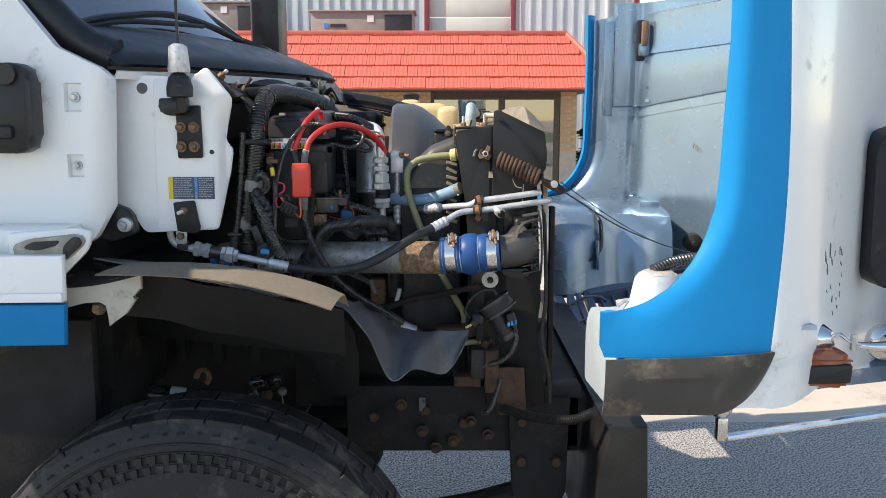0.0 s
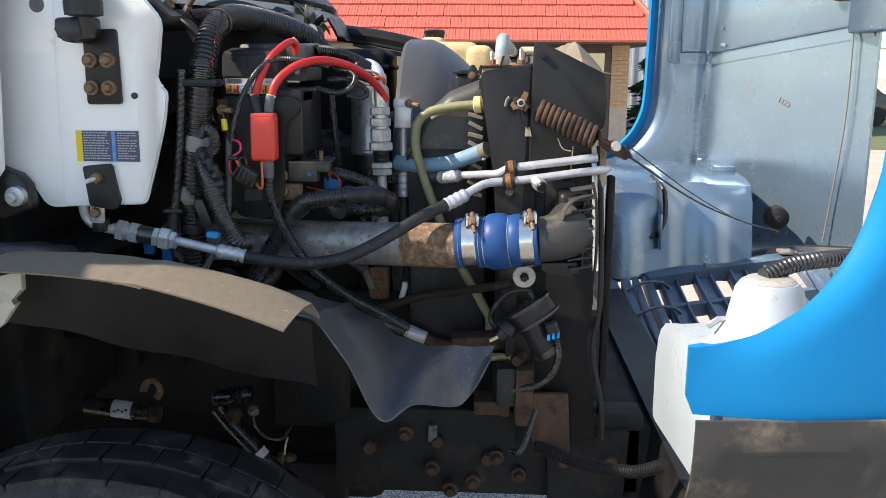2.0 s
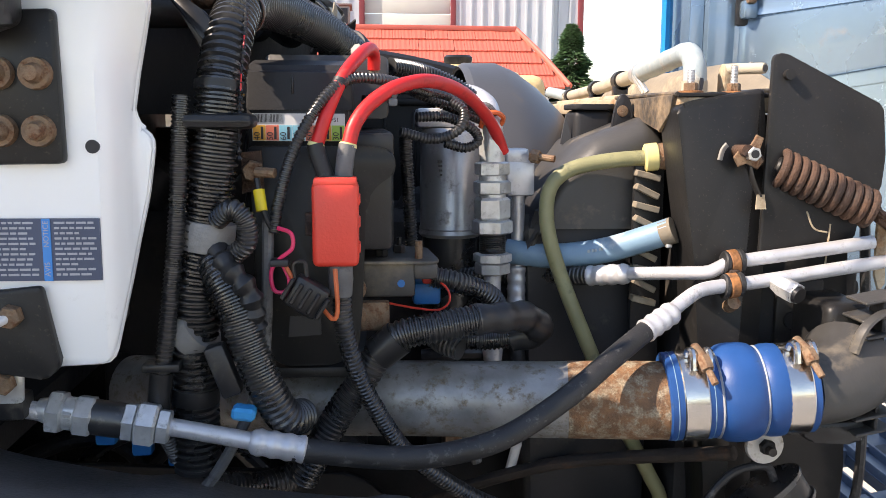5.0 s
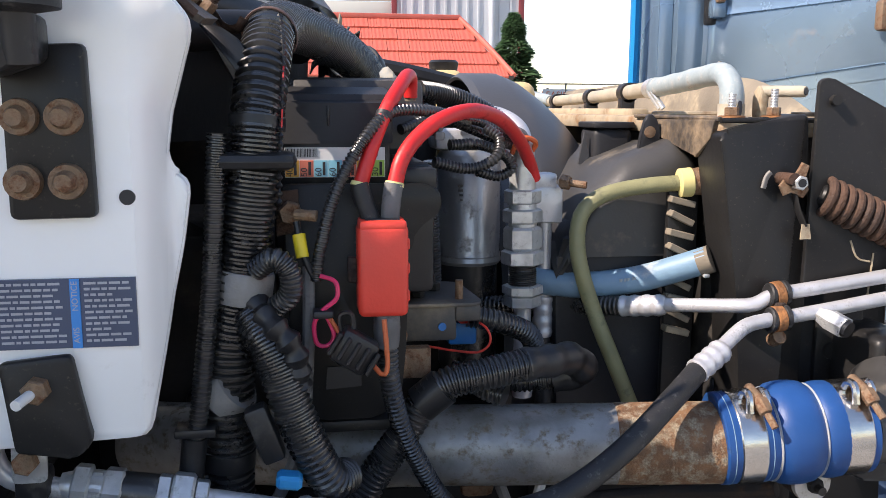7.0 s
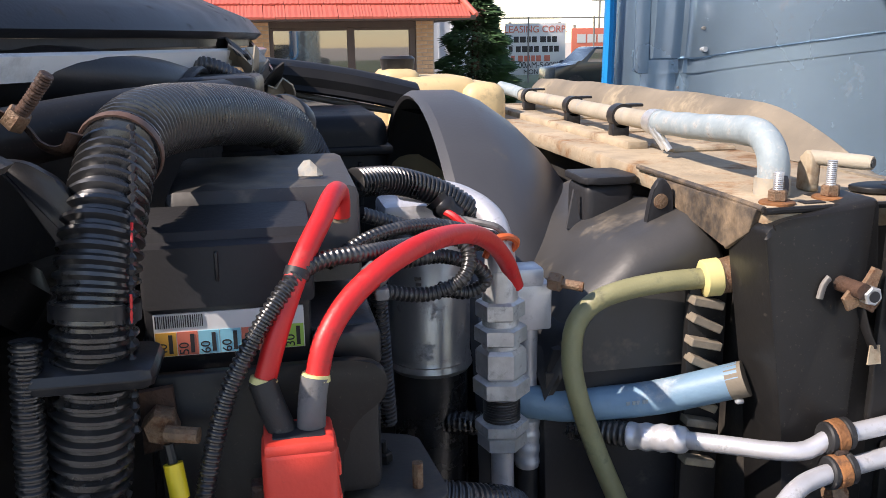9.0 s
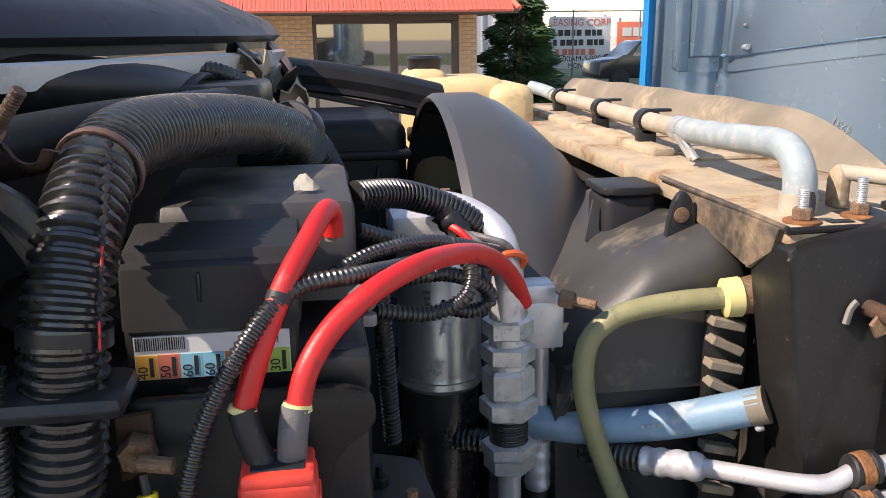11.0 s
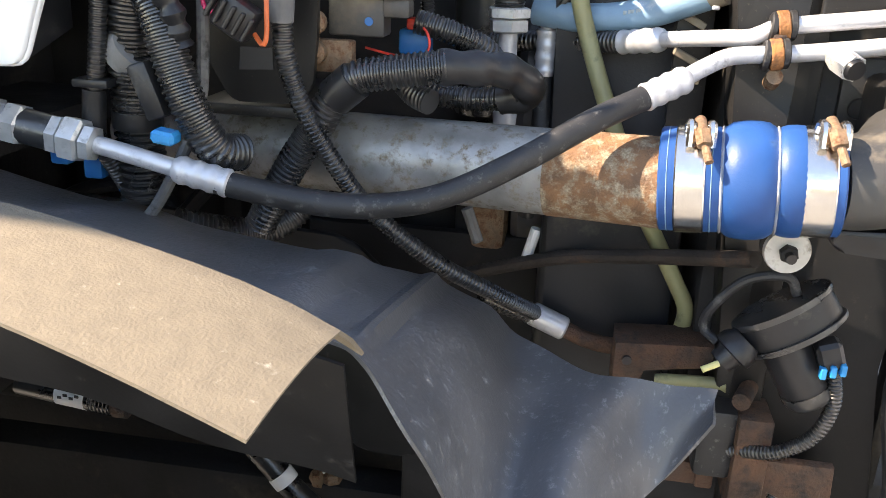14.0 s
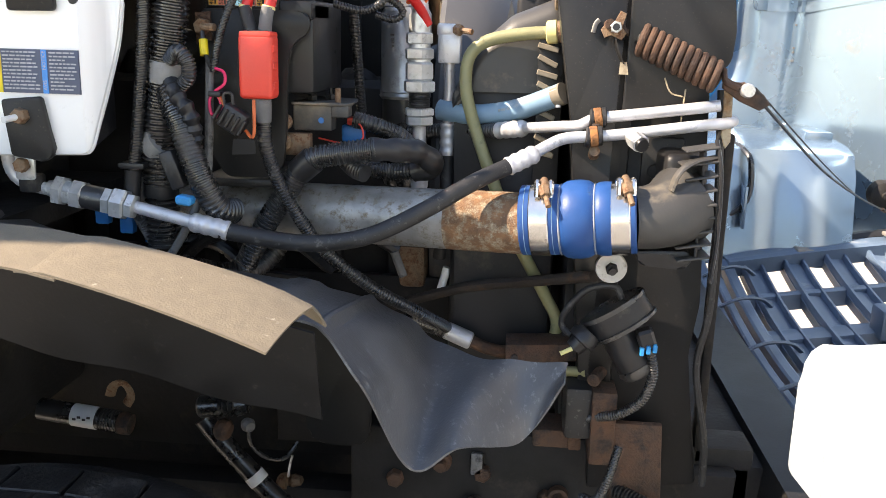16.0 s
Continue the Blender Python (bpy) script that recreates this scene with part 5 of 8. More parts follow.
# near lamp housing inside the flank
rows = []
for y, z in ((1.79, 1.262), (1.92, 1.255), (2.04, 1.245), (2.11, 1.225), (2.15, 1.17), (2.16, 1.03)):
    rows.append([(0.372 + 0.01 * (z < 1.25) + 0.42 * j / 12, y, z + 0.02 * math.exp(-((j - 5) / 3.0) ** 2) * (z > 1.22)) for j in range(13)])
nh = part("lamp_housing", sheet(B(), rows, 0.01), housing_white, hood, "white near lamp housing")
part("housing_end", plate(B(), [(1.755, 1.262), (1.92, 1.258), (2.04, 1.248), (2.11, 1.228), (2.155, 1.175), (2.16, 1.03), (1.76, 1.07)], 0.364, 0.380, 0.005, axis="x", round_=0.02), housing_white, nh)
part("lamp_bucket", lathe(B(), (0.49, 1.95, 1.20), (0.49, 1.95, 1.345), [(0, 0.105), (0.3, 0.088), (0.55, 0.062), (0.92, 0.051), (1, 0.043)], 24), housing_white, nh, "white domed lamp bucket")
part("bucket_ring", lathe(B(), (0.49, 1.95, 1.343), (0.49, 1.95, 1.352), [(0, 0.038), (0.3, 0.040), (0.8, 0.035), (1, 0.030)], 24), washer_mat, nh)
part("lamp_lead", ribbed(B(), [(0.48, 1.95, 1.352), (0.53, 1.97, 1.368), (0.60, 2.0, 1.372), (0.72, 2.1, 1.36)], 0.014, 0.008), conduit_mat, hood)
part("housing_clip", sweep(B(), [(0.40, 1.95, 1.27), (0.42, 1.955, 1.282), (0.44, 1.96, 1.276)], 0.005, 6, 0.01), zinc, nh)
# grille lying face down
GZ = lambda x, y=3.7: 0.935 + 0.15 * (x - 0.62) - 0.10 * (1 - min(1.0, ((y - 2.95) / 0.78) ** 2))


def bar(bm, path, w, h):
    """A flat bar along path, w half its width, h its depth below."""
    rings = []
    P_ = [Vector(p) for p in path]
    for i, p in enumerate(P_):
        t_ = (P_[min(i + 1, len(P_) - 1)] - P_[max(i - 1, 0)]).normalized()
        s_ = t_.cross(Vector((0, 0, 1))).normalized() * w
        d_ = Vector((0, 0, h))
        rings.append([bm.verts.new(q) for q in (p - s_, p - s_ * 0.6 + Vector((0, 0, 0.004)), p + s_ * 0.6 + Vector((0, 0, 0.004)), p + s_, p + s_ * 0.8 - d_, p - s_ * 0.8 - d_)])
    for u, v in zip(rings, rings[1:]):
        for k in range(6):
            bm.faces.new((u[k], u[(k + 1) % 6], v[(k + 1) % 6], v[k]))
    bm.faces.new(rings[0][::-1]), bm.faces.new(rings[-1])
    return bm


gr = part("grille", B(), grille_mat, hood, "blue-grey plastic grille frame")
YG = [2.42 + 1.26 * k / 14 for k in range(15)]
bm = B()
for y in (3.69, 2.42):
    bar(bm, [(0.62 + 0.74 * k / 8, y + 0.03 * math.sin(3.14 * k / 8), GZ(0.62 + 0.74 * k / 8, y) + 0.025) for k in range(9)], 0.055, 0.05)
for x, w in ((0.50, 0.022), (0.55, 0.016), (0.585, 0.012), (0.625, 0.016), (1.37, 0.03)):
    bar(bm, [(x, y, GZ(x, y) + 0.022) for y in YG], w, 0.04)
bm.to_mesh(gr.data), bm.free()
for x in (0.70, 0.82, 0.94, 1.06, 1.18, 1.29):
    bm = bar(B(), [(x, y, GZ(x, y) - 0.006) for y in YG], 0.034, 0.02)
    bar(bm, [(x - 0.026, y, GZ(x - 0.026, y) + 0.014) for y in YG], 0.006, 0.045)
    bar(bm, [(x + 0.026, y, GZ(x + 0.026, y) + 0.008) for y in YG], 0.005, 0.040)
    part("grille_slat", bm, grille_mat, gr)
for y in (2.74, 3.0, 3.24, 3.48):
    part("grille_crossbar", bar(B(), [(0.63 + 0.73 * k / 8, y, GZ(0.63 + 0.73 * k / 8, y) + 0.004) for k in range(9)], 0.040 if y == 3.24 else 0.016, 0.045), grille_mat, gr)
for y in (2.55, 2.85, 3.1, 3.38, 3.58):
    part("grille_clip", sweep(B(), [(0.54, y, GZ(0.54, y) + 0.03), (0.60, y, GZ(0.60, y) + 0.05), (0.66, y + 0.01, GZ(0.66, y) + 0.04), (0.69, y + 0.012, GZ(0.69, y) + 0.015)], 0.010, 6, 0.015, flat=0.5), grille_mat, gr)
part("grille_stud", rod(B(), (1.0, 3.20, 0.93), (1.0, 3.20, 0.985), 0.010, 10), black_plastic, gr)
part("grille_boss", block(B(), (0.89, 3.17, 0.88), (0.96, 3.25, 0.96), 0.01), grille_mat, gr)
part("header_bar", sweep(B(), [(0.52, 3.74, 0.93), (0.9, 3.78, 0.985), (1.15, 3.76, 1.03), (1.33, 3.66, 1.05)], 0.022, 8, 0.05), black_plastic, hood)
for x, y, z in ((0.86, 3.70, 0.985), (0.74, 3.69, 0.955), (1.12, 3.71, 1.04)):
    part("header_clip", block(B(), (x - 0.03, y - 0.03, z - 0.006), (x + 0.03, y + 0.03, z + 0.006), 0.004), hvac_mat, hood)
# outside fittings on the nose: laid out on a flat flank, then set back on the turned-in corner
def set_back(ob, k):
    ob.data.transform(Matrix.Translation((0, 0, 1.7)) @ Matrix.Scale(k, 4) @ Matrix.Translation((0, 0, -1.7)))
    return ob


set_back(part("lamp_lens", plate(B(), [(0.711, 1.164), (0.80, 1.162), (0.816, 1.170), (0.818, 1.222), (0.790, 1.243), (0.745, 1.240), (0.719, 1.222)], 1.675, 1.76, 0.010, round_=0.015), amber, hood, "amber turn signal lens with a black band"), 1.105)
set_back(part("lens_band", plate(B(), [(0.727, 1.170), (0.814, 1.172), (0.815, 1.212), (0.732, 1.208)], 1.669, 1.69, 0.004, round_=0.006), black_plastic, hood), 1.105)
set_back(part("lens_seam", block(B(), (0.722, 1.672, 1.217), (0.816, 1.68, 1.2200), 0.001), amber, hood), 1.105)
set_back(part("lamp_tab", plate(B(), [(0.702, 1.168), (0.713, 1.163), (0.714, 1.190), (0.708, 1.184)], 1.668, 1.674, 0.001), cream, hood, "pale yellow plastic tab"), 1.105)
set_back(part("grab_recess", plate(B(), [(0.860, 1.655), (0.92, 1.69), (0.97, 1.66), (0.97, 1.345), (0.90, 1.350), (0.864, 1.375)], 1.728, 1.80, 0.006, round_=0.03), shroud_mat, hood, "dark grey oval recess"), 1.2)
rnd = random.Random(9)
for k, (cx, cz, r) in enumerate(((0.788, 1.412, 0.013), (0.798, 1.425, 0.016), (0.805, 1.40, 0.010), (0.794, 1.385, 0.012), (0.812, 1.415, 0.006), (0.826, 1.418, 0.010), (0.832, 1.408, 0.009), (0.832, 1.385, 0.008), (0.806, 1.345, 0.006),
                                 (0.796, 1.340, 0.006), (0.812, 1.316, 0.008), (0.831, 1.340, 0.005), (0.833, 1.318, 0.007), (0.824, 1.312, 0.005), (0.828, 1.292, 0.006), (0.816, 1.284, 0.007), (0.835, 1.36, 0.004))):
    n = 9
    tilt_ = rnd.random() * 3.1
    pts = []
    for q in range(n):
        a_ = 2 * math.pi * q / n
        rr = r * (0.45 + 0.75 * rnd.random())
        u, w = rr * math.cos(a_) * 0.5, rr * math.sin(a_) * 1.3
        pts.append((u * 0.6 * math.cos(tilt_ * 0.3) - w * math.sin(tilt_ * 0.3), w * math.cos(tilt_ * 0.3) + u * 0.6 * math.sin(tilt_ * 0.3)))
    chip_x = (0.822 + (cx - 0.81) * 1.7) * 1.075
    chip_at = pose(chip_x, side_y(chip_x, cz) - 0.001, 1.7 + (cz - 1.7) * 1.075, 0, 0, math.degrees(math.atan((side_y(chip_x + 0.01, cz) - side_y(chip_x - 0.01, cz)) / 0.02)))
    part("paint_chip", plate(B(), pts, -0.0006, 0.0006), chip_mat if k % 4 else grey_sheath, hood, "chipped dark scuff in the paint").matrix_world = chip_at
mb = thing("mirror_arm", "chrome hood mirror arm bolted to the fender", "mirror arm")
set_back(part("clamp_foot", lathe(B(), (0.600, 1.80, 1.085), (0.600, 1.80, 1.06), [(0, 0.024), (0.5, 0.024), (1, 0.016)], 16), stainless, mb), 1.218)
set_back(part("clamp", block(B(), (0.590, 1.787, 1.004), (0.616, 1.813, 1.06), 0.008), stainless, mb), 1.218)
set_back(part("tube", sweep(B(), [(0.616, 1.80, 1.010), (0.9, 1.80, 1.055), (1.5, 1.80, 1.15)], 0.009, 10, 0.1), chrome, mb, "chrome tube"), 1.218)
set_back(part("upper_cup", lathe(B(), (0.752, 1.728, 1.252), (0.785, 1.700, 1.258), [(0, 0.036), (0.3, 0.036), (0.7, 0.026), (1, 0.014)], 22), chrome, mb), 1.105)
set_back(part("upper_tube", sweep(B(), [(0.835, 1.69, 1.247), (0.88, 1.685, 1.245), (1.2, 1.67, 1.25), (1.5, 1.66, 1.26)], lambda s: 0.006 + min(0.006, s * 0.1), 12, 0.02), chrome, mb, "chrome tube"), 1.105)
set_back(part("upper_loop", sweep(B(), [(0.786, 1.698, 1.245), (0.782, 1.695, 1.262), (0.795, 1.692, 1.268), (0.812, 1.69, 1.256), (0.838, 1.69, 1.248)], 0.0035, 8, 0.004), chrome, mb), 1.105)
set_back(part("loop_bolt", hexnut(B(), (0.823, 1.69, 1.236), (0.823, 1.69, 1.268), 0.007), zinc, mb), 1.105)
set_back(part("far_cup", lathe(B(), (0.90, 1.735, 1.243), (0.905, 1.69, 1.245), [(0, 0.036), (0.3, 0.036), (0.5, 0.028), (0.55, 0.020), (1, 0.012)], 24), stainless, mb), 1.2)

# ---- radiator ----
rad = thing("radiator", "black truck radiator with dusty rust-stained top plate", "radiator")
part("side_tank", plate(B(), [(0.030, 1.655), (0.045, 1.662), (0.136, 1.678), (0.145, 1.54), (0.145, 1.0), (0.10, 1.0), (0.060, 1.47)], 2.336, 2.40, 0.006, round_=0.008), black_paint, rad)
part("side_shield", plate(B(), [(0.134, 1.714), (0.147, 1.717), (0.270, 1.658), (0.277, 1.60), (0.274, 1.558), (0.252, 1.538), (0.245, 1.50), (0.13, 1.48)], 2.318, 2.325, 0.002, round_=0.006), black_paint, rad, "thin black steel side shield")
part("shield_rivet", rod(B(), (0.152, 2.311, 1.692), (0.152, 2.320, 1.692), 0.006, 12), black_paint, rad)
part("lower_side", plate(B(), [(0.136, 1.49), (0.255, 1.52), (0.262, 1.35), (0.270, 1.20), (0.26, 1.12), (0.292, 0.9), (0.12, 0.88), (0.118, 1.15)], 2.345, 2.38, 0.005, round_=0.01), black_liner, rad)
part("core", block(B(), (0.07, 2.40, 0.95), (0.25, 3.60, 1.648), 0.004), grime, rad)
bm = B()
block(bm, (0.036, 2.345, 1.650), (0.225, 3.62, 1.672), 0.005)
part("top_plate", bm, rusty_top, rad, "dust-covered rusty top plate")
part("top_lip", plate(B(), [(2.405, 1.630), (2.46, 1.638), (2.52, 1.648), (2.545, 1.658), (2.545, 1.668), (2.352, 1.670), (2.362, 1.648), (2.40, 1.625)], 0.030, 0.037, 0.002, axis="x"), rust_lip, rad, "black lip with blistered rust")
part("lip_edge", sweep(B(), [(0.034, 2.347, 1.6705), (0.034, 2.45, 1.6715), (0.034, 2.60, 1.672)], 0.0028, 8, 0.02), rust_lip, rad)
part("front_edge", sweep(B(), [(0.034, 2.3455, 1.669), (0.13, 2.3455, 1.6695), (0.222, 2.3455, 1.669)], 0.0030, 8, 0.02), black_paint, rad)
part("flat_tab", plate(B(), [(0.145, 2.40), (0.152, 2.372), (0.175, 2.366), (0.212, 2.372), (0.216, 2.40), (0.18, 2.412)], 1.6735, 1.6785, 0.001, axis="z", round_=0.012), black_paint, rad, "flat black bracket tab with a hole")
part("tab_hole", rod(B(), (0.182, 2.388, 1.678), (0.182, 2.388, 1.6792), 0.006, 14), ink, rad)
part("rear_step", block(B(), (0.085, 2.75, 1.668), (0.115, 3.6, 1.682), 0.004), dusty, rad)
apron_top = lambda y: 1.729 - 0.9 * max(0.0, 2.80 - y) ** 2.6 * 1.6 - 0.012 * max(0.0, y - 3.2)
rows = []
for dx, dz in ((0.0, None), (0.012, -0.016), (0.024, -0.004), (0.030, 0.0), (0.034, -0.003), (0.060, -0.026), (0.085, -0.055)):
    rows.append([(0.218 + dx, y, 1.671 if dz is None else max(1.672 - dx * 0.2, apron_top(y) + dz + 0.0012 * math.sin(y * 31))) for y in [2.44 + 1.18 * j / 40 for j in range(41)]])
part("front_apron", sheet(B(), rows, 0.003), deflector, rad, "dusty upper air deflector, coloured darker as if shaded")
for k in range(4):
    y = 2.70 + 0.24 * k
    part("top_rib", block(B(), (0.125, y, 1.670), (0.21, y + 0.07, 1.678), 0.004), dusty, rad)
for x, y, h in ((0.055, 2.362, 0.027), (0.112, 2.372, 0.033)):
    part("washer", lathe(B(), (x, y, 1.6715), (x, y, 1.6745), [(0, 0.0150), (0.7, 0.0150), (1, 0.0135)], 20), rust_clamp, rad, "rust-stained washer")
    part("nut", hexnut(B(), (x, y, 1.674), (x, y, 1.684), 0.0082), rust_bolt, rad, "rusty nut")
    part("stud", sweep(B(), [(x, y, 1.682), (x, y, 1.69), (x, y, 1.672 + h)], lambda s: 0.0042 + 0.00022 * math.sin(s * 3600), 12, 0.0005), zinc, rad)
part("drain_bracket", plate(B(), [(2.402, 1.672), (2.424, 1.672), (2.422, 1.70), (2.412, 1.711), (2.403, 1.704)], 0.112, 0.122, 0.002, axis="x", round_=0.004), dusty, rad)
part("drain_tube", lathe(B(), (0.118, 2.412, 1.703), (0.147, 2.366, 1.702), [(0, 0.0068), (0.9, 0.0068), (1, 0.006)], 14), hose_dusty, rad)
part("tube_mouth", rod(B(), (0.1468, 2.3664, 1.702), (0.1475, 2.3652, 1.702), 0.0042, 12), ink, rad)
part("slot", block(B(), (0.075, 2.352, 1.6722), (0.095, 2.362, 1.6732)), ink, rad)
for k in range(9):
    z = 1.575 - k * 0.020
    part("seal_tooth", block(B(), (0.008, 2.408, z - 0.008), (0.040, 2.424, z), 0.001, 1, Matrix.Rotation(radians(26 if k % 2 else 14), 4, "Y")), deflector, rad)
part("seal_strip", block(B(), (0.010, 2.420, 1.30), (0.048, 2.430, 1.60), 0.001), black_paint, rad)
part("edge_seal", sweep(B(), [(0.268, 2.335, 1.52), (0.278, 2.33, 1.35), (0.282, 2.33, 1.2), (0.272, 2.335, 1.1), (0.295, 2.335, 0.98), (0.30, 2.34, 0.90)], 0.006, 8, 0.02), rubber, rad)
part("support_post", block(B(), (0.30, 2.42, 0.9), (0.315, 2.45, 1.45), 0.004), grime, rad)
for pts in ([(0.215, 2.3175, 1.52), (0.212, 2.3175, 1.47)], [(0.185, 2.3175, 1.535), (0.195, 2.3175, 1.515), (0.212, 2.3175, 1.51)]):
    part("scratch", sweep(B(), pts, 0.0012, 5, 0.005), dusty, rad)
part("moulded_boss", lathe(B(), (0.185, 2.335, 1.40), (0.185, 2.35, 1.40), [(0, 0.010), (1, 0.014)], 14), black_paint, rad)
part("access_plate", block(B(), (0.165, 2.338, 1.36), (0.225, 2.35, 1.45), 0.004), black_paint, rad)
# top coolant pipe
cp = thing("coolant_pipe", "dusty coolant pipe clipped along the radiator top", "pipe")
TOP = [(0.075, 2.403, 1.674), (0.075, 2.403, 1.700), (0.076, 2.418, 1.718), (0.078, 2.45, 1.724), (0.084, 2.56, 1.718), (0.095, 2.69, 1.712), (0.118, 2.93, 1.706), (0.142, 3.17, 1.702), (0.165, 3.5, 1.698)]
part("pipe", sweep(B(), TOP[3:], 0.0119, 16, 0.008), hose_dusty, cp)
part("elbow", sweep(B(), TOP[:6], lambda s: 0.0139 + 0.0004 * math.sin(s * 90), 16, 0.006), hose_worn, cp, "weathered pale blue hose elbow")
part("elbow_foot", rod(B(), (0.075, 2.403, 1.672), (0.075, 2.403, 1.688), 0.0158, 18), hose_dusty, cp)
part("hose_clamp", lathe(B(), (0.0935, 2.675, 1.7125), (0.0955, 2.70, 1.7115), [(0, 0.0155), (1, 0.0155)], 20), zinc, cp, "wire hose clamp")
for d in (0.0, 0.012):
    part("clamp_screw", rod(B(), (0.082, 2.665 + d, 1.708), (0.096, 2.652 + d, 1.682), 0.0042, 10), zinc, cp)
for f in ((0.108, 2.83, 1.708), (0.134, 3.09, 1.703), (0.160, 3.42, 1.699)):
    x, y, z = f
    cl = part("pipe_clip", lathe(B(), (x, y - 0.010, z), (x, y + 0.010, z), [(0, 0.0165), (1, 0.0165)], 18), black_plastic, cp, "black plastic pipe clip")
    part("clip_foot", block(B(), (x - 0.014, y - 0.010, 1.670), (x + 0.010, y + 0.008, z - 0.010), 0.002), black_plastic, cl)
    part("clip_tail", block(B(), (x + 0.008, y - 0.008, z + 0.012), (x + 0.03, y + 0.006, z + 0.016), 0.001), black_plastic, cl)
part("hole", rod(B(), (0.075, 2.403, 1.6725), (0.071, 2.403, 1.6737), 0.024, 24), ink, cp)
part("far_spout", sweep(B(), [(0.163, 3.48, 1.70), (0.155, 3.53, 1.706), (0.135, 3.56, 1.712)], 0.013, 12, 0.02), hose_worn, cp)

# ---- fan shroud and reservoir ----
sh = thing("fan_shroud", "dark grey moulded plastic fan shroud behind the radiator", "fan shroud")
part("box", plate(B(), [(-0.12, 1.0), (0.05, 1.0), (0.052, 1.56), (-0.10, 1.55), (-0.12, 1.50)], 2.452, 3.5, 0.014, round_=0.03), shroud_mat, sh)
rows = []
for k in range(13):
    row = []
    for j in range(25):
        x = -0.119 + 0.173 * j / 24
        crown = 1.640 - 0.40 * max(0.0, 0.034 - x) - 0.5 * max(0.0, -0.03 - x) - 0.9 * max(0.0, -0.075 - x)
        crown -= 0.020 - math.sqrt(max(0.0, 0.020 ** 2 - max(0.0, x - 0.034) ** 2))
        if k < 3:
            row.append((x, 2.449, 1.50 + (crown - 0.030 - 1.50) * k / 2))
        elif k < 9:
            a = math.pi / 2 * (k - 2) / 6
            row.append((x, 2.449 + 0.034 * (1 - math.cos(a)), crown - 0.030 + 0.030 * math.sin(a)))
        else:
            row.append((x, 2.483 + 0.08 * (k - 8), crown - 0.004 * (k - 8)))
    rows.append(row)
# dust colour carried down the upper front, where it stands for sunlight
part("box_top", sheet(B(), rows, -0.005), dusty_shroud, sh, "dusty moulded top, upper front coloured paler as if sunlit")
part("box_seam", sweep(B(), [(-0.04, 2.447, 1.505), (-0.004, 2.447, 1.507), (0.004, 2.447, 1.512), (0.044, 2.447, 1.516)], 0.0022, 6, 0.006), shroud_mat, sh)
bm = B()
CY, CZ = 2.95, 1.33
grid = []
for k, (dx, r) in enumerate(((-0.165, 0.405), (-0.155, 0.412), (-0.10, 0.412), (-0.07, 0.40), (-0.03, 0.372), (0.01, 0.335), (0.045, 0.29), (0.06, 0.24))):
    grid.append([(dx, CY + r * math.cos(a) * 1.03, CZ + r * math.sin(a)) for a in [radians(-40 + 260 * q / 48) for q in range(49)]])
sheet(bm, grid, 0.006)
# paler than the box, to look sunlit
part("ring", bm, sunlit_plastic, sh)
part("square_cap", block(B(), (-0.028, 2.595, 1.570), (0.030, 2.66, 1.655), 0.010, 3), shroud_mat, sh)
part("cap_lid", plate(B(), [(-0.031, 2.598), (-0.022, 2.591), (0.026, 2.591), (0.034, 2.600), (0.032, 2.664), (-0.030, 2.664)], 1.655, 1.663, 0.002, axis="z", round_=0.006), shroud_mat, sh)
for x0, x1, z1 in ((-0.046, -0.028, 1.645), (0.034, 0.066, 1.65)):
    part("gusset", plate(B(), [(x0, 1.605), (x1, 1.605), (x1 if x0 > 0 else x0 + 0.008, z1 + 0.004)], 2.605, 2.61, 0.0), sunlit_plastic, sh)
part("mount_tab", plate(B(), [(-0.002, 1.615), (0.003, 1.652), (0.009, 1.673), (0.018, 1.676), (0.027, 1.660), (0.030, 1.60), (0.0, 1.60)], 2.498, 2.506, 0.002, round_=0.008), shroud_mat, sh)
part("tab_bolt", lathe(B(), (0.014, 2.496, 1.652), (0.014, 2.499, 1.652), [(0, 0.004), (0.3, 0.0075), (1, 0.008)], 14), rust_bolt, sh, "rusty bolt hole")
for k, pts in enumerate(([(-0.05, 2.4465, 1.535), (-0.01, 2.4465, 1.541)], [(-0.05, 2.4465, 1.535), (-0.036, 2.4465, 1.545)], [(-0.05, 2.4465, 1.535), (-0.036, 2.4465, 1.524)], [(-0.01, 2.4465, 1.549), (-0.009, 2.4465, 1.527)])):
    part("moulded_arrow", sweep(B(), pts, 0.0016, 6, 0.004), shroud_mat, sh)
res = thing("coolant_reservoir", "translucent cream coolant reservoir with a dark cap", "reservoir")
part("tank", block(B(), (-0.15, 3.25, 1.45), (0.02, 3.45, 1.748), 0.03, 3), cream, res)
part("tank_dome", block(B(), (-0.16, 3.28, 1.60), (-0.085, 3.42, 1.762), 0.02, 3), cream, res)
part("tank_end", block(B(), (-0.02, 3.22, 1.55), (0.06, 3.40, 1.737), 0.025, 3), cream, res)
part("cap", lathe(B(), (-0.12, 3.35, 1.76), (-0.12, 3.35, 1.785), [(0, 0.03), (0.8, 0.033), (1, 0.028)], 20), black_plastic, res, "dark screw cap")
part("red_band", block(B(), (-0.165, 3.24, 1.64), (-0.10, 3.26, 1.665), 0.004), rust_mat, res)

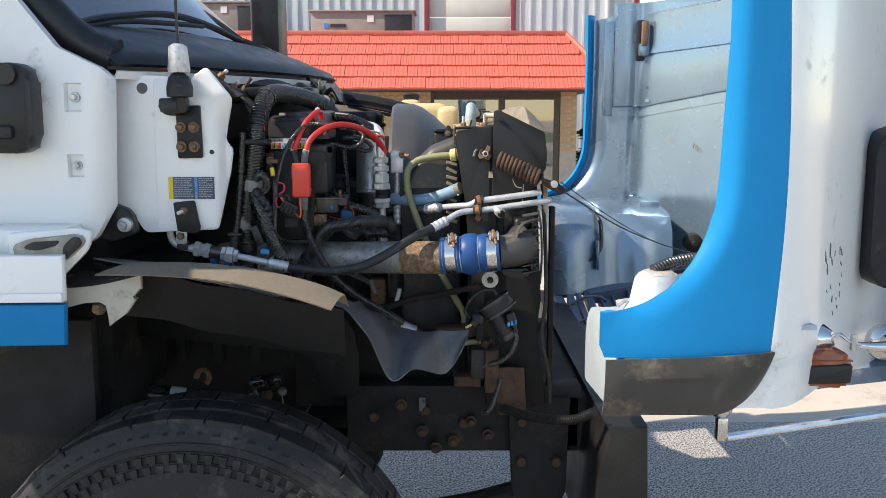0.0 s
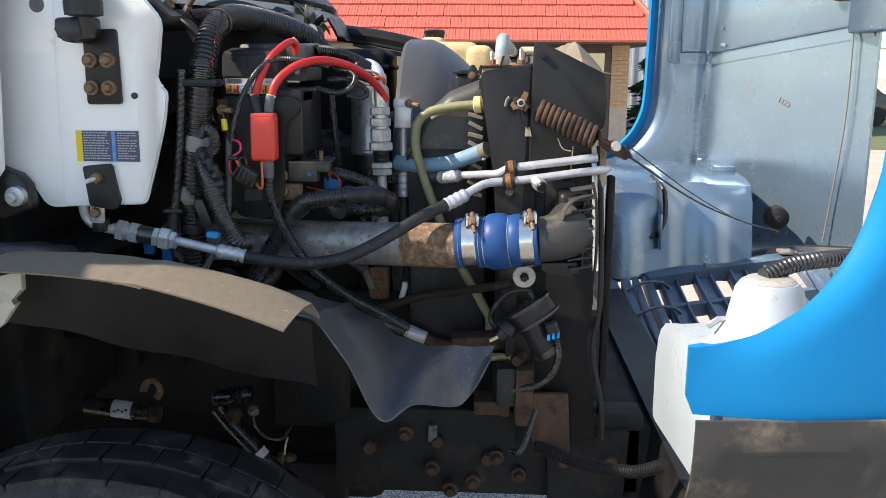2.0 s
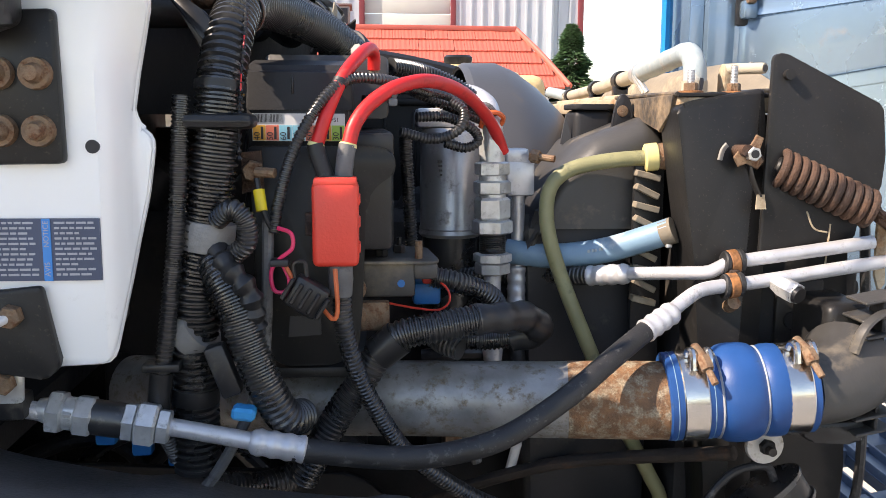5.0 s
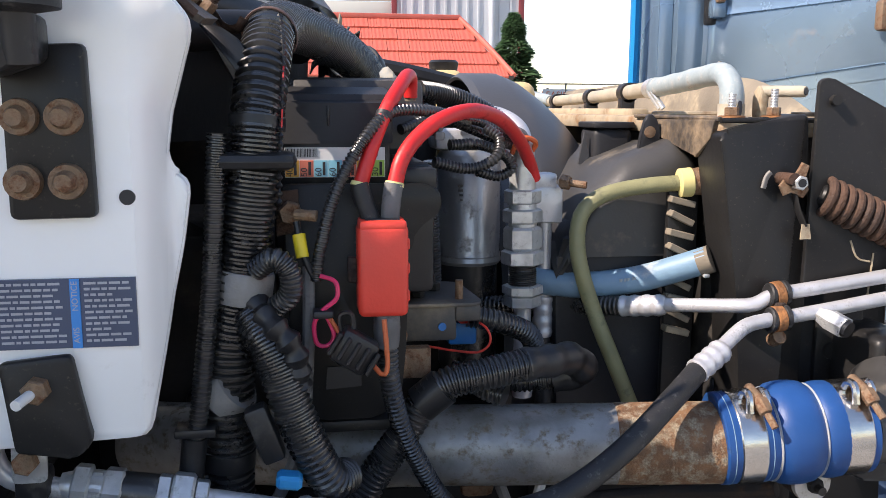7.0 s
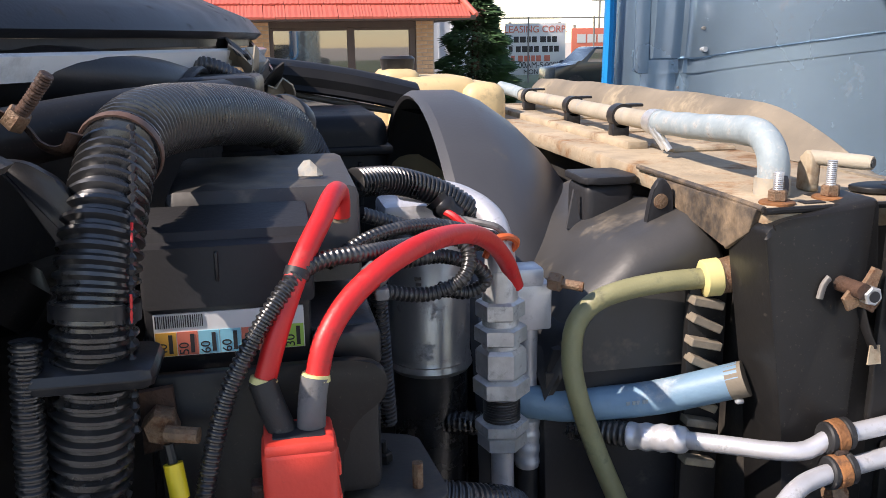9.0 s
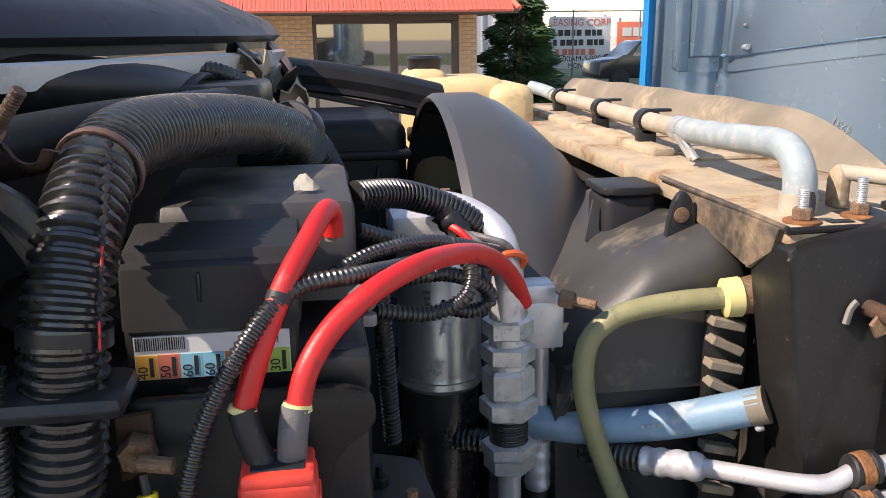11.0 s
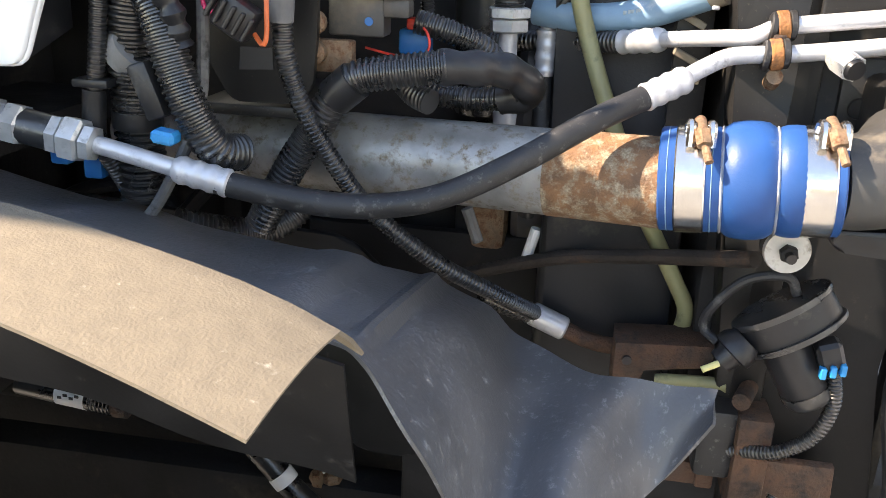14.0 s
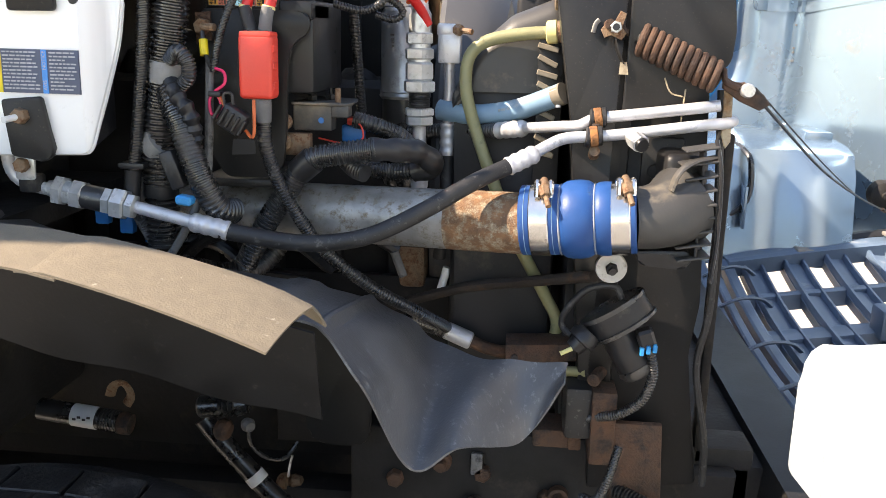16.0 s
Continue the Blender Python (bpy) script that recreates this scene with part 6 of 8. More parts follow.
# ---- air box, seals, upper clutter by the firewall ----
ab = thing("air_filter_housing", "black ribbed air filter housing behind the fuse box", "air filter housing")
part("body", block(B(), (-0.44, 2.86, 1.42), (-0.207, 3.10, 1.716), 0.022, 4), black_liner, ab)
part("lid_rim", block(B(), (-0.445, 2.852, 1.664), (-0.202, 3.105, 1.676), 0.004), black_liner, ab)
for k in range(4):
    part("rib", block(B(), (-0.40 + 0.05 * k, 2.855, 1.45), (-0.394 + 0.05 * k, 2.87, 1.655), 0.002), black_liner, ab)
seal = thing("hood_seal", "black rubber hood seal strip across the bay", "seal")
rows = []
for i in range(17):
    f = i / 16
    c = Vector((-0.385, 3.165, 1.790)).lerp(Vector((-0.118, 3.140, 1.742)), f) + Vector((0, 0, 0.006 * math.sin(f * 3.14)))
    rows.append([c + Vector((0, dy, dz)) for dy, dz in ((0.05, -0.004), (0.025, 0.002), (0.0, 0.0), (-0.018, -0.008), (-0.026, -0.022), (-0.024, -0.036), (-0.032, -0.044))])
part("strip", sheet(B(), rows, 0.005), black_liner, seal)
part("metal_edge", sweep(B(), [(-0.34, 3.15, 1.735), (-0.25, 3.145, 1.716), (-0.15, 3.14, 1.697)], 0.009, 8, 0.02, flat=0.6), hvac_mat, seal, "dull metal strip under the rubber")

words("4231", 0.034, pose(1.175, flank_y(1.175) - 0.003, 1.555, 0, 0, -60) @ FACE @ pose(0, 0, 0, 0, 0, 155), hvac_mat, "chalk_mark", hood, 0.001)

# ---- charge air pipe, hump hose, clamps ----
cap_ = thing("charge_air_pipe", "grey aluminised charge air pipe with a rust-flaked end", "pipe")
PL, PR = Vector((-0.42, 2.325, 1.3215)), Vector((0.012, 2.243, 1.334))
pa = lambda f: PL.lerp(PR, f)
part("tube", sweep(B(), [(-0.62, 2.42, 1.305), PL, pa(0.35), pa(0.74)], 0.0425, 36, 0.03), galv, cap_)
part("rusty_end", lathe(B(), pa(0.725), pa(1.06), [(0, 0.0428), (0.5, 0.0431), (1, 0.0428)], 36), rust_tube, cap_, "rust-flaked pipe end")
hh = thing("hump_hose", "blue silicone hump hose on the charge air pipe", "hose")
H0, H1 = Vector((-0.004, 2.246, 1.338)), Vector((0.150, 2.225, 1.352))
part("hose", lathe(B(), H0, H1, [(0, 0.0465), (0.01, 0.0485), (0.33, 0.0485), (0.35, 0.0470), (0.37, 0.0495), (0.40, 0.0525), (0.45, 0.0540), (0.50, 0.0543), (0.55, 0.0540), (0.60, 0.0525), (0.63, 0.0495), (0.65, 0.0470), (0.67, 0.0492), (0.70, 0.0505), (0.75, 0.0508), (0.79, 0.0500), (0.82, 0.0485), (0.99, 0.0485), (1, 0.0465)], 40), silicone, hh)
for f in (0.35, 0.65):
    part("wire_ring", lathe(B(), H0.lerp(H1, f - 0.012), H0.lerp(H1, f + 0.012), [(0, 0.0472), (0.5, 0.0496), (1, 0.0472)], 40), zinc, hh, "steel wire ring")
for f in (0.295, 0.79, 0.05):
    part("piping", lathe(B(), H0.lerp(H1, f - 0.004), H0.lerp(H1, f + 0.004), [(0, 0.0484), (0.5, 0.0491), (1, 0.0484)], 40), hose_blue, hh, "pale blue printed line")


def tee_clamp(f, label):
    c = thing("hose_clamp", label, "hose clamp", group="charge air hose clamps")
    a, b = H0.lerp(H1, f - 0.085), H0.lerp(H1, f + 0.085)
    m = (a + b) / 2
    part("band", lathe(B(), a, b, [(0, 0.0490), (0.05, 0.0500), (0.95, 0.0500), (1, 0.0490)], 44), stainless, c, "bright stainless band")
    for s in (-1, 1):
        part("loop", sweep(B(), [m + Vector((0.009 * s, -0.014, 0.0485)), m + Vector((0.009 * s, -0.020, 0.0560)), m + Vector((0.009 * s, -0.032, 0.0545)), m + Vector((0.009 * s, -0.036, 0.038))], 0.0042, 8, 0.004), stainless, c)
    sc = part("trunnion", rod(B(), m + Vector((0, -0.012, 0.057)), m + Vector((0, -0.040, 0.050)), 0.0055, 12), rust_bolt, c, "rusty tension bolt")
    part("bolt", rod(B(), m + Vector((0, -0.038, 0.050)), m + Vector((0.006, -0.058, 0.030)), 0.0038, 10), rust_bolt, sc)
    part("nut", hexnut(B(), m + Vector((0, -0.036, 0.052)), m + Vector((0.002, -0.047, 0.042)), 0.0075), rust_bolt, sc)
    return c


tee_clamp(0.175, "stainless T-bolt hose clamp with rusty bolt on the blue hose")
tee_clamp(0.865, "stainless T-bolt hose clamp with long rusty bolt on the blue hose")
co = thing("charge_cooler_tank", "black cast end tank with thin fins on the charge air cooler", "cooler tank")
part("neck", sweep(B(), [(0.145, 2.226, 1.352), (0.168, 2.228, 1.354), (0.192, 2.236, 1.360), (0.212, 2.252, 1.368)], lambda s: 0.0425 + 0.010 * (s / 0.07) ** 2, 32, 0.006), dusty_shroud, co, "dusty black cast neck")
part("tank", block(B(), (0.186, 2.256, 1.295), (0.246, 2.40, 1.436), 0.012, 3), black_paint, co)
for k in range(9):
    z = 1.300 + k * 0.0185
    part("fin", block(B(), (0.206 - 0.004 * (k % 2), 2.206 + 0.003 * abs(k - 4), z - 0.0018), (0.250, 2.26, z + 0.0018), 0.0012, 1, Matrix.Rotation(radians(-10), 4, "Y")), dusty_shroud, co)
for k in range(8):
    z = 1.309 + k * 0.0185
    part("fin_web", block(B(), (0.229, 2.222, z - 0.008), (0.233, 2.25, z + 0.008), 0.001, 1), black_plastic, co)
part("rim_strip", sweep(B(), [(0.252, 2.215, 1.27), (0.255, 2.212, 1.34), (0.252, 2.215, 1.42), (0.246, 2.23, 1.46)], 0.003, 8, 0.01, flat=1.8), black_plastic, co)
part("curved_rib", sweep(B(), [(0.188, 2.205, 1.395), (0.196, 2.205, 1.418), (0.215, 2.212, 1.432), (0.245, 2.225, 1.438)], 0.003, 8, 0.006, flat=2.2), dusty_shroud, co)
part("lower_lip", plate(B(), [(0.150, 1.305), (0.225, 1.308), (0.231, 1.290), (0.217, 1.280), (0.16, 1.284)], 2.235, 2.30, 0.004, round_=0.008), black_plastic, co)
wsh = thing("stud_washer", "large pale washer and stud below the blue hose", "washer")
part("washer", lathe(B(), (0.125, 2.262, 1.271), (0.125, 2.268, 1.271), [(0, 0.0215), (0.5, 0.0225), (1, 0.0225)], 28), washer_mat, wsh)
part("nut", hexnut(B(), (0.125, 2.252, 1.271), (0.125, 2.262, 1.271), 0.009), grime, wsh)
part("stud", rod(B(), (0.125, 2.243, 1.270), (0.125, 2.31, 1.271), 0.005, 12), rust_dark, wsh)
bar_ = thing("support_bar", "dark rusty brace bar under the charge pipe", "brace")
part("bar", sweep(B(), [(-0.26, 2.50, 1.11), (-0.1, 2.45, 1.175), (0.0, 2.40, 1.205), (0.105, 2.30, 1.248)], 0.011, 12, 0.02, flat=0.8), rust_dark, bar_)
part("end_eye", lathe(B(), (0.122, 2.272, 1.268), (0.122, 2.296, 1.268), [(0, 0.016), (0.1, 0.018), (0.9, 0.018), (1, 0.016)], 20), rust_dark, bar_, "flattened bolted end")

# ---- air conditioning lines ----
ac = thing("refrigerant_line", "black hose and silver tube refrigerant line with hex fittings", "hose")
part("hose", sweep(B(), [(-0.400, 2.145, 1.328), (-0.36, 2.148, 1.321), (-0.296, 2.15, 1.314), (-0.24, 2.152, 1.318), (-0.19, 2.156, 1.332), (-0.13, 2.175, 1.362), (-0.07, 2.21, 1.395), (-0.022, 2.25, 1.414)], 0.0115, 18, 0.01), rubber, ac, "scuffed black rubber hose")
crimp = [(0, 0.0110), (0.03, 0.0132)] + [(0.05 + 0.0265 * k, 0.0128 + 0.0007 * math.cos(k * 2 * math.pi / 10)) for k in range(31)] + [(0.88, 0.0128), (0.94, 0.0120), (1, 0.0088)]
part("crimp", lathe(B(), (-0.388, 2.146, 1.3265), (-0.440, 2.143, 1.338), crimp, 20), alu, ac, "ridged aluminium crimp")
part("crimp", lathe(B(), (-0.028, 2.246, 1.4115), (0.012, 2.266, 1.430), crimp, 20), alu, ac, "ridged aluminium crimp")
part("tube", sweep(B(), [(-0.425, 2.144, 1.3345), (-0.50, 2.142, 1.3515), (-0.525, 2.142, 1.356)], 0.0085, 14, 0.01), alu, ac)
part("end_tube", sweep(B(), [(-0.625, 2.135, 1.374), (-0.655, 2.132, 1.382), (-0.672, 2.13, 1.398), (-0.675, 2.13, 1.43), (-0.675, 2.16, 1.47)], 0.0085, 14, 0.008), alu, ac)
FA, FB = Vector((-0.512, 2.141, 1.354)), Vector((-0.628, 2.137, 1.376))
for f0, f1, r in ((0.0, 0.10, 0.017), (0.10, 0.26, 0.0215), (0.26, 0.36, 0.0185), (0.58, 0.72, 0.020), (0.72, 0.80, 0.0165), (0.80, 0.92, 0.0205)):
    part("hex_fitting", hexnut(B(), FA.lerp(FB, f0), FA.lerp(FB, f1), r), zinc, ac, "zinc hex fitting")
part("fitting_body", lathe(B(), FA.lerp(FB, 0.35), FA.lerp(FB, 0.60), [(0, 0.0165), (1, 0.0165)], 20), conduit_mat, ac)
part("fitting_body", lathe(B(), FA.lerp(FB, 0.55), FA.lerp(FB, 1.0), [(0, 0.016), (0.7, 0.015), (1, 0.010)], 20), zinc, ac)
part("tube_clamp", block(B(), (-0.657, 2.115, 1.372), (-0.632, 2.142, 1.395), 0.004), black_plastic, ac)
part("clamp_tab", plate(B(), [(-0.656, 1.39), (-0.630, 1.39), (-0.628, 1.424), (-0.655, 1.424)], 2.110, 2.114, 0.001, round_=0.005), zinc, ac)
part("tab_bolt", hexnut(B(), (-0.643, 2.098, 1.410), (-0.643, 2.110, 1.410), 0.0095), rust_bolt, ac)
part("upper_tube", sweep(B(), [(0.006, 2.264, 1.428), (0.025, 2.275, 1.4385), (0.045, 2.285, 1.4475), (0.065, 2.292, 1.4505), (0.105, 2.30, 1.453), (0.16, 2.302, 1.460), (0.22, 2.303, 1.469), (0.272, 2.305, 1.476), (0.285, 2.32, 1.478)], 0.0082, 14, 0.008), alu, ac)
port = part("service_port", lathe(B(), (0.140, 2.300, 1.456), (0.154, 2.268, 1.446), [(0, 0.008), (0.3, 0.011), (0.45, 0.0125), (1, 0.0125)], 6), zinc, ac, "brass-grey service port")
part("port_cap", lathe(B(), (0.153, 2.270, 1.4465), (0.1555, 2.264, 1.4448), [(0, 0.011), (1, 0.009)], 16), black_plastic, port)
ac2 = thing("suction_line", "silver refrigerant tube with ridged crimp on a black hose", "pipe")
part("tube", sweep(B(), [(-0.012, 2.385, 1.4510), (0.02, 2.352, 1.4570), (0.048, 2.324, 1.4620), (0.070, 2.314, 1.4650), (0.092, 2.312, 1.4755), (0.12, 2.310, 1.480), (0.19, 2.308, 1.4895), (0.262, 2.306, 1.500)], 0.0082, 14, 0.008), alu, ac2)
part("crimp", lathe(B(), (-0.047, 2.418, 1.443), (-0.005, 2.379, 1.452), crimp, 20), alu, ac2, "ridged aluminium crimp")
part("hose", ribbed(B(), [(-0.042, 2.414, 1.444), (-0.09, 2.46, 1.437), (-0.16, 2.50, 1.43), (-0.24, 2.55, 1.42)], 0.0125, 0.006, 0.08), conduit_mat, ac2)
for x, y, z in ((0.091, 2.298, 1.452), (0.096, 2.312, 1.4765)):
    for s in (-1, 1):
        part("rubber_collar", lathe(B(), (x + s * 0.0085 - 0.0035, y, z + s * 0.001), (x + s * 0.0085 + 0.0035, y, z + s * 0.0015), [(0, 0.0125), (0.2, 0.0142), (0.8, 0.0142), (1, 0.0125)], 18), rubber, ac2)
    part("line_clamp", lathe(B(), (x - 0.0055, y, z - 0.0008), (x + 0.0055, y, z + 0.0008), [(0, 0.0138), (0.1, 0.0148), (0.9, 0.0148), (1, 0.0138)], 20), rust_clamp, ac2, "rusty line clamp")
part("clamp_plate", block(B(), (0.087, 2.296, 1.462), (0.099, 2.312, 1.470), 0.002), rust_mat, ac2)
part("clamp_stud", rod(B(), (0.093, 2.295, 1.432), (0.093, 2.31, 1.424), 0.008, 10), rust_bolt, ac2)
part("end_bracket", plate(B(), [(0.266, 1.525), (0.278, 1.52), (0.281, 1.45), (0.274, 1.44), (0.267, 1.46)], 2.305, 2.311, 0.002), dusty, rad)

# ---- wiring conduits ----
main = thing("main_harness", "thick black corrugated conduit with grey tape wraps", "wiring conduit")
part("conduit", ribbed(B(), [(-0.500, 2.20, 1.29), (-0.499, 2.195, 1.38), (-0.494, 2.19, 1.47), (-0.483, 2.19, 1.53), (-0.469, 2.19, 1.63), (-0.4645, 2.195, 1.675), (-0.459, 2.216, 1.716), (-0.4555, 2.248, 1.741), (-0.453, 2.272, 1.751)], 0.0235, 0.0074, 0.13, 22), conduit_mat, main)
part("bent_conduit", ribbed(B(), [(-0.4545, 2.258, 1.746), (-0.449, 2.288, 1.756), (-0.438, 2.325, 1.760), (-0.415, 2.39, 1.758), (-0.382, 2.48, 1.749), (-0.352, 2.56, 1.732), (-0.338, 2.60, 1.715)], 0.0245, 0.0056, 0.13, 22), conduit_mat, main)
part("end_collar", lathe(B(), (-0.352, 2.575, 1.737), (-0.342, 2.60, 1.728), [(0, 0.0255), (0.1, 0.0275), (0.9, 0.0275), (1, 0.025)], 20), black_plastic, main)
part("tail_conduit", ribbed(B(), [(-0.342, 2.60, 1.728), (-0.325, 2.635, 1.705), (-0.31, 2.66, 1.67)], 0.018, 0.006, 0.12, 18), conduit_mat, main)
part("split_edge", sweep(B(), [(-0.4475, 2.178, 1.60), (-0.4460, 2.177, 1.64), (-0.4435, 2.181, 1.68), (-0.4415, 2.200, 1.722), (-0.4430, 2.232, 1.752), (-0.4465, 2.258, 1.7685)], lambda s: 0.0018 + 0.0012 * math.sin(s * 900), 6, 0.0016), black_plastic, main)
for p0, p1 in (((-0.4440, 2.1765, 1.664), (-0.4432, 2.1785, 1.680)), ((-0.4420, 2.188, 1.704), (-0.4415, 2.194, 1.716))):
    part("inner_wire", rod(B(), p0, p1, 0.0008, 8), red_rubber, main, "red wire showing in the slit")
part("strap", block(B(), (-0.502, 2.162, 1.629), (-0.432, 2.214, 1.644), 0.008), black_plastic, main, "black plastic strap")
part("strap", lathe(B(), (-0.4655, 2.1935, 1.663), (-0.4648, 2.1948, 1.673), [(0, 0.0245), (1, 0.0245)], 22), black_plastic, main)
part("bend_strap", lathe(B(), (-0.4550, 2.2600, 1.7462), (-0.4540, 2.2655, 1.7482), [(0, 0.0258), (0.5, 0.0264), (1, 0.0258)], 28), brown_clip, main, "brown steel clip at the bend")
part("tape_wrap", lathe(B(), (-0.482, 2.19, 1.513), (-0.478, 2.19, 1.541), [(0, 0.0246), (0.1, 0.0254), (0.9, 0.0254), (1, 0.0244)], 24), tape, main, "grey cloth tape wrap")
part("tape_wrap", lathe(B(), (-0.505, 2.193, 1.428), (-0.489, 2.187, 1.440), [(0, 0.0252), (1, 0.0254)], 24), tape, main, "grey cloth tape wrap")
part("wrap_collar", lathe(B(), (-0.499, 2.194, 1.362), (-0.498, 2.193, 1.378), [(0, 0.0238), (1, 0.0238)], 22), black_plastic, main)
part("branch", ribbed(B(), [(-0.475, 2.178, 1.505), (-0.462, 2.165, 1.485), (-0.452, 2.160, 1.462), (-0.440, 2.157, 1.425), (-0.424, 2.155, 1.385), (-0.408, 2.165, 1.353), (-0.395, 2.19, 1.345)], 0.0178, 0.0058, 0.09, 20), conduit_mat, main)
part("taped_branch", sweep(B(), [(-0.47, 2.175, 1.515), (-0.455, 2.155, 1.50), (-0.438, 2.152, 1.478), (-0.434, 2.16, 1.445)], lambda s: 0.0105 + 0.0018 * math.sin(s * 420), 12, 0.003), black_plastic, main, "taped side branch")
part("loop", ribbed(B(), [(-0.468, 2.17, 1.545), (-0.452, 2.158, 1.556), (-0.440, 2.156, 1.545), (-0.440, 2.16, 1.525), (-0.455, 2.168, 1.510)], 0.010, 0.0042, 0.14, 12), conduit_mat, main)
cn = part("connector", block(B(), (-0.474, 2.146, 1.378), (-0.454, 2.166, 1.430), 0.004, 2, Matrix.Rotation(radians(-20), 4, "Y")), black_plastic, main, "black plug connector")
part("clip", block(B(), (-0.455, 2.130, 1.361), (-0.433, 2.150, 1.373), 0.003, 1, Matrix.Rotation(radians(8), 4, "Y")), cyan_clip, cn, "bright blue clip")
th = thing("slim_harness", "slim black corrugated conduit beside the main harness", "wiring conduit")
part("conduit", ribbed(B(), [(-0.497, 2.172, 1.66), (-0.499, 2.17, 1.63), (-0.505, 2.168, 1.54), (-0.517, 2.166, 1.44), (-0.527, 2.168, 1.36), (-0.52, 2.2, 1.30)], 0.0085, 0.0042, 0.13, 12), conduit_mat, th)
part("joint", rod(B(), (-0.524, 2.166, 1.40), (-0.529, 2.167, 1.36), 0.011, 14), black_plastic, th)
part("tie", block(B(), (-0.54, 2.155, 1.402), (-0.505, 2.18, 1.41), 0.002), black_plastic, th)
fc = thing("fuse_cable_conduit", "black corrugated cable running down from the red fuse", "wiring conduit")
part("conduit", ribbed(B(), [(-0.354, 2.196, 1.470), (-0.352, 2.198, 1.435), (-0.342, 2.21, 1.39), (-0.322, 2.23, 1.34), (-0.285, 2.26, 1.275), (-0.22, 2.29, 1.215), (-0.16, 2.33, 1.17), (-0.115, 2.39, 1.125)], 0.0098, 0.0048, 0.13, 14), conduit_mat, fc)
part("boot", lathe(B(), (-0.3545, 2.195, 1.500), (-0.3545, 2.196, 1.466), [(0, 0.0115), (0.5, 0.0125), (1, 0.0112)], 16), grey_sheath, fc, "scuffed grey boot")
lc = thing("lower_hose_crimp", "silver crimp joining black hose to a rusty pipe", "hose fitting")
part("crimp", lathe(B(), (-0.122, 2.43, 1.108), (-0.078, 2.43, 1.090), [(0, 0.0135), (0.05, 0.0150), (0.95, 0.0150), (1, 0.013)], 20), alu, lc)
part("rusty_pipe", sweep(B(), [(-0.08, 2.43, 1.091), (-0.05, 2.43, 1.079), (-0.01, 2.43, 1.075), (0.05, 2.44, 1.085)], 0.0105, 12, 0.01), rust_mat, lc)
part("rubber_end", ribbed(B(), [(-0.115, 2.43, 1.105), (-0.145, 2.42, 1.118), (-0.18, 2.40, 1.14)], 0.014, 0.006, 0.1), conduit_mat, lc)
mh = thing("transmission_harness", "black corrugated conduit looping above the charge pipe", "wiring conduit")
part("conduit", ribbed(B(), [(-0.40, 2.245, 1.255), (-0.365, 2.240, 1.32), (-0.334, 2.236, 1.367), (-0.314, 2.235, 1.400), (-0.292, 2.233, 1.416), (-0.255, 2.235, 1.423), (-0.21, 2.240, 1.430)], 0.0165, 0.0056, 0.09, 20), conduit_mat, mh)
part("taped_bend", sweep(B(), [(-0.218, 2.239, 1.429), (-0.185, 2.253, 1.428), (-0.155, 2.273, 1.424), (-0.136, 2.290, 1.408), (-0.14, 2.303, 1.398), (-0.165, 2.308, 1.391)], lambda s: 0.0165 + 0.0012 * math.sin(s * 210), 16, 0.004), black_plastic, mh, "black tape over the bend")
part("return_conduit", ribbed(B(), [(-0.16, 2.308, 1.392), (-0.195, 2.315, 1.388), (-0.23, 2.32, 1.390), (-0.27, 2.338, 1.395)], 0.0125, 0.005, 0.12, 16), conduit_mat, mh)
part("open_end", ribbed(B(), [(-0.262, 2.29, 1.405), (-0.245, 2.27, 1.396), (-0.228, 2.258, 1.392)], 0.0125, 0.005, 0.12, 16), conduit_mat, mh)
part("upper_conduit", ribbed(B(), [(-0.255, 2.318, 1.462), (-0.225, 2.318, 1.455), (-0.185, 2.338, 1.435), (-0.165, 2.368, 1.40)], 0.0125, 0.005, 0.12, 16), conduit_mat, mh)
part("clip_collar", lathe(B(), (-0.318, 2.237, 1.394), (-0.296, 2.233, 1.413), [(0, 0.0188), (1, 0.0192)], 16), black_plastic, mh)
fl = thing("floor_harness", "black corrugated conduit low behind the hose", "wiring conduit")
part("conduit", ribbed(B(), [(-0.50, 2.26, 1.245), (-0.45, 2.30, 1.225), (-0.40, 2.33, 1.235), (-0.37, 2.36, 1.28), (-0.35, 2.38, 1.33)], 0.0165, 0.0058, 0.1, 18), conduit_mat, fl)
gs = solo("grey_lead", sweep(B(), [(-0.424, 2.195, 1.542), (-0.425, 2.19, 1.49), (-0.428, 2.19, 1.43), (-0.433, 2.19, 1.39), (-0.452, 2.185, 1.338), (-0.491, 2.185, 1.275), (-0.537, 2.19, 1.252)], 0.0058, 10, 0.01), grey_sheath, "thin grey sheathed lead", "wire")
pk = thing("wire_pair", "loose pink and orange wires tied to the grey lead", "wire")
part("pink_wire", sweep(B(), [(-0.414, 2.186, 1.535), (-0.401, 2.182, 1.530), (-0.400, 2.18, 1.516), (-0.412, 2.178, 1.506), (-0.420, 2.178, 1.494), (-0.418, 2.178, 1.476), (-0.408, 2.178, 1.474), (-0.403, 2.178, 1.484), (-0.410, 2.18, 1.502)], 0.0021, 8, 0.003), pink, pk)
part("orange_wire", sweep(B(), [(-0.408, 2.178, 1.502), (-0.400, 2.176, 1.488), (-0.392, 2.172, 1.478)], 0.0021, 8, 0.003), orange_wire, pk)
part("tie", block(B(), (-0.421, 2.172, 1.499), (-0.403, 2.19, 1.506), 0.002), ink, pk)
ih = thing("inline_fuse_holder", "small ribbed black fuse holder hanging on an orange wire", "fuse holder")
bm = B()
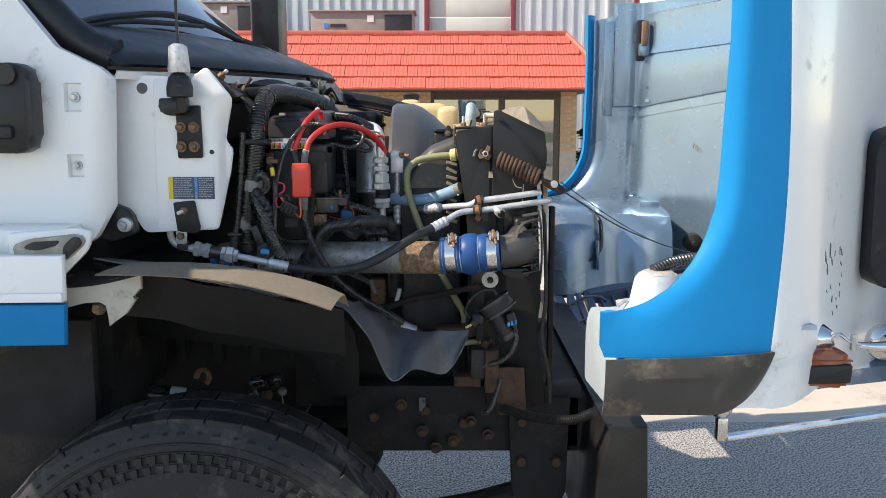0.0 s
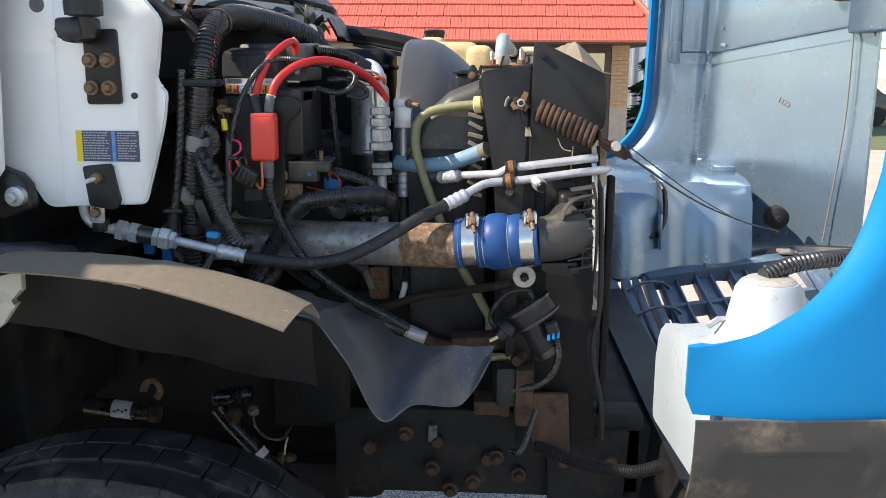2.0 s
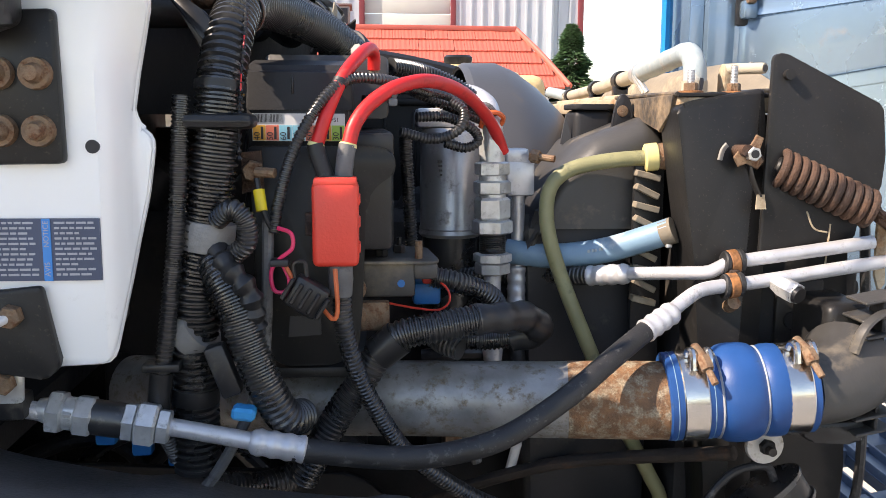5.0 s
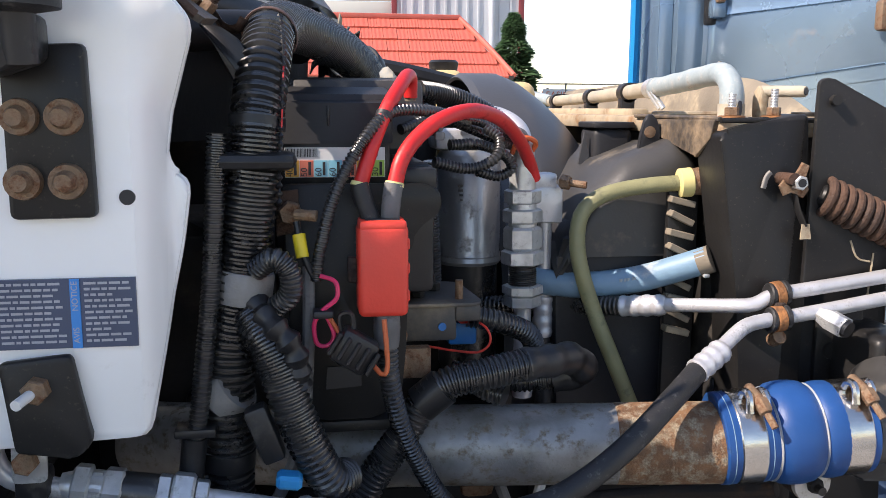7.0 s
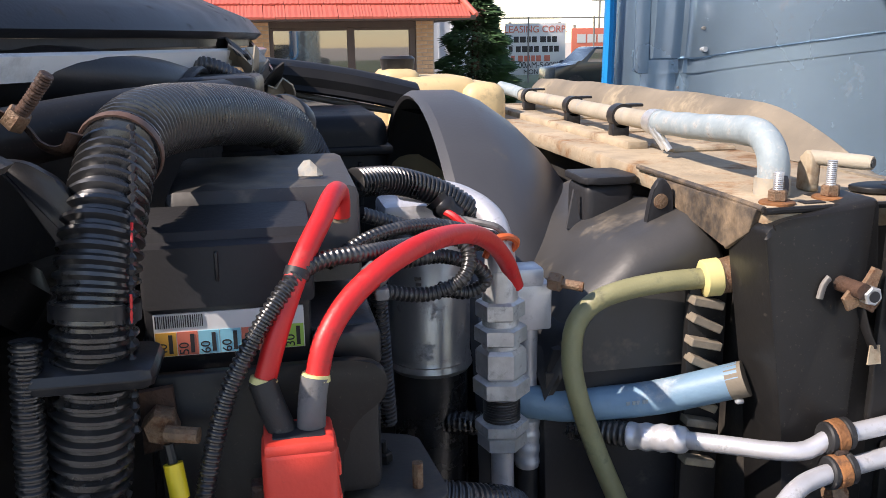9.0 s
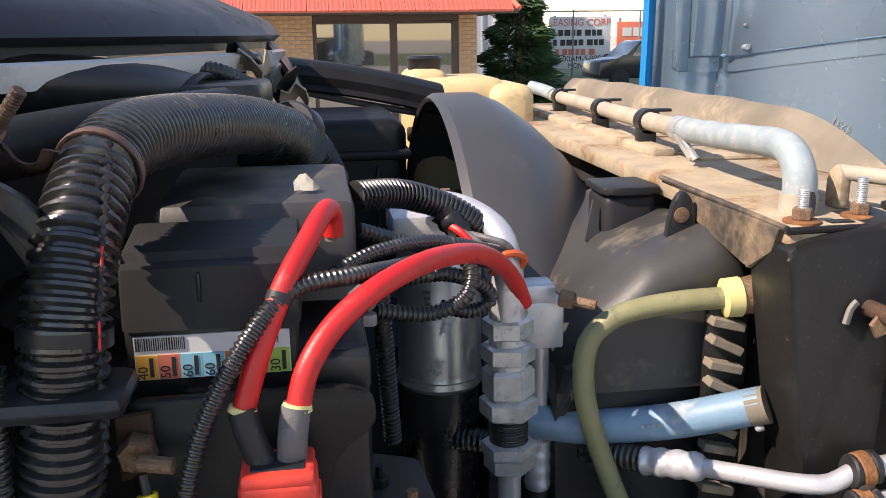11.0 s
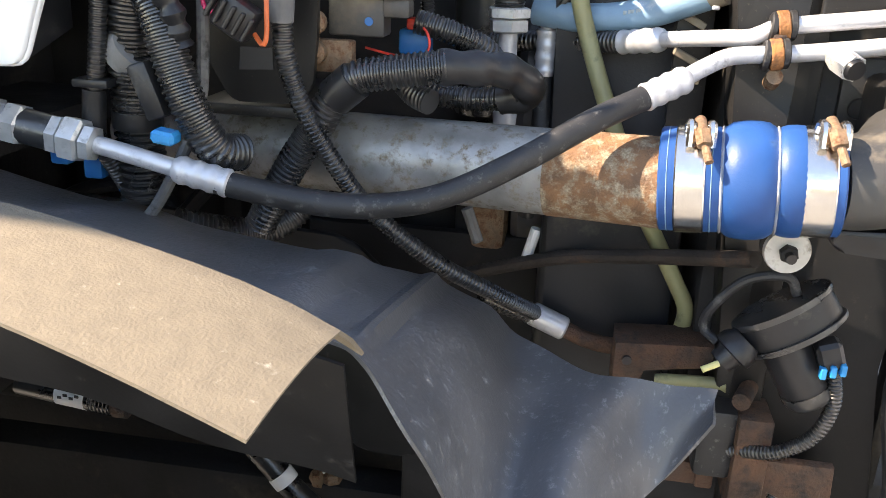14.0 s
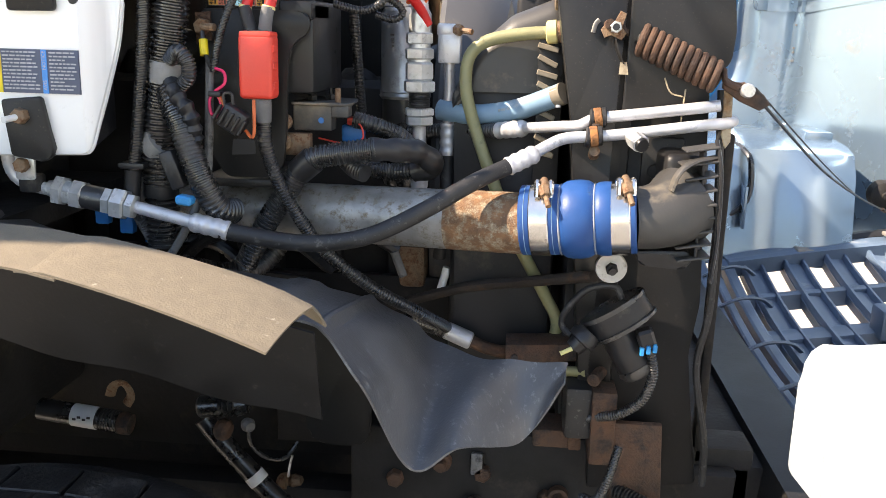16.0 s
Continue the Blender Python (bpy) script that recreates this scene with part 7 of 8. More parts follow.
block(bm, (-0.404, 2.158, 1.455), (-0.368, 2.182, 1.487), 0.005, 2, Matrix.Rotation(radians(32), 4, "Y"))
part("body", bm, black_plastic, ih)
for k in range(5):
    d = Vector((0.008 * (k - 2), 0, -0.005 * (k - 2)))
    part("rib", block(B(), Vector((-0.389, 2.153, 1.460)) + d, Vector((-0.385, 2.160, 1.482)) + d, 0.001, 1, Matrix.Rotation(radians(32), 4, "Y")), black_plastic, ih)
part("loop", sweep(B(), [(-0.396, 2.17, 1.485), (-0.398, 2.17, 1.502), (-0.388, 2.17, 1.504), (-0.386, 2.17, 1.490)], 0.0022, 6, 0.003), black_plastic, ih)
part("orange_wire", sweep(B(), [(-0.370, 2.17, 1.457), (-0.361, 2.165, 1.449), (-0.357, 2.165, 1.458), (-0.359, 2.172, 1.497)], 0.0023, 8, 0.003), orange_wire, ih)

# ---- fuse, cables, fuse box ----
rf = thing("red_fuse_block", "bright red covered main fuse with two battery cables", "fuse")
bm = B()
block(bm, (-0.381, 2.178, 1.497), (-0.336, 2.215, 1.580), 0.006, 3)
part("cover", bm, red_plastic, rf)
part("cover_rim", block(B(), (-0.3795, 2.1785, 1.574), (-0.3375, 2.216, 1.5835), 0.003), red_plastic, rf)
part("boot_slot", block(B(), (-0.374, 2.186, 1.5825), (-0.343, 2.209, 1.5845), 0.001), ink, rf)
for z in (1.515, 1.540, 1.562):
    part("latch_tooth", block(B(), (-0.337, 2.184, z - 0.005), (-0.3345, 2.205, z + 0.005), 0.001, 1), red_plastic, rf)
part("side_clip", block(B(), (-0.389, 2.20, 1.525), (-0.3805, 2.212, 1.548), 0.002), rust_mat, rf)
c1 = thing("battery_cable", "thick red battery cable with a black boot", "cable", group="red battery cables")
part("cable", sweep(B(), [(-0.377, 2.205, 1.612), (-0.366, 2.21, 1.646), (-0.351, 2.224, 1.680), (-0.336, 2.25, 1.701), (-0.327, 2.275, 1.711), (-0.3215, 2.292, 1.712), (-0.3195, 2.301, 1.705), (-0.3195, 2.304, 1.692)], 0.0069, 16, 0.006), red_rubber, c1)
part("cut_end", rod(B(), (-0.3195, 2.304, 1.693), (-0.3195, 2.3045, 1.6885), 0.0058, 12), tan_board, c1, "bare tan cut end")
part("boot", sweep(B(), [(-0.378, 2.204, 1.614), (-0.374, 2.202, 1.600), (-0.366, 2.20, 1.578)], 0.0085, 14, 0.006), rubber, c1, "black heat-shrink boot")
part("tie", lathe(B(), (-0.3545, 2.2205, 1.672), (-0.3525, 2.2225, 1.677), [(0, 0.0080), (1, 0.0080)], 14), ink, c1)
part("boot_rim", lathe(B(), (-0.3775, 2.2045, 1.612), (-0.3765, 2.205, 1.6155), [(0, 0.0088), (1, 0.0082)], 14), pale_yellow, c1)
c2 = thing("battery_cable", "thick red battery cable arching to the glow relay", "cable", group="red battery cables")
part("cable", sweep(B(), [(-0.346, 2.205, 1.612), (-0.339, 2.210, 1.635), (-0.322, 2.222, 1.656), (-0.296, 2.238, 1.672), (-0.262, 2.268, 1.679), (-0.225, 2.318, 1.671), (-0.195, 2.365, 1.652), (-0.172, 2.40, 1.625), (-0.160, 2.415, 1.600)], 0.0074, 16, 0.006), red_rubber, c2)
part("boot", sweep(B(), [(-0.3465, 2.204, 1.614), (-0.349, 2.202, 1.600), (-0.351, 2.20, 1.578)], 0.0088, 14, 0.006), grey_sheath, c2, "scuffed grey boot")
part("boot_rim", lathe(B(), (-0.3465, 2.2045, 1.612), (-0.3458, 2.205, 1.6155), [(0, 0.0092), (1, 0.0085)], 14), pale_yellow, c2)
part("tie", lathe(B(), (-0.309, 2.232, 1.6640), (-0.303, 2.238, 1.6675), [(0, 0.0090), (1, 0.0090)], 14), grey_sheath, c2, "grey cable tie")
part("tie_head", block(B(), (-0.306, 2.224, 1.652), (-0.297, 2.233, 1.660), 0.002), grey_sheath, c2)
fb = thing("fuse_box", "black plastic fuse box with a colour-coded label", "fuse box")
part("lower_tray", block(B(), (-0.455, 2.262, 1.50), (-0.30, 2.45, 1.628), 0.008), black_plastic, fb)
part("body", block(B(), (-0.450, 2.255, 1.60), (-0.345, 2.34, 1.655), 0.005), black_plastic, fb)
part("lid", plate(B(), [(2.252, 1.648), (2.257, 1.686), (2.266, 1.6885), (2.268, 1.694), (2.318, 1.702), (2.325, 1.648)], -0.450, -0.342, 0.003, axis="x"), shroud_mat, fb, "black fuse box lid")
part("lid_rib", block(B(), (-0.404, 2.2530, 1.664), (-0.4015, 2.260, 1.683), 0.001), black_plastic, fb)
part("rear_lid", plate(B(), [(2.325, 1.64), (2.328, 1.701), (2.334, 1.709), (2.470, 1.716), (2.478, 1.64)], -0.440, -0.303, 0.007, axis="x"), dusty_shroud, fb)
part("leaf", sheet(B(), [[(-0.345 + 0.0045 * i, 2.360 + 0.003 * j + 0.002 * math.sin(i * 1.7), 1.7125 + 0.014 * (1 - abs(i - 1.6) / 2.6) * j / 2) for j in range(3)] for i in range(5)], 0.0008), hose_dusty, fb, "dry scrap of leaf")
lab = part("label", block(B(), (-0.444, 2.2535, 1.6165), (-0.350, 2.2555, 1.6445)), label_white, fb, "white fuse label with coloured squares")
cols = [label_orange, label_red, label_cyan, label_cyan, label_red, label_orange, label_green]
for k, (mm, n) in enumerate(zip(cols, ("40", "50", "60", "60", "50", "40", "30"))):
    x = -0.4435 + k * 0.01335
    part("square", block(B(), (x, 2.2528, 1.6170), (x + 0.0128, 2.2536, 1.6325)), mm, lab)
    words(n, 0.0085, pose(x + 0.0042, 2.2526, 1.6215) @ FACE @ pose(0, 0, 0, 0, 0, 90), ink, "number", lab, 0.0002)
    part("print_bar", block(B(), (x + 0.008, 2.2524, 1.6185), (x + 0.0105, 2.2530, 1.631)), ink, lab)
bm = B()
rnd = random.Random(2)
x = -0.443
while x < -0.413:
    w = 0.0003 + 0.0006 * rnd.random()
    block(bm, (x, 2.2528, 1.6355), (x + w, 2.2536, 1.6435))
    x += w + 0.0007
part("barcode", bm, ink, lab)
words("1542", 0.0062, pose(-0.362, 2.2528, 1.6385) @ FACE @ pose(0, 0, 0, 0, 0, 180), ink, "number", lab, 0.0002)
part("ear", block(B(), (-0.345, 2.25, 1.60), (-0.300, 2.36, 1.625), 0.004), black_plastic, fb)
mp_ = thing("bracket_plate", "black stamped steel mounting plate behind the red fuse", "bracket")
part("plate", plate(B(), [(-0.448, 1.612), (-0.318, 1.612), (-0.300, 1.606), (-0.298, 1.585), (-0.318, 1.572), (-0.329, 1.555), (-0.333, 1.45), (-0.338, 1.40), (-0.36, 1.385), (-0.42, 1.385), (-0.44, 1.42)], 2.232, 2.240, 0.002, round_=0.008), black_paint, mp_)
part("slot", plate(B(), [(-0.408, 1.438), (-0.376, 1.438), (-0.376, 1.418), (-0.41, 1.416)], 2.2300, 2.2315, 0.0), ink, mp_, "dark rectangular slot")
part("ledge", block(B(), (-0.46, 2.235, 1.37), (-0.33, 2.42, 1.382), 0.003), black_paint, mp_)
part("rust_tab", plate(B(), [(-0.452, 1.606), (-0.432, 1.608), (-0.430, 1.57), (-0.452, 1.565)], 2.222, 2.228, 0.001), rust_mat, mp_)
part("stud_nut", hexnut(B(), (-0.439, 2.205, 1.588), (-0.439, 2.222, 1.588), 0.011), rust_bolt, mp_, "corroded nut")
part("stud", rod(B(), (-0.435, 2.20, 1.588), (-0.416, 2.195, 1.587), 0.005, 10), rust_bolt, mp_)
yt = thing("tagged_lead", "black lead with a bright yellow sleeve", "wire")
part("yellow_sleeve", rod(B(), (-0.432, 2.195, 1.571), (-0.429, 2.190, 1.551), 0.0058, 14), yellow, yt, "yellow sleeve")
part("lead", sweep(B(), [(-0.434, 2.198, 1.582), (-0.430, 2.193, 1.56), (-0.425, 2.19, 1.545), (-0.418, 2.19, 1.53)], 0.003, 8, 0.005), black_plastic, yt)
part("ribbed_lead", ribbed(B(), [(-0.418, 2.19, 1.53), (-0.413, 2.192, 1.56), (-0.398, 2.198, 1.61), (-0.372, 2.205, 1.655), (-0.345, 2.225, 1.678), (-0.305, 2.25, 1.678), (-0.26, 2.31, 1.668)], 0.0058, 0.0040, 0.16, 12), conduit_mat, yt, "slim corrugated sleeve")
rel = thing("relay_bracket", "dusty black metal bracket with a stud beside the fuse", "bracket")
part("body", block(B(), (-0.333, 2.268, 1.449), (-0.277, 2.30, 1.485), 0.003), dusty_shroud, rel)
part("top", plate(B(), [(-0.336, 2.264), (-0.256, 2.264), (-0.250, 2.275), (-0.258, 2.37), (-0.33, 2.40)], 1.485, 1.4885, 0.001, axis="z", round_=0.008), dusty_shroud, rel)
part("corner", block(B(), (-0.279, 2.266, 1.468), (-0.252, 2.29, 1.486), 0.004), dusty_shroud, rel)
part("stud", rod(B(), (-0.272, 2.285, 1.487), (-0.272, 2.285, 1.508), 0.0042, 10), rust_bolt, rel)
for x, y in ((-0.313, 2.30), (-0.292, 2.33)):
    part("small_nut", hexnut(B(), (x, y, 1.4885), (x, y, 1.497), 0.0075), black_paint, rel)
    part("small_stud", rod(B(), (x, y, 1.495), (x, y, 1.506), 0.003, 8), black_paint, rel)
part("hole", rod(B(), (-0.292, 2.2665, 1.464), (-0.292, 2.2685, 1.464), 0.0042, 12), blue_clip, rel)
for z in (1.462, 1.434):
    part("bolt", lathe(B(), (-0.341, 2.235, z), (-0.341, 2.255, z), [(0, 0.006), (0.4, 0.008), (0.5, 0.0115), (1, 0.0115)], 16), rust_bolt, rel, "rusty bolt")
part("tab", block(B(), (-0.345, 2.255, 1.415), (-0.305, 2.27, 1.446), 0.002), rust_bolt, rel)
bcn = thing("blue_connector", "blue plastic connector with a red lock and thin red wire", "connector")
part("shell", block(B(), (-0.272, 2.30, 1.436), (-0.240, 2.33, 1.462), 0.004), blue_clip, bcn)
part("lock", block(B(), (-0.262, 2.29, 1.462), (-0.244, 2.31, 1.474), 0.003), red_plastic, bcn)
part("wire", sweep(B(), [(-0.248, 2.29, 1.468), (-0.236, 2.27, 1.462), (-0.233, 2.265, 1.448), (-0.245, 2.265, 1.438), (-0.27, 2.27, 1.439), (-0.30, 2.275, 1.444)], 0.0014, 6, 0.004), red_plastic, bcn)
bcn.location = (-0.004, 0.027, -0.009)
eb = thing("wiring_bundle", "tangled slim black corrugated wires behind the red cables", "wiring conduit")
for pts, r in (([(-0.30, 2.40, 1.70), (-0.26, 2.43, 1.695), (-0.22, 2.44, 1.68), (-0.19, 2.44, 1.66)], 0.0125),
               ([(-0.30, 2.36, 1.682), (-0.25, 2.38, 1.662), (-0.205, 2.40, 1.645), (-0.175, 2.42, 1.635)], 0.0062),
               ([(-0.29, 2.34, 1.625), (-0.25, 2.35, 1.617), (-0.222, 2.35, 1.628), (-0.215, 2.36, 1.648), (-0.228, 2.37, 1.66)], 0.0062),
               ([(-0.27, 2.36, 1.642), (-0.235, 2.37, 1.642), (-0.205, 2.38, 1.63), (-0.195, 2.385, 1.615), (-0.21, 2.385, 1.606), (-0.235, 2.38, 1.612)], 0.0062),
               ([(-0.33, 2.30, 1.66), (-0.29, 2.33, 1.672), (-0.24, 2.37, 1.668), (-0.19, 2.40, 1.650), (-0.17, 2.42, 1.64)], 0.0055),
               ([(-0.28, 2.44, 1.62), (-0.275, 2.45, 1.54), (-0.27, 2.46, 1.46)], 0.0085)):
    part("conduit", ribbed(B(), pts, r, 0.0042, 0.14, 12), conduit_mat, eb)
for name_, pts, r, m_ in (("orange_wire", [(-0.190, 2.405, 1.630), (-0.184, 2.400, 1.645), (-0.172, 2.400, 1.648), (-0.162, 2.405, 1.642), (-0.166, 2.412, 1.632), (-0.178, 2.412, 1.628)], 0.0032, orange_wire),
                           ("grey_wire", [(-0.215, 2.425, 1.664), (-0.200, 2.412, 1.656), (-0.188, 2.405, 1.646), (-0.176, 2.405, 1.634)], 0.0036, grey_sheath),
                           ("grey_wire", [(-0.208, 2.430, 1.660), (-0.196, 2.410, 1.660), (-0.180, 2.402, 1.656), (-0.170, 2.405, 1.645)], 0.0030, grey_sheath),
                           ("red_wire", [(-0.222, 2.428, 1.668), (-0.214, 2.418, 1.664), (-0.206, 2.412, 1.656)], 0.0034, red_rubber)):
    part(name_, sweep(B(), pts, r, 8, 0.003), m_, eb)
part("tape_sleeve", sweep(B(), [(-0.226, 2.436, 1.678), (-0.214, 2.432, 1.664), (-0.206, 2.434, 1.650)], lambda s: 0.0125 - 0.002 * math.sin(s * 300) ** 2, 12, 0.003), black_plastic, eb, "black tape at the conduit end")

# ---- fuel filter and silver fittings ----
ff = thing("filter_canister", "silver and black filter canister with a printed side", "filter")
FC = (-0.212, 2.555)
part("can", lathe(B(), (*FC, 1.486), (*FC, 1.628), [(0, 0.042), (0.03, 0.0435), (0.06, 0.042), (0.94, 0.042), (1, 0.037)], 36), can_paint, ff, "dull silver can")
part("ridge", lathe(B(), (*FC, 1.478), (*FC, 1.490), [(0, 0.041), (0.4, 0.0445), (1, 0.0425)], 32), can_paint, ff)
part("bowl", lathe(B(), (*FC, 1.33), (*FC, 1.480), [(0, 0.034), (0.08, 0.039), (1, 0.039)], 32), conduit_mat, ff, "black lower bowl")
part("head", block(B(), (-0.26, 2.53, 1.628), (-0.180, 2.60, 1.655), 0.006), alu, ff)
for k in range(4):
    part("print_bar", block(B(), (-0.233 + 0.001 * k, 2.5158, 1.582 - 0.006 * k), (-0.224, 2.5200, 1.5850 - 0.006 * k)), ink, ff)
part("stud", rod(B(), (-0.210, 2.52, 1.653), (-0.210, 2.52, 1.682), 0.0048, 10), rust_bolt, ff)
part("stud_nut", hexnut(B(), (-0.210, 2.52, 1.654), (-0.210, 2.52, 1.666), 0.009), rust_bolt, ff)
fa = thing("threaded_coupling", "silver hex line coupling standing beside the filter", "hose fitting")
A0, A1 = Vector((-0.170, 2.418, 1.395)), Vector((-0.174, 2.418, 1.635))
at = lambda z: A0.lerp(A1, (z - 1.395) / 0.24)
part("tube", rod(B(), at(1.34), at(1.46), 0.0105, 16), alu, fa)
part("bulb", lathe(B(), at(1.335), at(1.40), [(0, 0.012), (0.3, 0.014), (1, 0.0105)], 16), alu, fa)
for z0, z1, r in ((1.447, 1.462, 0.0225), (1.462, 1.474, 0.0245), (1.498, 1.516, 0.0258), (1.516, 1.544, 0.0228), (1.548, 1.565, 0.0235), (1.571, 1.588, 0.022)):
    part("hex_nut", hexnut(B(), at(z0), at(z1), r), zinc, fa, "zinc hex nut")
part("thread", sweep(B(), [at(1.474), at(1.486), at(1.499)], lambda s: 0.0165 + 0.0008 * math.sin(s * 2500), 18, 0.0006), conduit_mat, fa)
part("body", lathe(B(), at(1.54), at(1.615), [(0, 0.017), (1, 0.0155)], 20), zinc, fa)
part("elbow", sweep(B(), [at(1.60), at(1.638), at(1.660) + Vector((-0.006, 0.014, 0)), at(1.673) + Vector((-0.028, 0.05, 0)), at(1.672) + Vector((-0.065, 0.11, 0))], lambda s: 0.0150 - 0.003 * min(1.0, s / 0.05), 16, 0.006), alu, fa, "bright silver elbow tube")
fB = thing("line_fitting", "silver block fitting with a straight tube and ridged crimp", "hose fitting")
part("block", block(B(), (-0.148, 2.455, 1.542), (-0.112, 2.485, 1.588), 0.003), alu, fB)
part("block_top", block(B(), (-0.150, 2.455, 1.584), (-0.120, 2.485, 1.603), 0.003), alu, fB)
part("tube", rod(B(), (-0.130, 2.472, 1.40), (-0.130, 2.472, 1.555), 0.0088, 16), alu, fB)
part("crimp", lathe(B(), (-0.130, 2.472, 1.448), (-0.130, 2.472, 1.392), crimp, 20), alu, fB, "ridged aluminium crimp")
part("hose", sweep(B(), [(-0.13, 2.472, 1.395), (-0.13, 2.472, 1.36), (-0.13, 2.46, 1.30), (-0.14, 2.48, 1.22)], 0.0115, 12, 0.02), rubber, fB)
part("bolt", rod(B(), (-0.118, 2.44, 1.594), (-0.093, 2.425, 1.591), 0.0045, 10), rust_bolt, fB, "rusty bolt")
part("bolt_head", hexnut(B(), (-0.120, 2.442, 1.5945), (-0.110, 2.435, 1.593), 0.009), rust_bolt, fB)

# ---- coolant hoses ----
oh = thing("overflow_hose", "olive green rubber hose from the radiator down past the shroud", "hose")
part("hose", sweep(B(), [(0.030, 2.418, 1.5935), (-0.01, 2.425, 1.5905), (-0.05, 2.43, 1.584), (-0.078, 2.432, 1.574), (-0.096, 2.432, 1.555), (-0.101, 2.43, 1.525), (-0.097, 2.425, 1.49), (-0.080, 2.42, 1.436), (-0.052, 2.41, 1.365), (-0.015, 2.41, 1.28), (0.02, 2.415, 1.215), (0.045, 2.418, 1.17), (0.061, 2.42, 1.135), (0.055, 2.42, 1.09)], 0.0098, 16, 0.01), olive, oh)
part("hose_end_clip", lathe(B(), (0.020, 2.419, 1.593), (0.038, 2.417, 1.5945), [(0, 0.014), (0.1, 0.0175), (0.85, 0.018), (1, 0.0145)], 20), pale_yellow, oh, "pale yellow hose clip")
part("spigot", lathe(B(), (0.036, 2.417, 1.5945), (0.062, 2.415, 1.597), [(0, 0.016), (0.6, 0.018), (1, 0.018)], 16), rust_bolt, oh)
bh = thing("heater_hose", "pale blue silicone heater hose to the radiator", "hose")
part("hose", sweep(B(), [(-0.145, 2.47, 1.468), (-0.10, 2.455, 1.464), (-0.06, 2.445, 1.466), (-0.018, 2.425, 1.476), (0.020, 2.402, 1.492), (0.047, 2.384, 1.505)], 0.0165, 18, 0.008), hose_blue, bh)
part("clamp", lathe(B(), (0.038, 2.390, 1.500), (0.050, 2.382, 1.506), [(0, 0.0168), (1, 0.0168)], 20), deflector, bh, "dusty hose end band")
part("clamp_screw", block(B(), (0.038, 2.374, 1.484), (0.046, 2.380, 1.489), 0.002), zinc, bh)
for k, (f, n) in enumerate(((0.30, 3), (0.42, 2), (0.50, 2), (0.62, 3), (0.68, 1))):
    c = Vector((-0.06, 2.4278, 1.471)).lerp(Vector((-0.018, 2.4080, 1.481)), f)
    part("print_bar", block(B(), c + Vector((-0.0012, -0.001, -0.002)), c + Vector((0.0005 + 0.0008 * n, 0.0, 0.002)), 0.0003, 1), hose_worn, bh, "worn white print")

# ---- hood spring and cable ----
sp = thing("hood_spring", "rusty coil hood spring on a hooked bracket", "spring")
S0, S1 = Vector((0.148, 2.321, 1.587)), Vector((0.256, 2.30, 1.537))
ax = (S1 - S0).normalized()
sa = ax.orthogonal().normalized()
sb = ax.cross(sa)
pts = [S0 + ax * ((S1 - S0).length * k / 132) + (sa * math.cos(k * 2 * math.pi / 12) + sb * math.sin(k * 2 * math.pi / 12)) * 0.0185 for k in range(133)]
part("coil", sweep(B(), pts, 0.0053, 10, 0.005), rust_mat, sp)
part("coil_plug", lathe(B(), S0 - ax * 0.004, S0 + ax * 0.02, [(0, 0.010), (0.1, 0.0125), (1, 0.0125)], 16), black_paint, sp)
part("hook_strip", sweep(B(), [(0.112, 2.318, 1.588), (0.117, 2.316, 1.570), (0.126, 2.316, 1.552)], 0.004, 8, 0.004, flat=0.3), black_paint, sp)
part("hook_tag", plate(B(), [(0.122, 1.555), (0.131, 1.555), (0.134, 1.538), (0.121, 1.538)], 2.314, 2.3155, 0.0), dusty, sp)
part("hook", sweep(B(), [pts[0], S0 + sa * 0.008 - ax * 0.006, S0 - ax * 0.020, S0 - ax * 0.034 + sb * 0.006, S0 - ax * 0.042 - sb * 0.004], 0.0042, 8, 0.004), rust_mat, sp)
part("bracket", plate(B(), [(0.092, 1.598), (0.101, 1.610), (0.110, 1.607), (0.118, 1.624), (0.127, 1.620), (0.120, 1.602), (0.128, 1.594), (0.121, 1.584), (0.107, 1.592), (0.098, 1.587)], 2.314, 2.3185, 0.001), rust_bolt, sp, "tarnished hook bracket")
part("bracket_nut", hexnut(B(), (0.112, 2.303, 1.602), (0.112, 2.314, 1.602), 0.0085), zinc, sp)
part("nut_bore", rod(B(), (0.112, 2.3022, 1.602), (0.112, 2.3032, 1.602), 0.0048, 14), ink, sp)
part("bare_patch", sweep(B(), [(0.083, 2.333, 1.594), (0.086, 2.333, 1.606), (0.091, 2.333, 1.612)], 0.0035, 8, 0.004, flat=0.7), hvac_mat, rad, "bare scraped metal")
part("bracket_stud", rod(B(), (0.104, 2.305, 1.606), (0.104, 2.345, 1.605), 0.007, 12), rust_mat, sp)
part("tail", sweep(B(), [pts[-1], S1 + ax * 0.01, S1 + ax * 0.03], 0.0042, 8, 0.004), rust_mat, sp)
ln = part("link_plate", plate(B(), [(0.262, 1.542), (0.278, 1.530), (0.291, 1.533), (0.318, 1.517), (0.328, 1.503), (0.314, 1.495), (0.286, 1.507), (0.262, 1.524)], 2.298, 2.310, 0.003), rust_mat, sp, "rusty link plate")
part("link_bolt", lathe(B(), (0.294, 2.285, 1.522), (0.294, 2.298, 1.522), [(0, 0.008), (0.5, 0.010), (1, 0.010)], 16), zinc, ln)
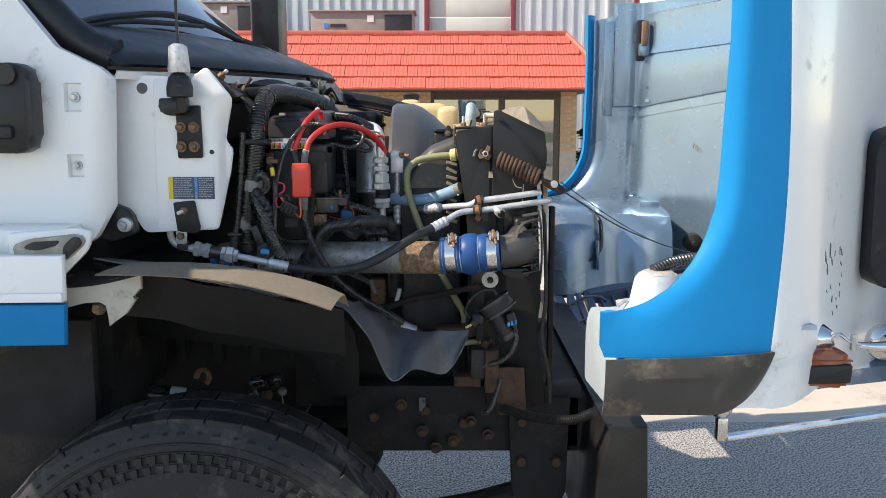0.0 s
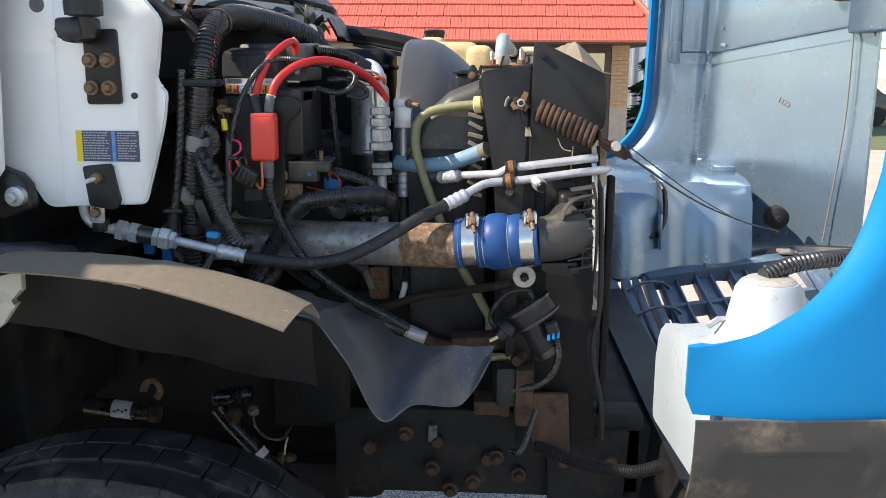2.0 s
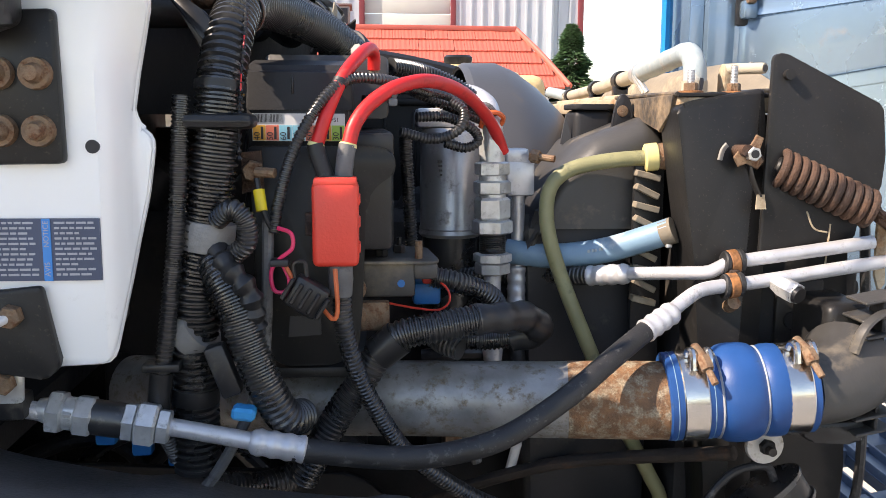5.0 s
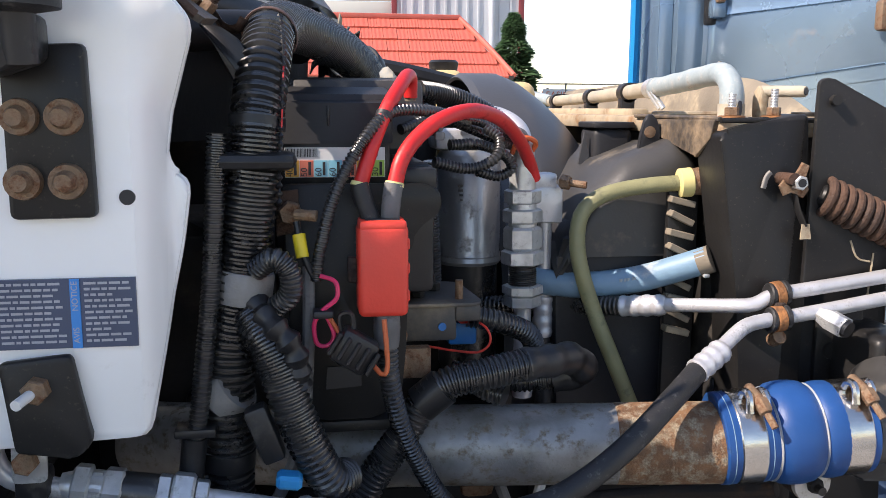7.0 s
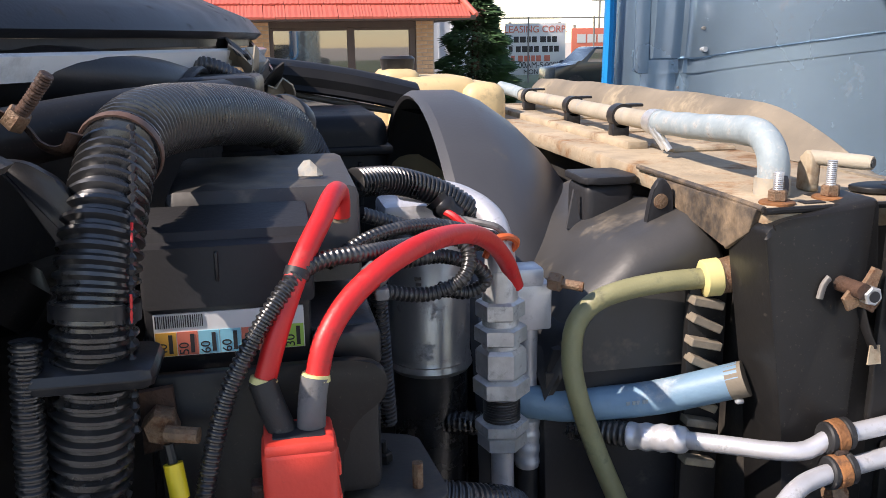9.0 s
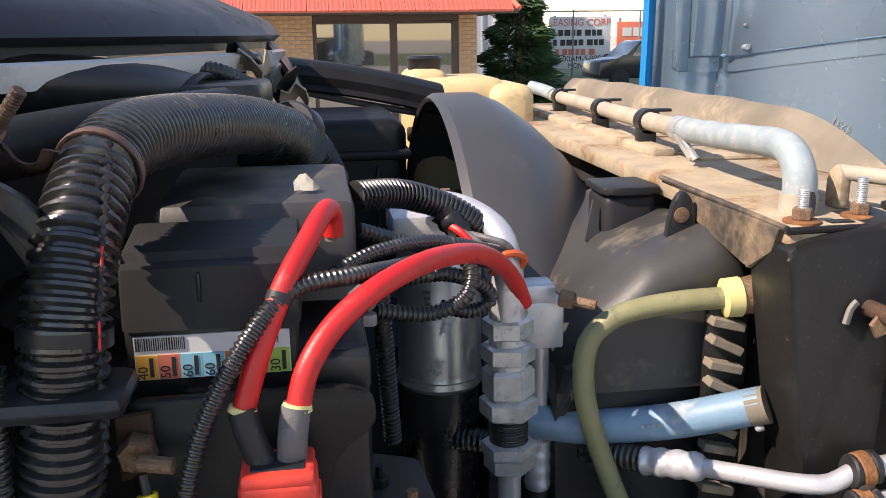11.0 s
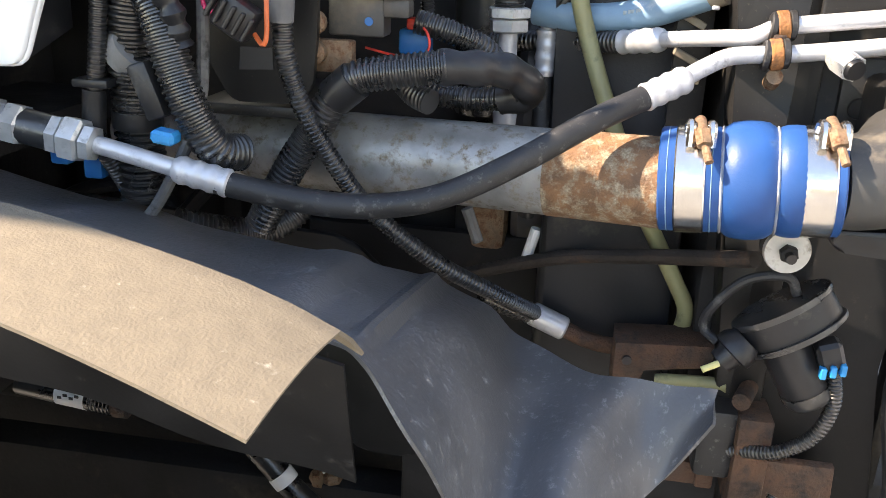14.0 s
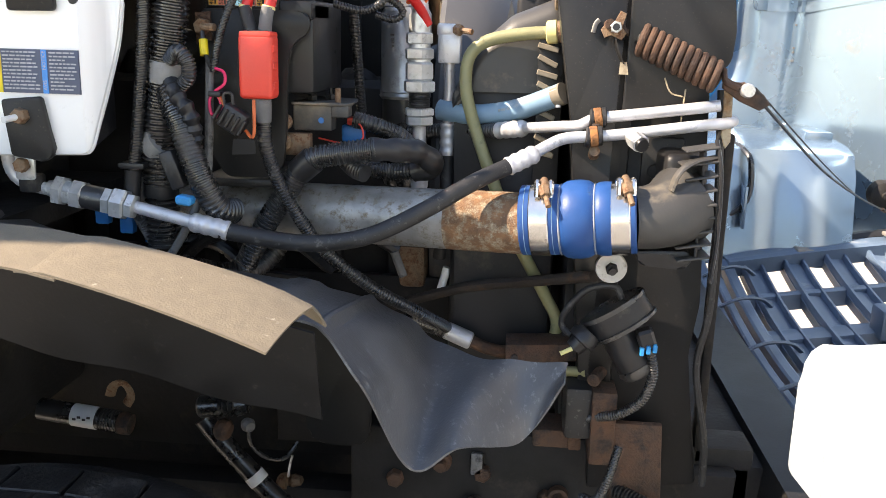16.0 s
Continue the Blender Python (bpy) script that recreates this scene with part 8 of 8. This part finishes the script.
for dz, dy, thick in ((0.0, 0.0, 0.0024), (0.02, 0.05, 0.0014)):
    cbl = thing("hood_cable", "thin dark steel hood check cable", "cable")
    part("cable", sweep(B(), [(0.32, 2.305 + dy, 1.503 + dz), (0.55, 2.72, 1.36 + dz * 0.6), (0.8, 3.18, 1.235), (1.05, 3.66, 1.125)], thick, 8, 0.05), black_plastic, cbl)
    part("ferrule", sweep(B(), [(1.05, 3.66, 1.125), (1.105, 3.77, 1.10)], thick * 2.4, 8, 0.02), rust_mat, cbl)

# ---- liner boards, flap, low parts ----
def board(x0, x1, name, label, material, lift=0.0, skew=0.0):
    rows = []
    for i in range(9):
        f = i / 8
        x = x0 + (x1 - x0) * f
        zc = 1.283 + min(-0.22 - x, 0.25) * 0.262 + 0.07 * max(0.0, -0.47 - x) + lift + 0.01 * math.sin(f * 2.4)
        rows.append([(x + skew * (1 - f) * (1 - j / 8) + 0.02 * j / 8, (1.800 + 0.14 * max(-0.24 - x, 0)) * (1 - j / 8) + 1.965 * j / 8, zc + (0.014 * math.sin(j / 8 * 2.2) - (0.05 * max(0, j - 6) / 2) ** 1.2) - 0.012 * max(0.0, f - 0.72) ** 2 * (j / 8) ** 2 * 12) for j in range(9)])
    return tagged(part(name, sheet(B(), rows, -0.003), material), label, "liner board")


board(-0.50, -0.237, "liner_board", "tan fibrous liner board edge lying over the wheel", tan_board)
board(-0.70, -0.455, "liner_board", "shaded grey-tan liner board over the wheel", tan_board, -0.006, -0.06)
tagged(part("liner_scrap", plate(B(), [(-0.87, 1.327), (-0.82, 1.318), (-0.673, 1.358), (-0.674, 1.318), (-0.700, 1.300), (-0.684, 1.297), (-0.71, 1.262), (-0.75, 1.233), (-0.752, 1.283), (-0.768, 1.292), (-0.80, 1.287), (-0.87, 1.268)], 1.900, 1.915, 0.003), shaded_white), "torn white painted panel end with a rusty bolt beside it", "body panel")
tagged(part("liner_cover", sheet(B(), [[(-0.86 + 0.19 * i / 10 + 0.03 * j / 6, 1.896 + 0.013 * j, (1.322 - 0.006 * math.sin(i / 10 * 3.14) + 0.030 * (i / 10) ** 1.2) + 0.020 * (1 - i / 14) * (j / 6) ** 0.8) for j in range(7)] for i in range(11)], 0.006), black_liner), "smooth black plastic cover behind the cab fairing", "cover")
tagged(part("liner_bolt", lathe(B(), (-0.776, 1.898, 1.272), (-0.776, 1.913, 1.272), [(0, 0.010), (0.5, 0.012), (1, 0.016)], 14), rust_bolt), "rusty bolt through the liner", "bolt")


def curve_at(P, f):
    P = [Vector(p) for p in P]
    s = f * (len(P) - 1)
    i = min(int(s), len(P) - 2)
    t = s - i
    a, b, c, d = P[max(i - 1, 0)], P[i], P[i + 1], P[min(i + 2, len(P) - 1)]
    return 0.5 * ((2 * b) + (c - a) * t + (2 * a - 5 * b + 4 * c - d) * t * t + (3 * b - a - 3 * c + d) * t ** 3)


wl = thing("wheel_liner", "scuffed dark grey plastic wheel liner torn into a hanging flap", "liner")
back_edge = [(-0.80, 2.21, 1.335), (-0.55, 2.215, 1.275), (-0.30, 2.225, 1.236), (-0.22, 2.285, 1.198), (-0.165, 2.305, 1.165), (-0.122, 2.295, 1.136), (-0.05, 2.225, 1.140), (0.01, 2.205, 1.147), (0.068, 2.195, 1.150)]
low_edge_ = [(-0.80, 1.96, 1.38), (-0.55, 1.965, 1.325), (-0.30, 1.975, 1.275), (-0.23, 1.985, 1.255), (-0.175, 1.955, 1.200), (-0.122, 2.002, 1.078), (-0.068, 2.018, 1.102), (0.006, 2.15, 1.048), (0.060, 2.155, 1.135)]
rows = []
for i in range(8 * 12 + 1):
    s = i / 12
    a, b = curve_at(back_edge, s / 8), curve_at(low_edge_, s / 8)
    row = []
    for j in range(21):
        g = j / 20
        rib = sum(0.013 * min(1.0, 1.6 * math.exp(-((s - c) / 0.11) ** 2)) for c in (0.35, 1.15, 2.0, 2.95)) * min(1, 4 * (1 - g) + 0.2)
        fold = 0.012 * math.sin(g * 3.14) * math.exp(-((s - 4.4) / 1.2) ** 2) + 0.003 * math.sin(s * 5 + g * 6) * (s > 3.2)
        crease = 0.0015 * math.exp(-((g - 0.42 - 0.06 * (s - 5)) / 0.05) ** 2) * (3.8 < s < 6.2)
        row.append(a.lerp(b, g) + Vector((0.2, -0.6, 0.75)) * (rib + fold + crease))
    rows.append(row)
part("liner_sheet", sheet(B(), rows, 0.003), liner, wl)
rows = [[(-0.80 + 0.57 * i / 20, 1.957 + 0.006 * j, 1.372 - 0.205 * (0.57 * i / 20) - 0.020 * j - 0.004 * math.sin(i * 0.9)) for j in range(7)] for i in range(21)]
part("folded_edge", sheet(B(), rows, 0.003), black_liner, wl, "black edge folded down under the board")
part("skirt", plate(B(), [(-1.0, 1.25), (-0.34, 1.20), (-0.255, 1.12), (-0.235, 1.02), (-0.24, 0.925), (-0.255, 0.91), (-0.33, 0.91), (-0.345, 0.93), (-0.355, 1.01), (-0.42, 1.045), (-1.0, 1.10)], 2.38, 2.392, 0.004, round_=0.02), black_liner, wl, "black skirt above the wheel")
tag = thing("labelled_hose", "dark hose with a white paper label above the wheel", "hose")
part("hose", sweep(B(), [(-0.86, 2.455, 0.905), (-0.80, 2.455, 0.898), (-0.745, 2.455, 0.892)], 0.020, 16, 0.01), conduit_mat, tag)
part("ribbed_end", ribbed(B(), [(-0.752, 2.455, 0.893), (-0.73, 2.455, 0.890), (-0.712, 2.455, 0.888)], 0.0205, 0.006, 0.08), conduit_mat, tag)
part("rusty_end", lathe(B(), (-0.714, 2.455, 0.888), (-0.690, 2.455, 0.885), [(0, 0.018), (0.3, 0.021), (1, 0.019)], 14), rust_mat, tag, "rusty pipe end")
part("paper_label", lathe(B(), (-0.797, 2.455, 0.8975), (-0.752, 2.455, 0.8925), [(0, 0.0206), (1, 0.0206)], 20), label_white, tag, "white printed label")
for k in range(4):
    part("print_bar", block(B(), (-0.790 + 0.009 * k, 2.4335, 0.896 + 0.004 * (k % 2)), (-0.784 + 0.009 * k, 2.4350, 0.900 + 0.004 * (k % 2))), ink, tag)
pump = thing("air_pump", "black oval pump with a cylinder motor and blue-clipped plug", "pump")
bm = B()
oval = [(0.05 * math.cos(a), 0.026 * math.sin(a)) for a in [2 * math.pi * k / 28 for k in range(28)]]
plate(bm, oval, -0.018, 0.018, 0.004, axis="z")
bm.transform(Matrix.Translation((0.137, 2.277, 1.212)) @ Matrix.Rotation(radians(-34), 4, "Y"))
part("housing", bm, black_plastic, pump)
bm = B()
for z0, z1, g in ((-0.020, -0.014, 1.07), (0.013, 0.020, 1.05)):
    plate(bm, [(u * g, w * (1 + (g - 1) * 1.8)) for u, w in oval], z0, z1, 0.002, axis="z")
bm.transform(Matrix.Translation((0.137, 2.277, 1.212)) @ Matrix.Rotation(radians(-34), 4, "Y"))
part("housing_lip", bm, conduit_mat, pump)
part("motor_cap", lathe(B(), (0.166, 2.280, 1.138), (0.174, 2.280, 1.125), [(0, 0.0275), (0.6, 0.0275), (1, 0.024)], 24), conduit_mat, pump)
part("motor", lathe(B(), (0.130, 2.280, 1.198), (0.172, 2.280, 1.128), [(0, 0.026), (0.9, 0.026), (1, 0.022)], 24), black_plastic, pump)
part("valve", lathe(B(), (0.098, 2.265, 1.190), (0.075, 2.260, 1.165), [(0, 0.016), (0.3, 0.022), (0.55, 0.022), (0.6, 0.015), (1, 0.013)], 20), black_plastic, pump)
part("spout", rod(B(), (0.072, 2.250, 1.168), (0.056, 2.246, 1.161), 0.0034, 10), pale_yellow, pump, "white plastic spout")
part("small_hose", sweep(B(), [(0.140, 2.275, 1.240), (0.128, 2.273, 1.258), (0.09, 2.275, 1.25), (0.062, 2.280, 1.215), (0.058, 2.285, 1.19), (0.072, 2.275, 1.18)], 0.005, 10, 0.006), rubber, pump)
plug = part("plug", block(B(), (0.165, 2.250, 1.170), (0.190, 2.275, 1.200), 0.004, 1, Matrix.Rotation(radians(-20), 4, "Y")), black_plastic, pump)
for dx in (0.0, 0.009, 0.018):
    part("clip", block(B(), (0.168 + dx, 2.245, 1.164 + dx * 0.3), (0.174 + dx, 2.255, 1.176 + dx * 0.3), 0.001, 1), cyan_clip, plug, "bright blue clip")
part("lead", ribbed(B(), [(0.185, 2.265, 1.168), (0.192, 2.265, 1.13), (0.18, 2.265, 1.09), (0.15, 2.275, 1.06), (0.12, 2.295, 1.045), (0.10, 2.315, 1.03)], 0.0078, 0.0044, 0.13, 12), conduit_mat, pump)
part("bolt", hexnut(B(), (0.098, 2.345, 1.203), (0.098, 2.365, 1.203), 0.009), rust_mat, pump)
pump.location = (0.004, 0.0, -0.016)
rb = thing("rusty_bracket", "rust-brown steel brackets at the radiator foot", "bracket")
part("channel", plate(B(), [(-0.020, 1.112), (0.10, 1.120), (0.10, 1.09), (0.012, 1.084), (0.010, 1.048), (-0.020, 1.048)], 2.36, 2.42, 0.004), rust_mat, rb)
part("keyhole", rod(B(), (-0.005, 2.356, 1.092), (-0.005, 2.361, 1.092), 0.0055, 12), ink, rb)
part("strap", block(B(), (0.03, 2.33, 0.955), (0.10, 2.40, 0.985), 0.004), rust_mat, rb)
part("strap_end", block(B(), (0.085, 2.325, 0.955), (0.105, 2.34, 1.01), 0.003), rust_mat, rb)
part("plate", plate(B(), [(0.150, 1.02), (0.222, 1.02), (0.230, 0.885), (0.150, 0.885)], 2.295, 2.31, 0.003), rust_mat, rb, "flat rusty plate")
part("riser", block(B(), (0.115, 2.29, 0.95), (0.152, 2.36, 1.07), 0.004), rust_mat, rb)
part("rubber_mount", block(B(), (0.075, 2.30, 0.985), (0.118, 2.38, 1.07), 0.008), rubber, rb)
part("shackle", lathe(B(), (0.115, 2.30, 1.085), (0.13, 2.34, 1.085), [(0, 0.010), (1, 0.010)], 12), rust_mat, rb)
fp = solo("filler_tube", sweep(B(), [(0.03, 2.36, 1.070), (0.08, 2.35, 1.078), (0.11, 2.34, 1.082)], 0.008, 12, 0.02), olive, "short dirty olive tube end", "hose")
solo("drain_loop", ribbed(B(), [(0.155, 2.26, 1.0), (0.14, 2.24, 0.955), (0.125, 2.25, 0.915), (0.11, 2.30, 0.89)], 0.007, 0.004, 0.12, 12), conduit_mat, "thin black corrugated drain hose", "hose")
solo("hood_pivot_hose", ribbed(B(), [(0.16, 2.30, 0.905), (0.24, 2.24, 0.900), (0.33, 2.16, 0.92), (0.385, 2.12, 0.955)], 0.013, 0.006, 0.1, 14), black_liner, "black corrugated hose to the hood pivot", "hose")
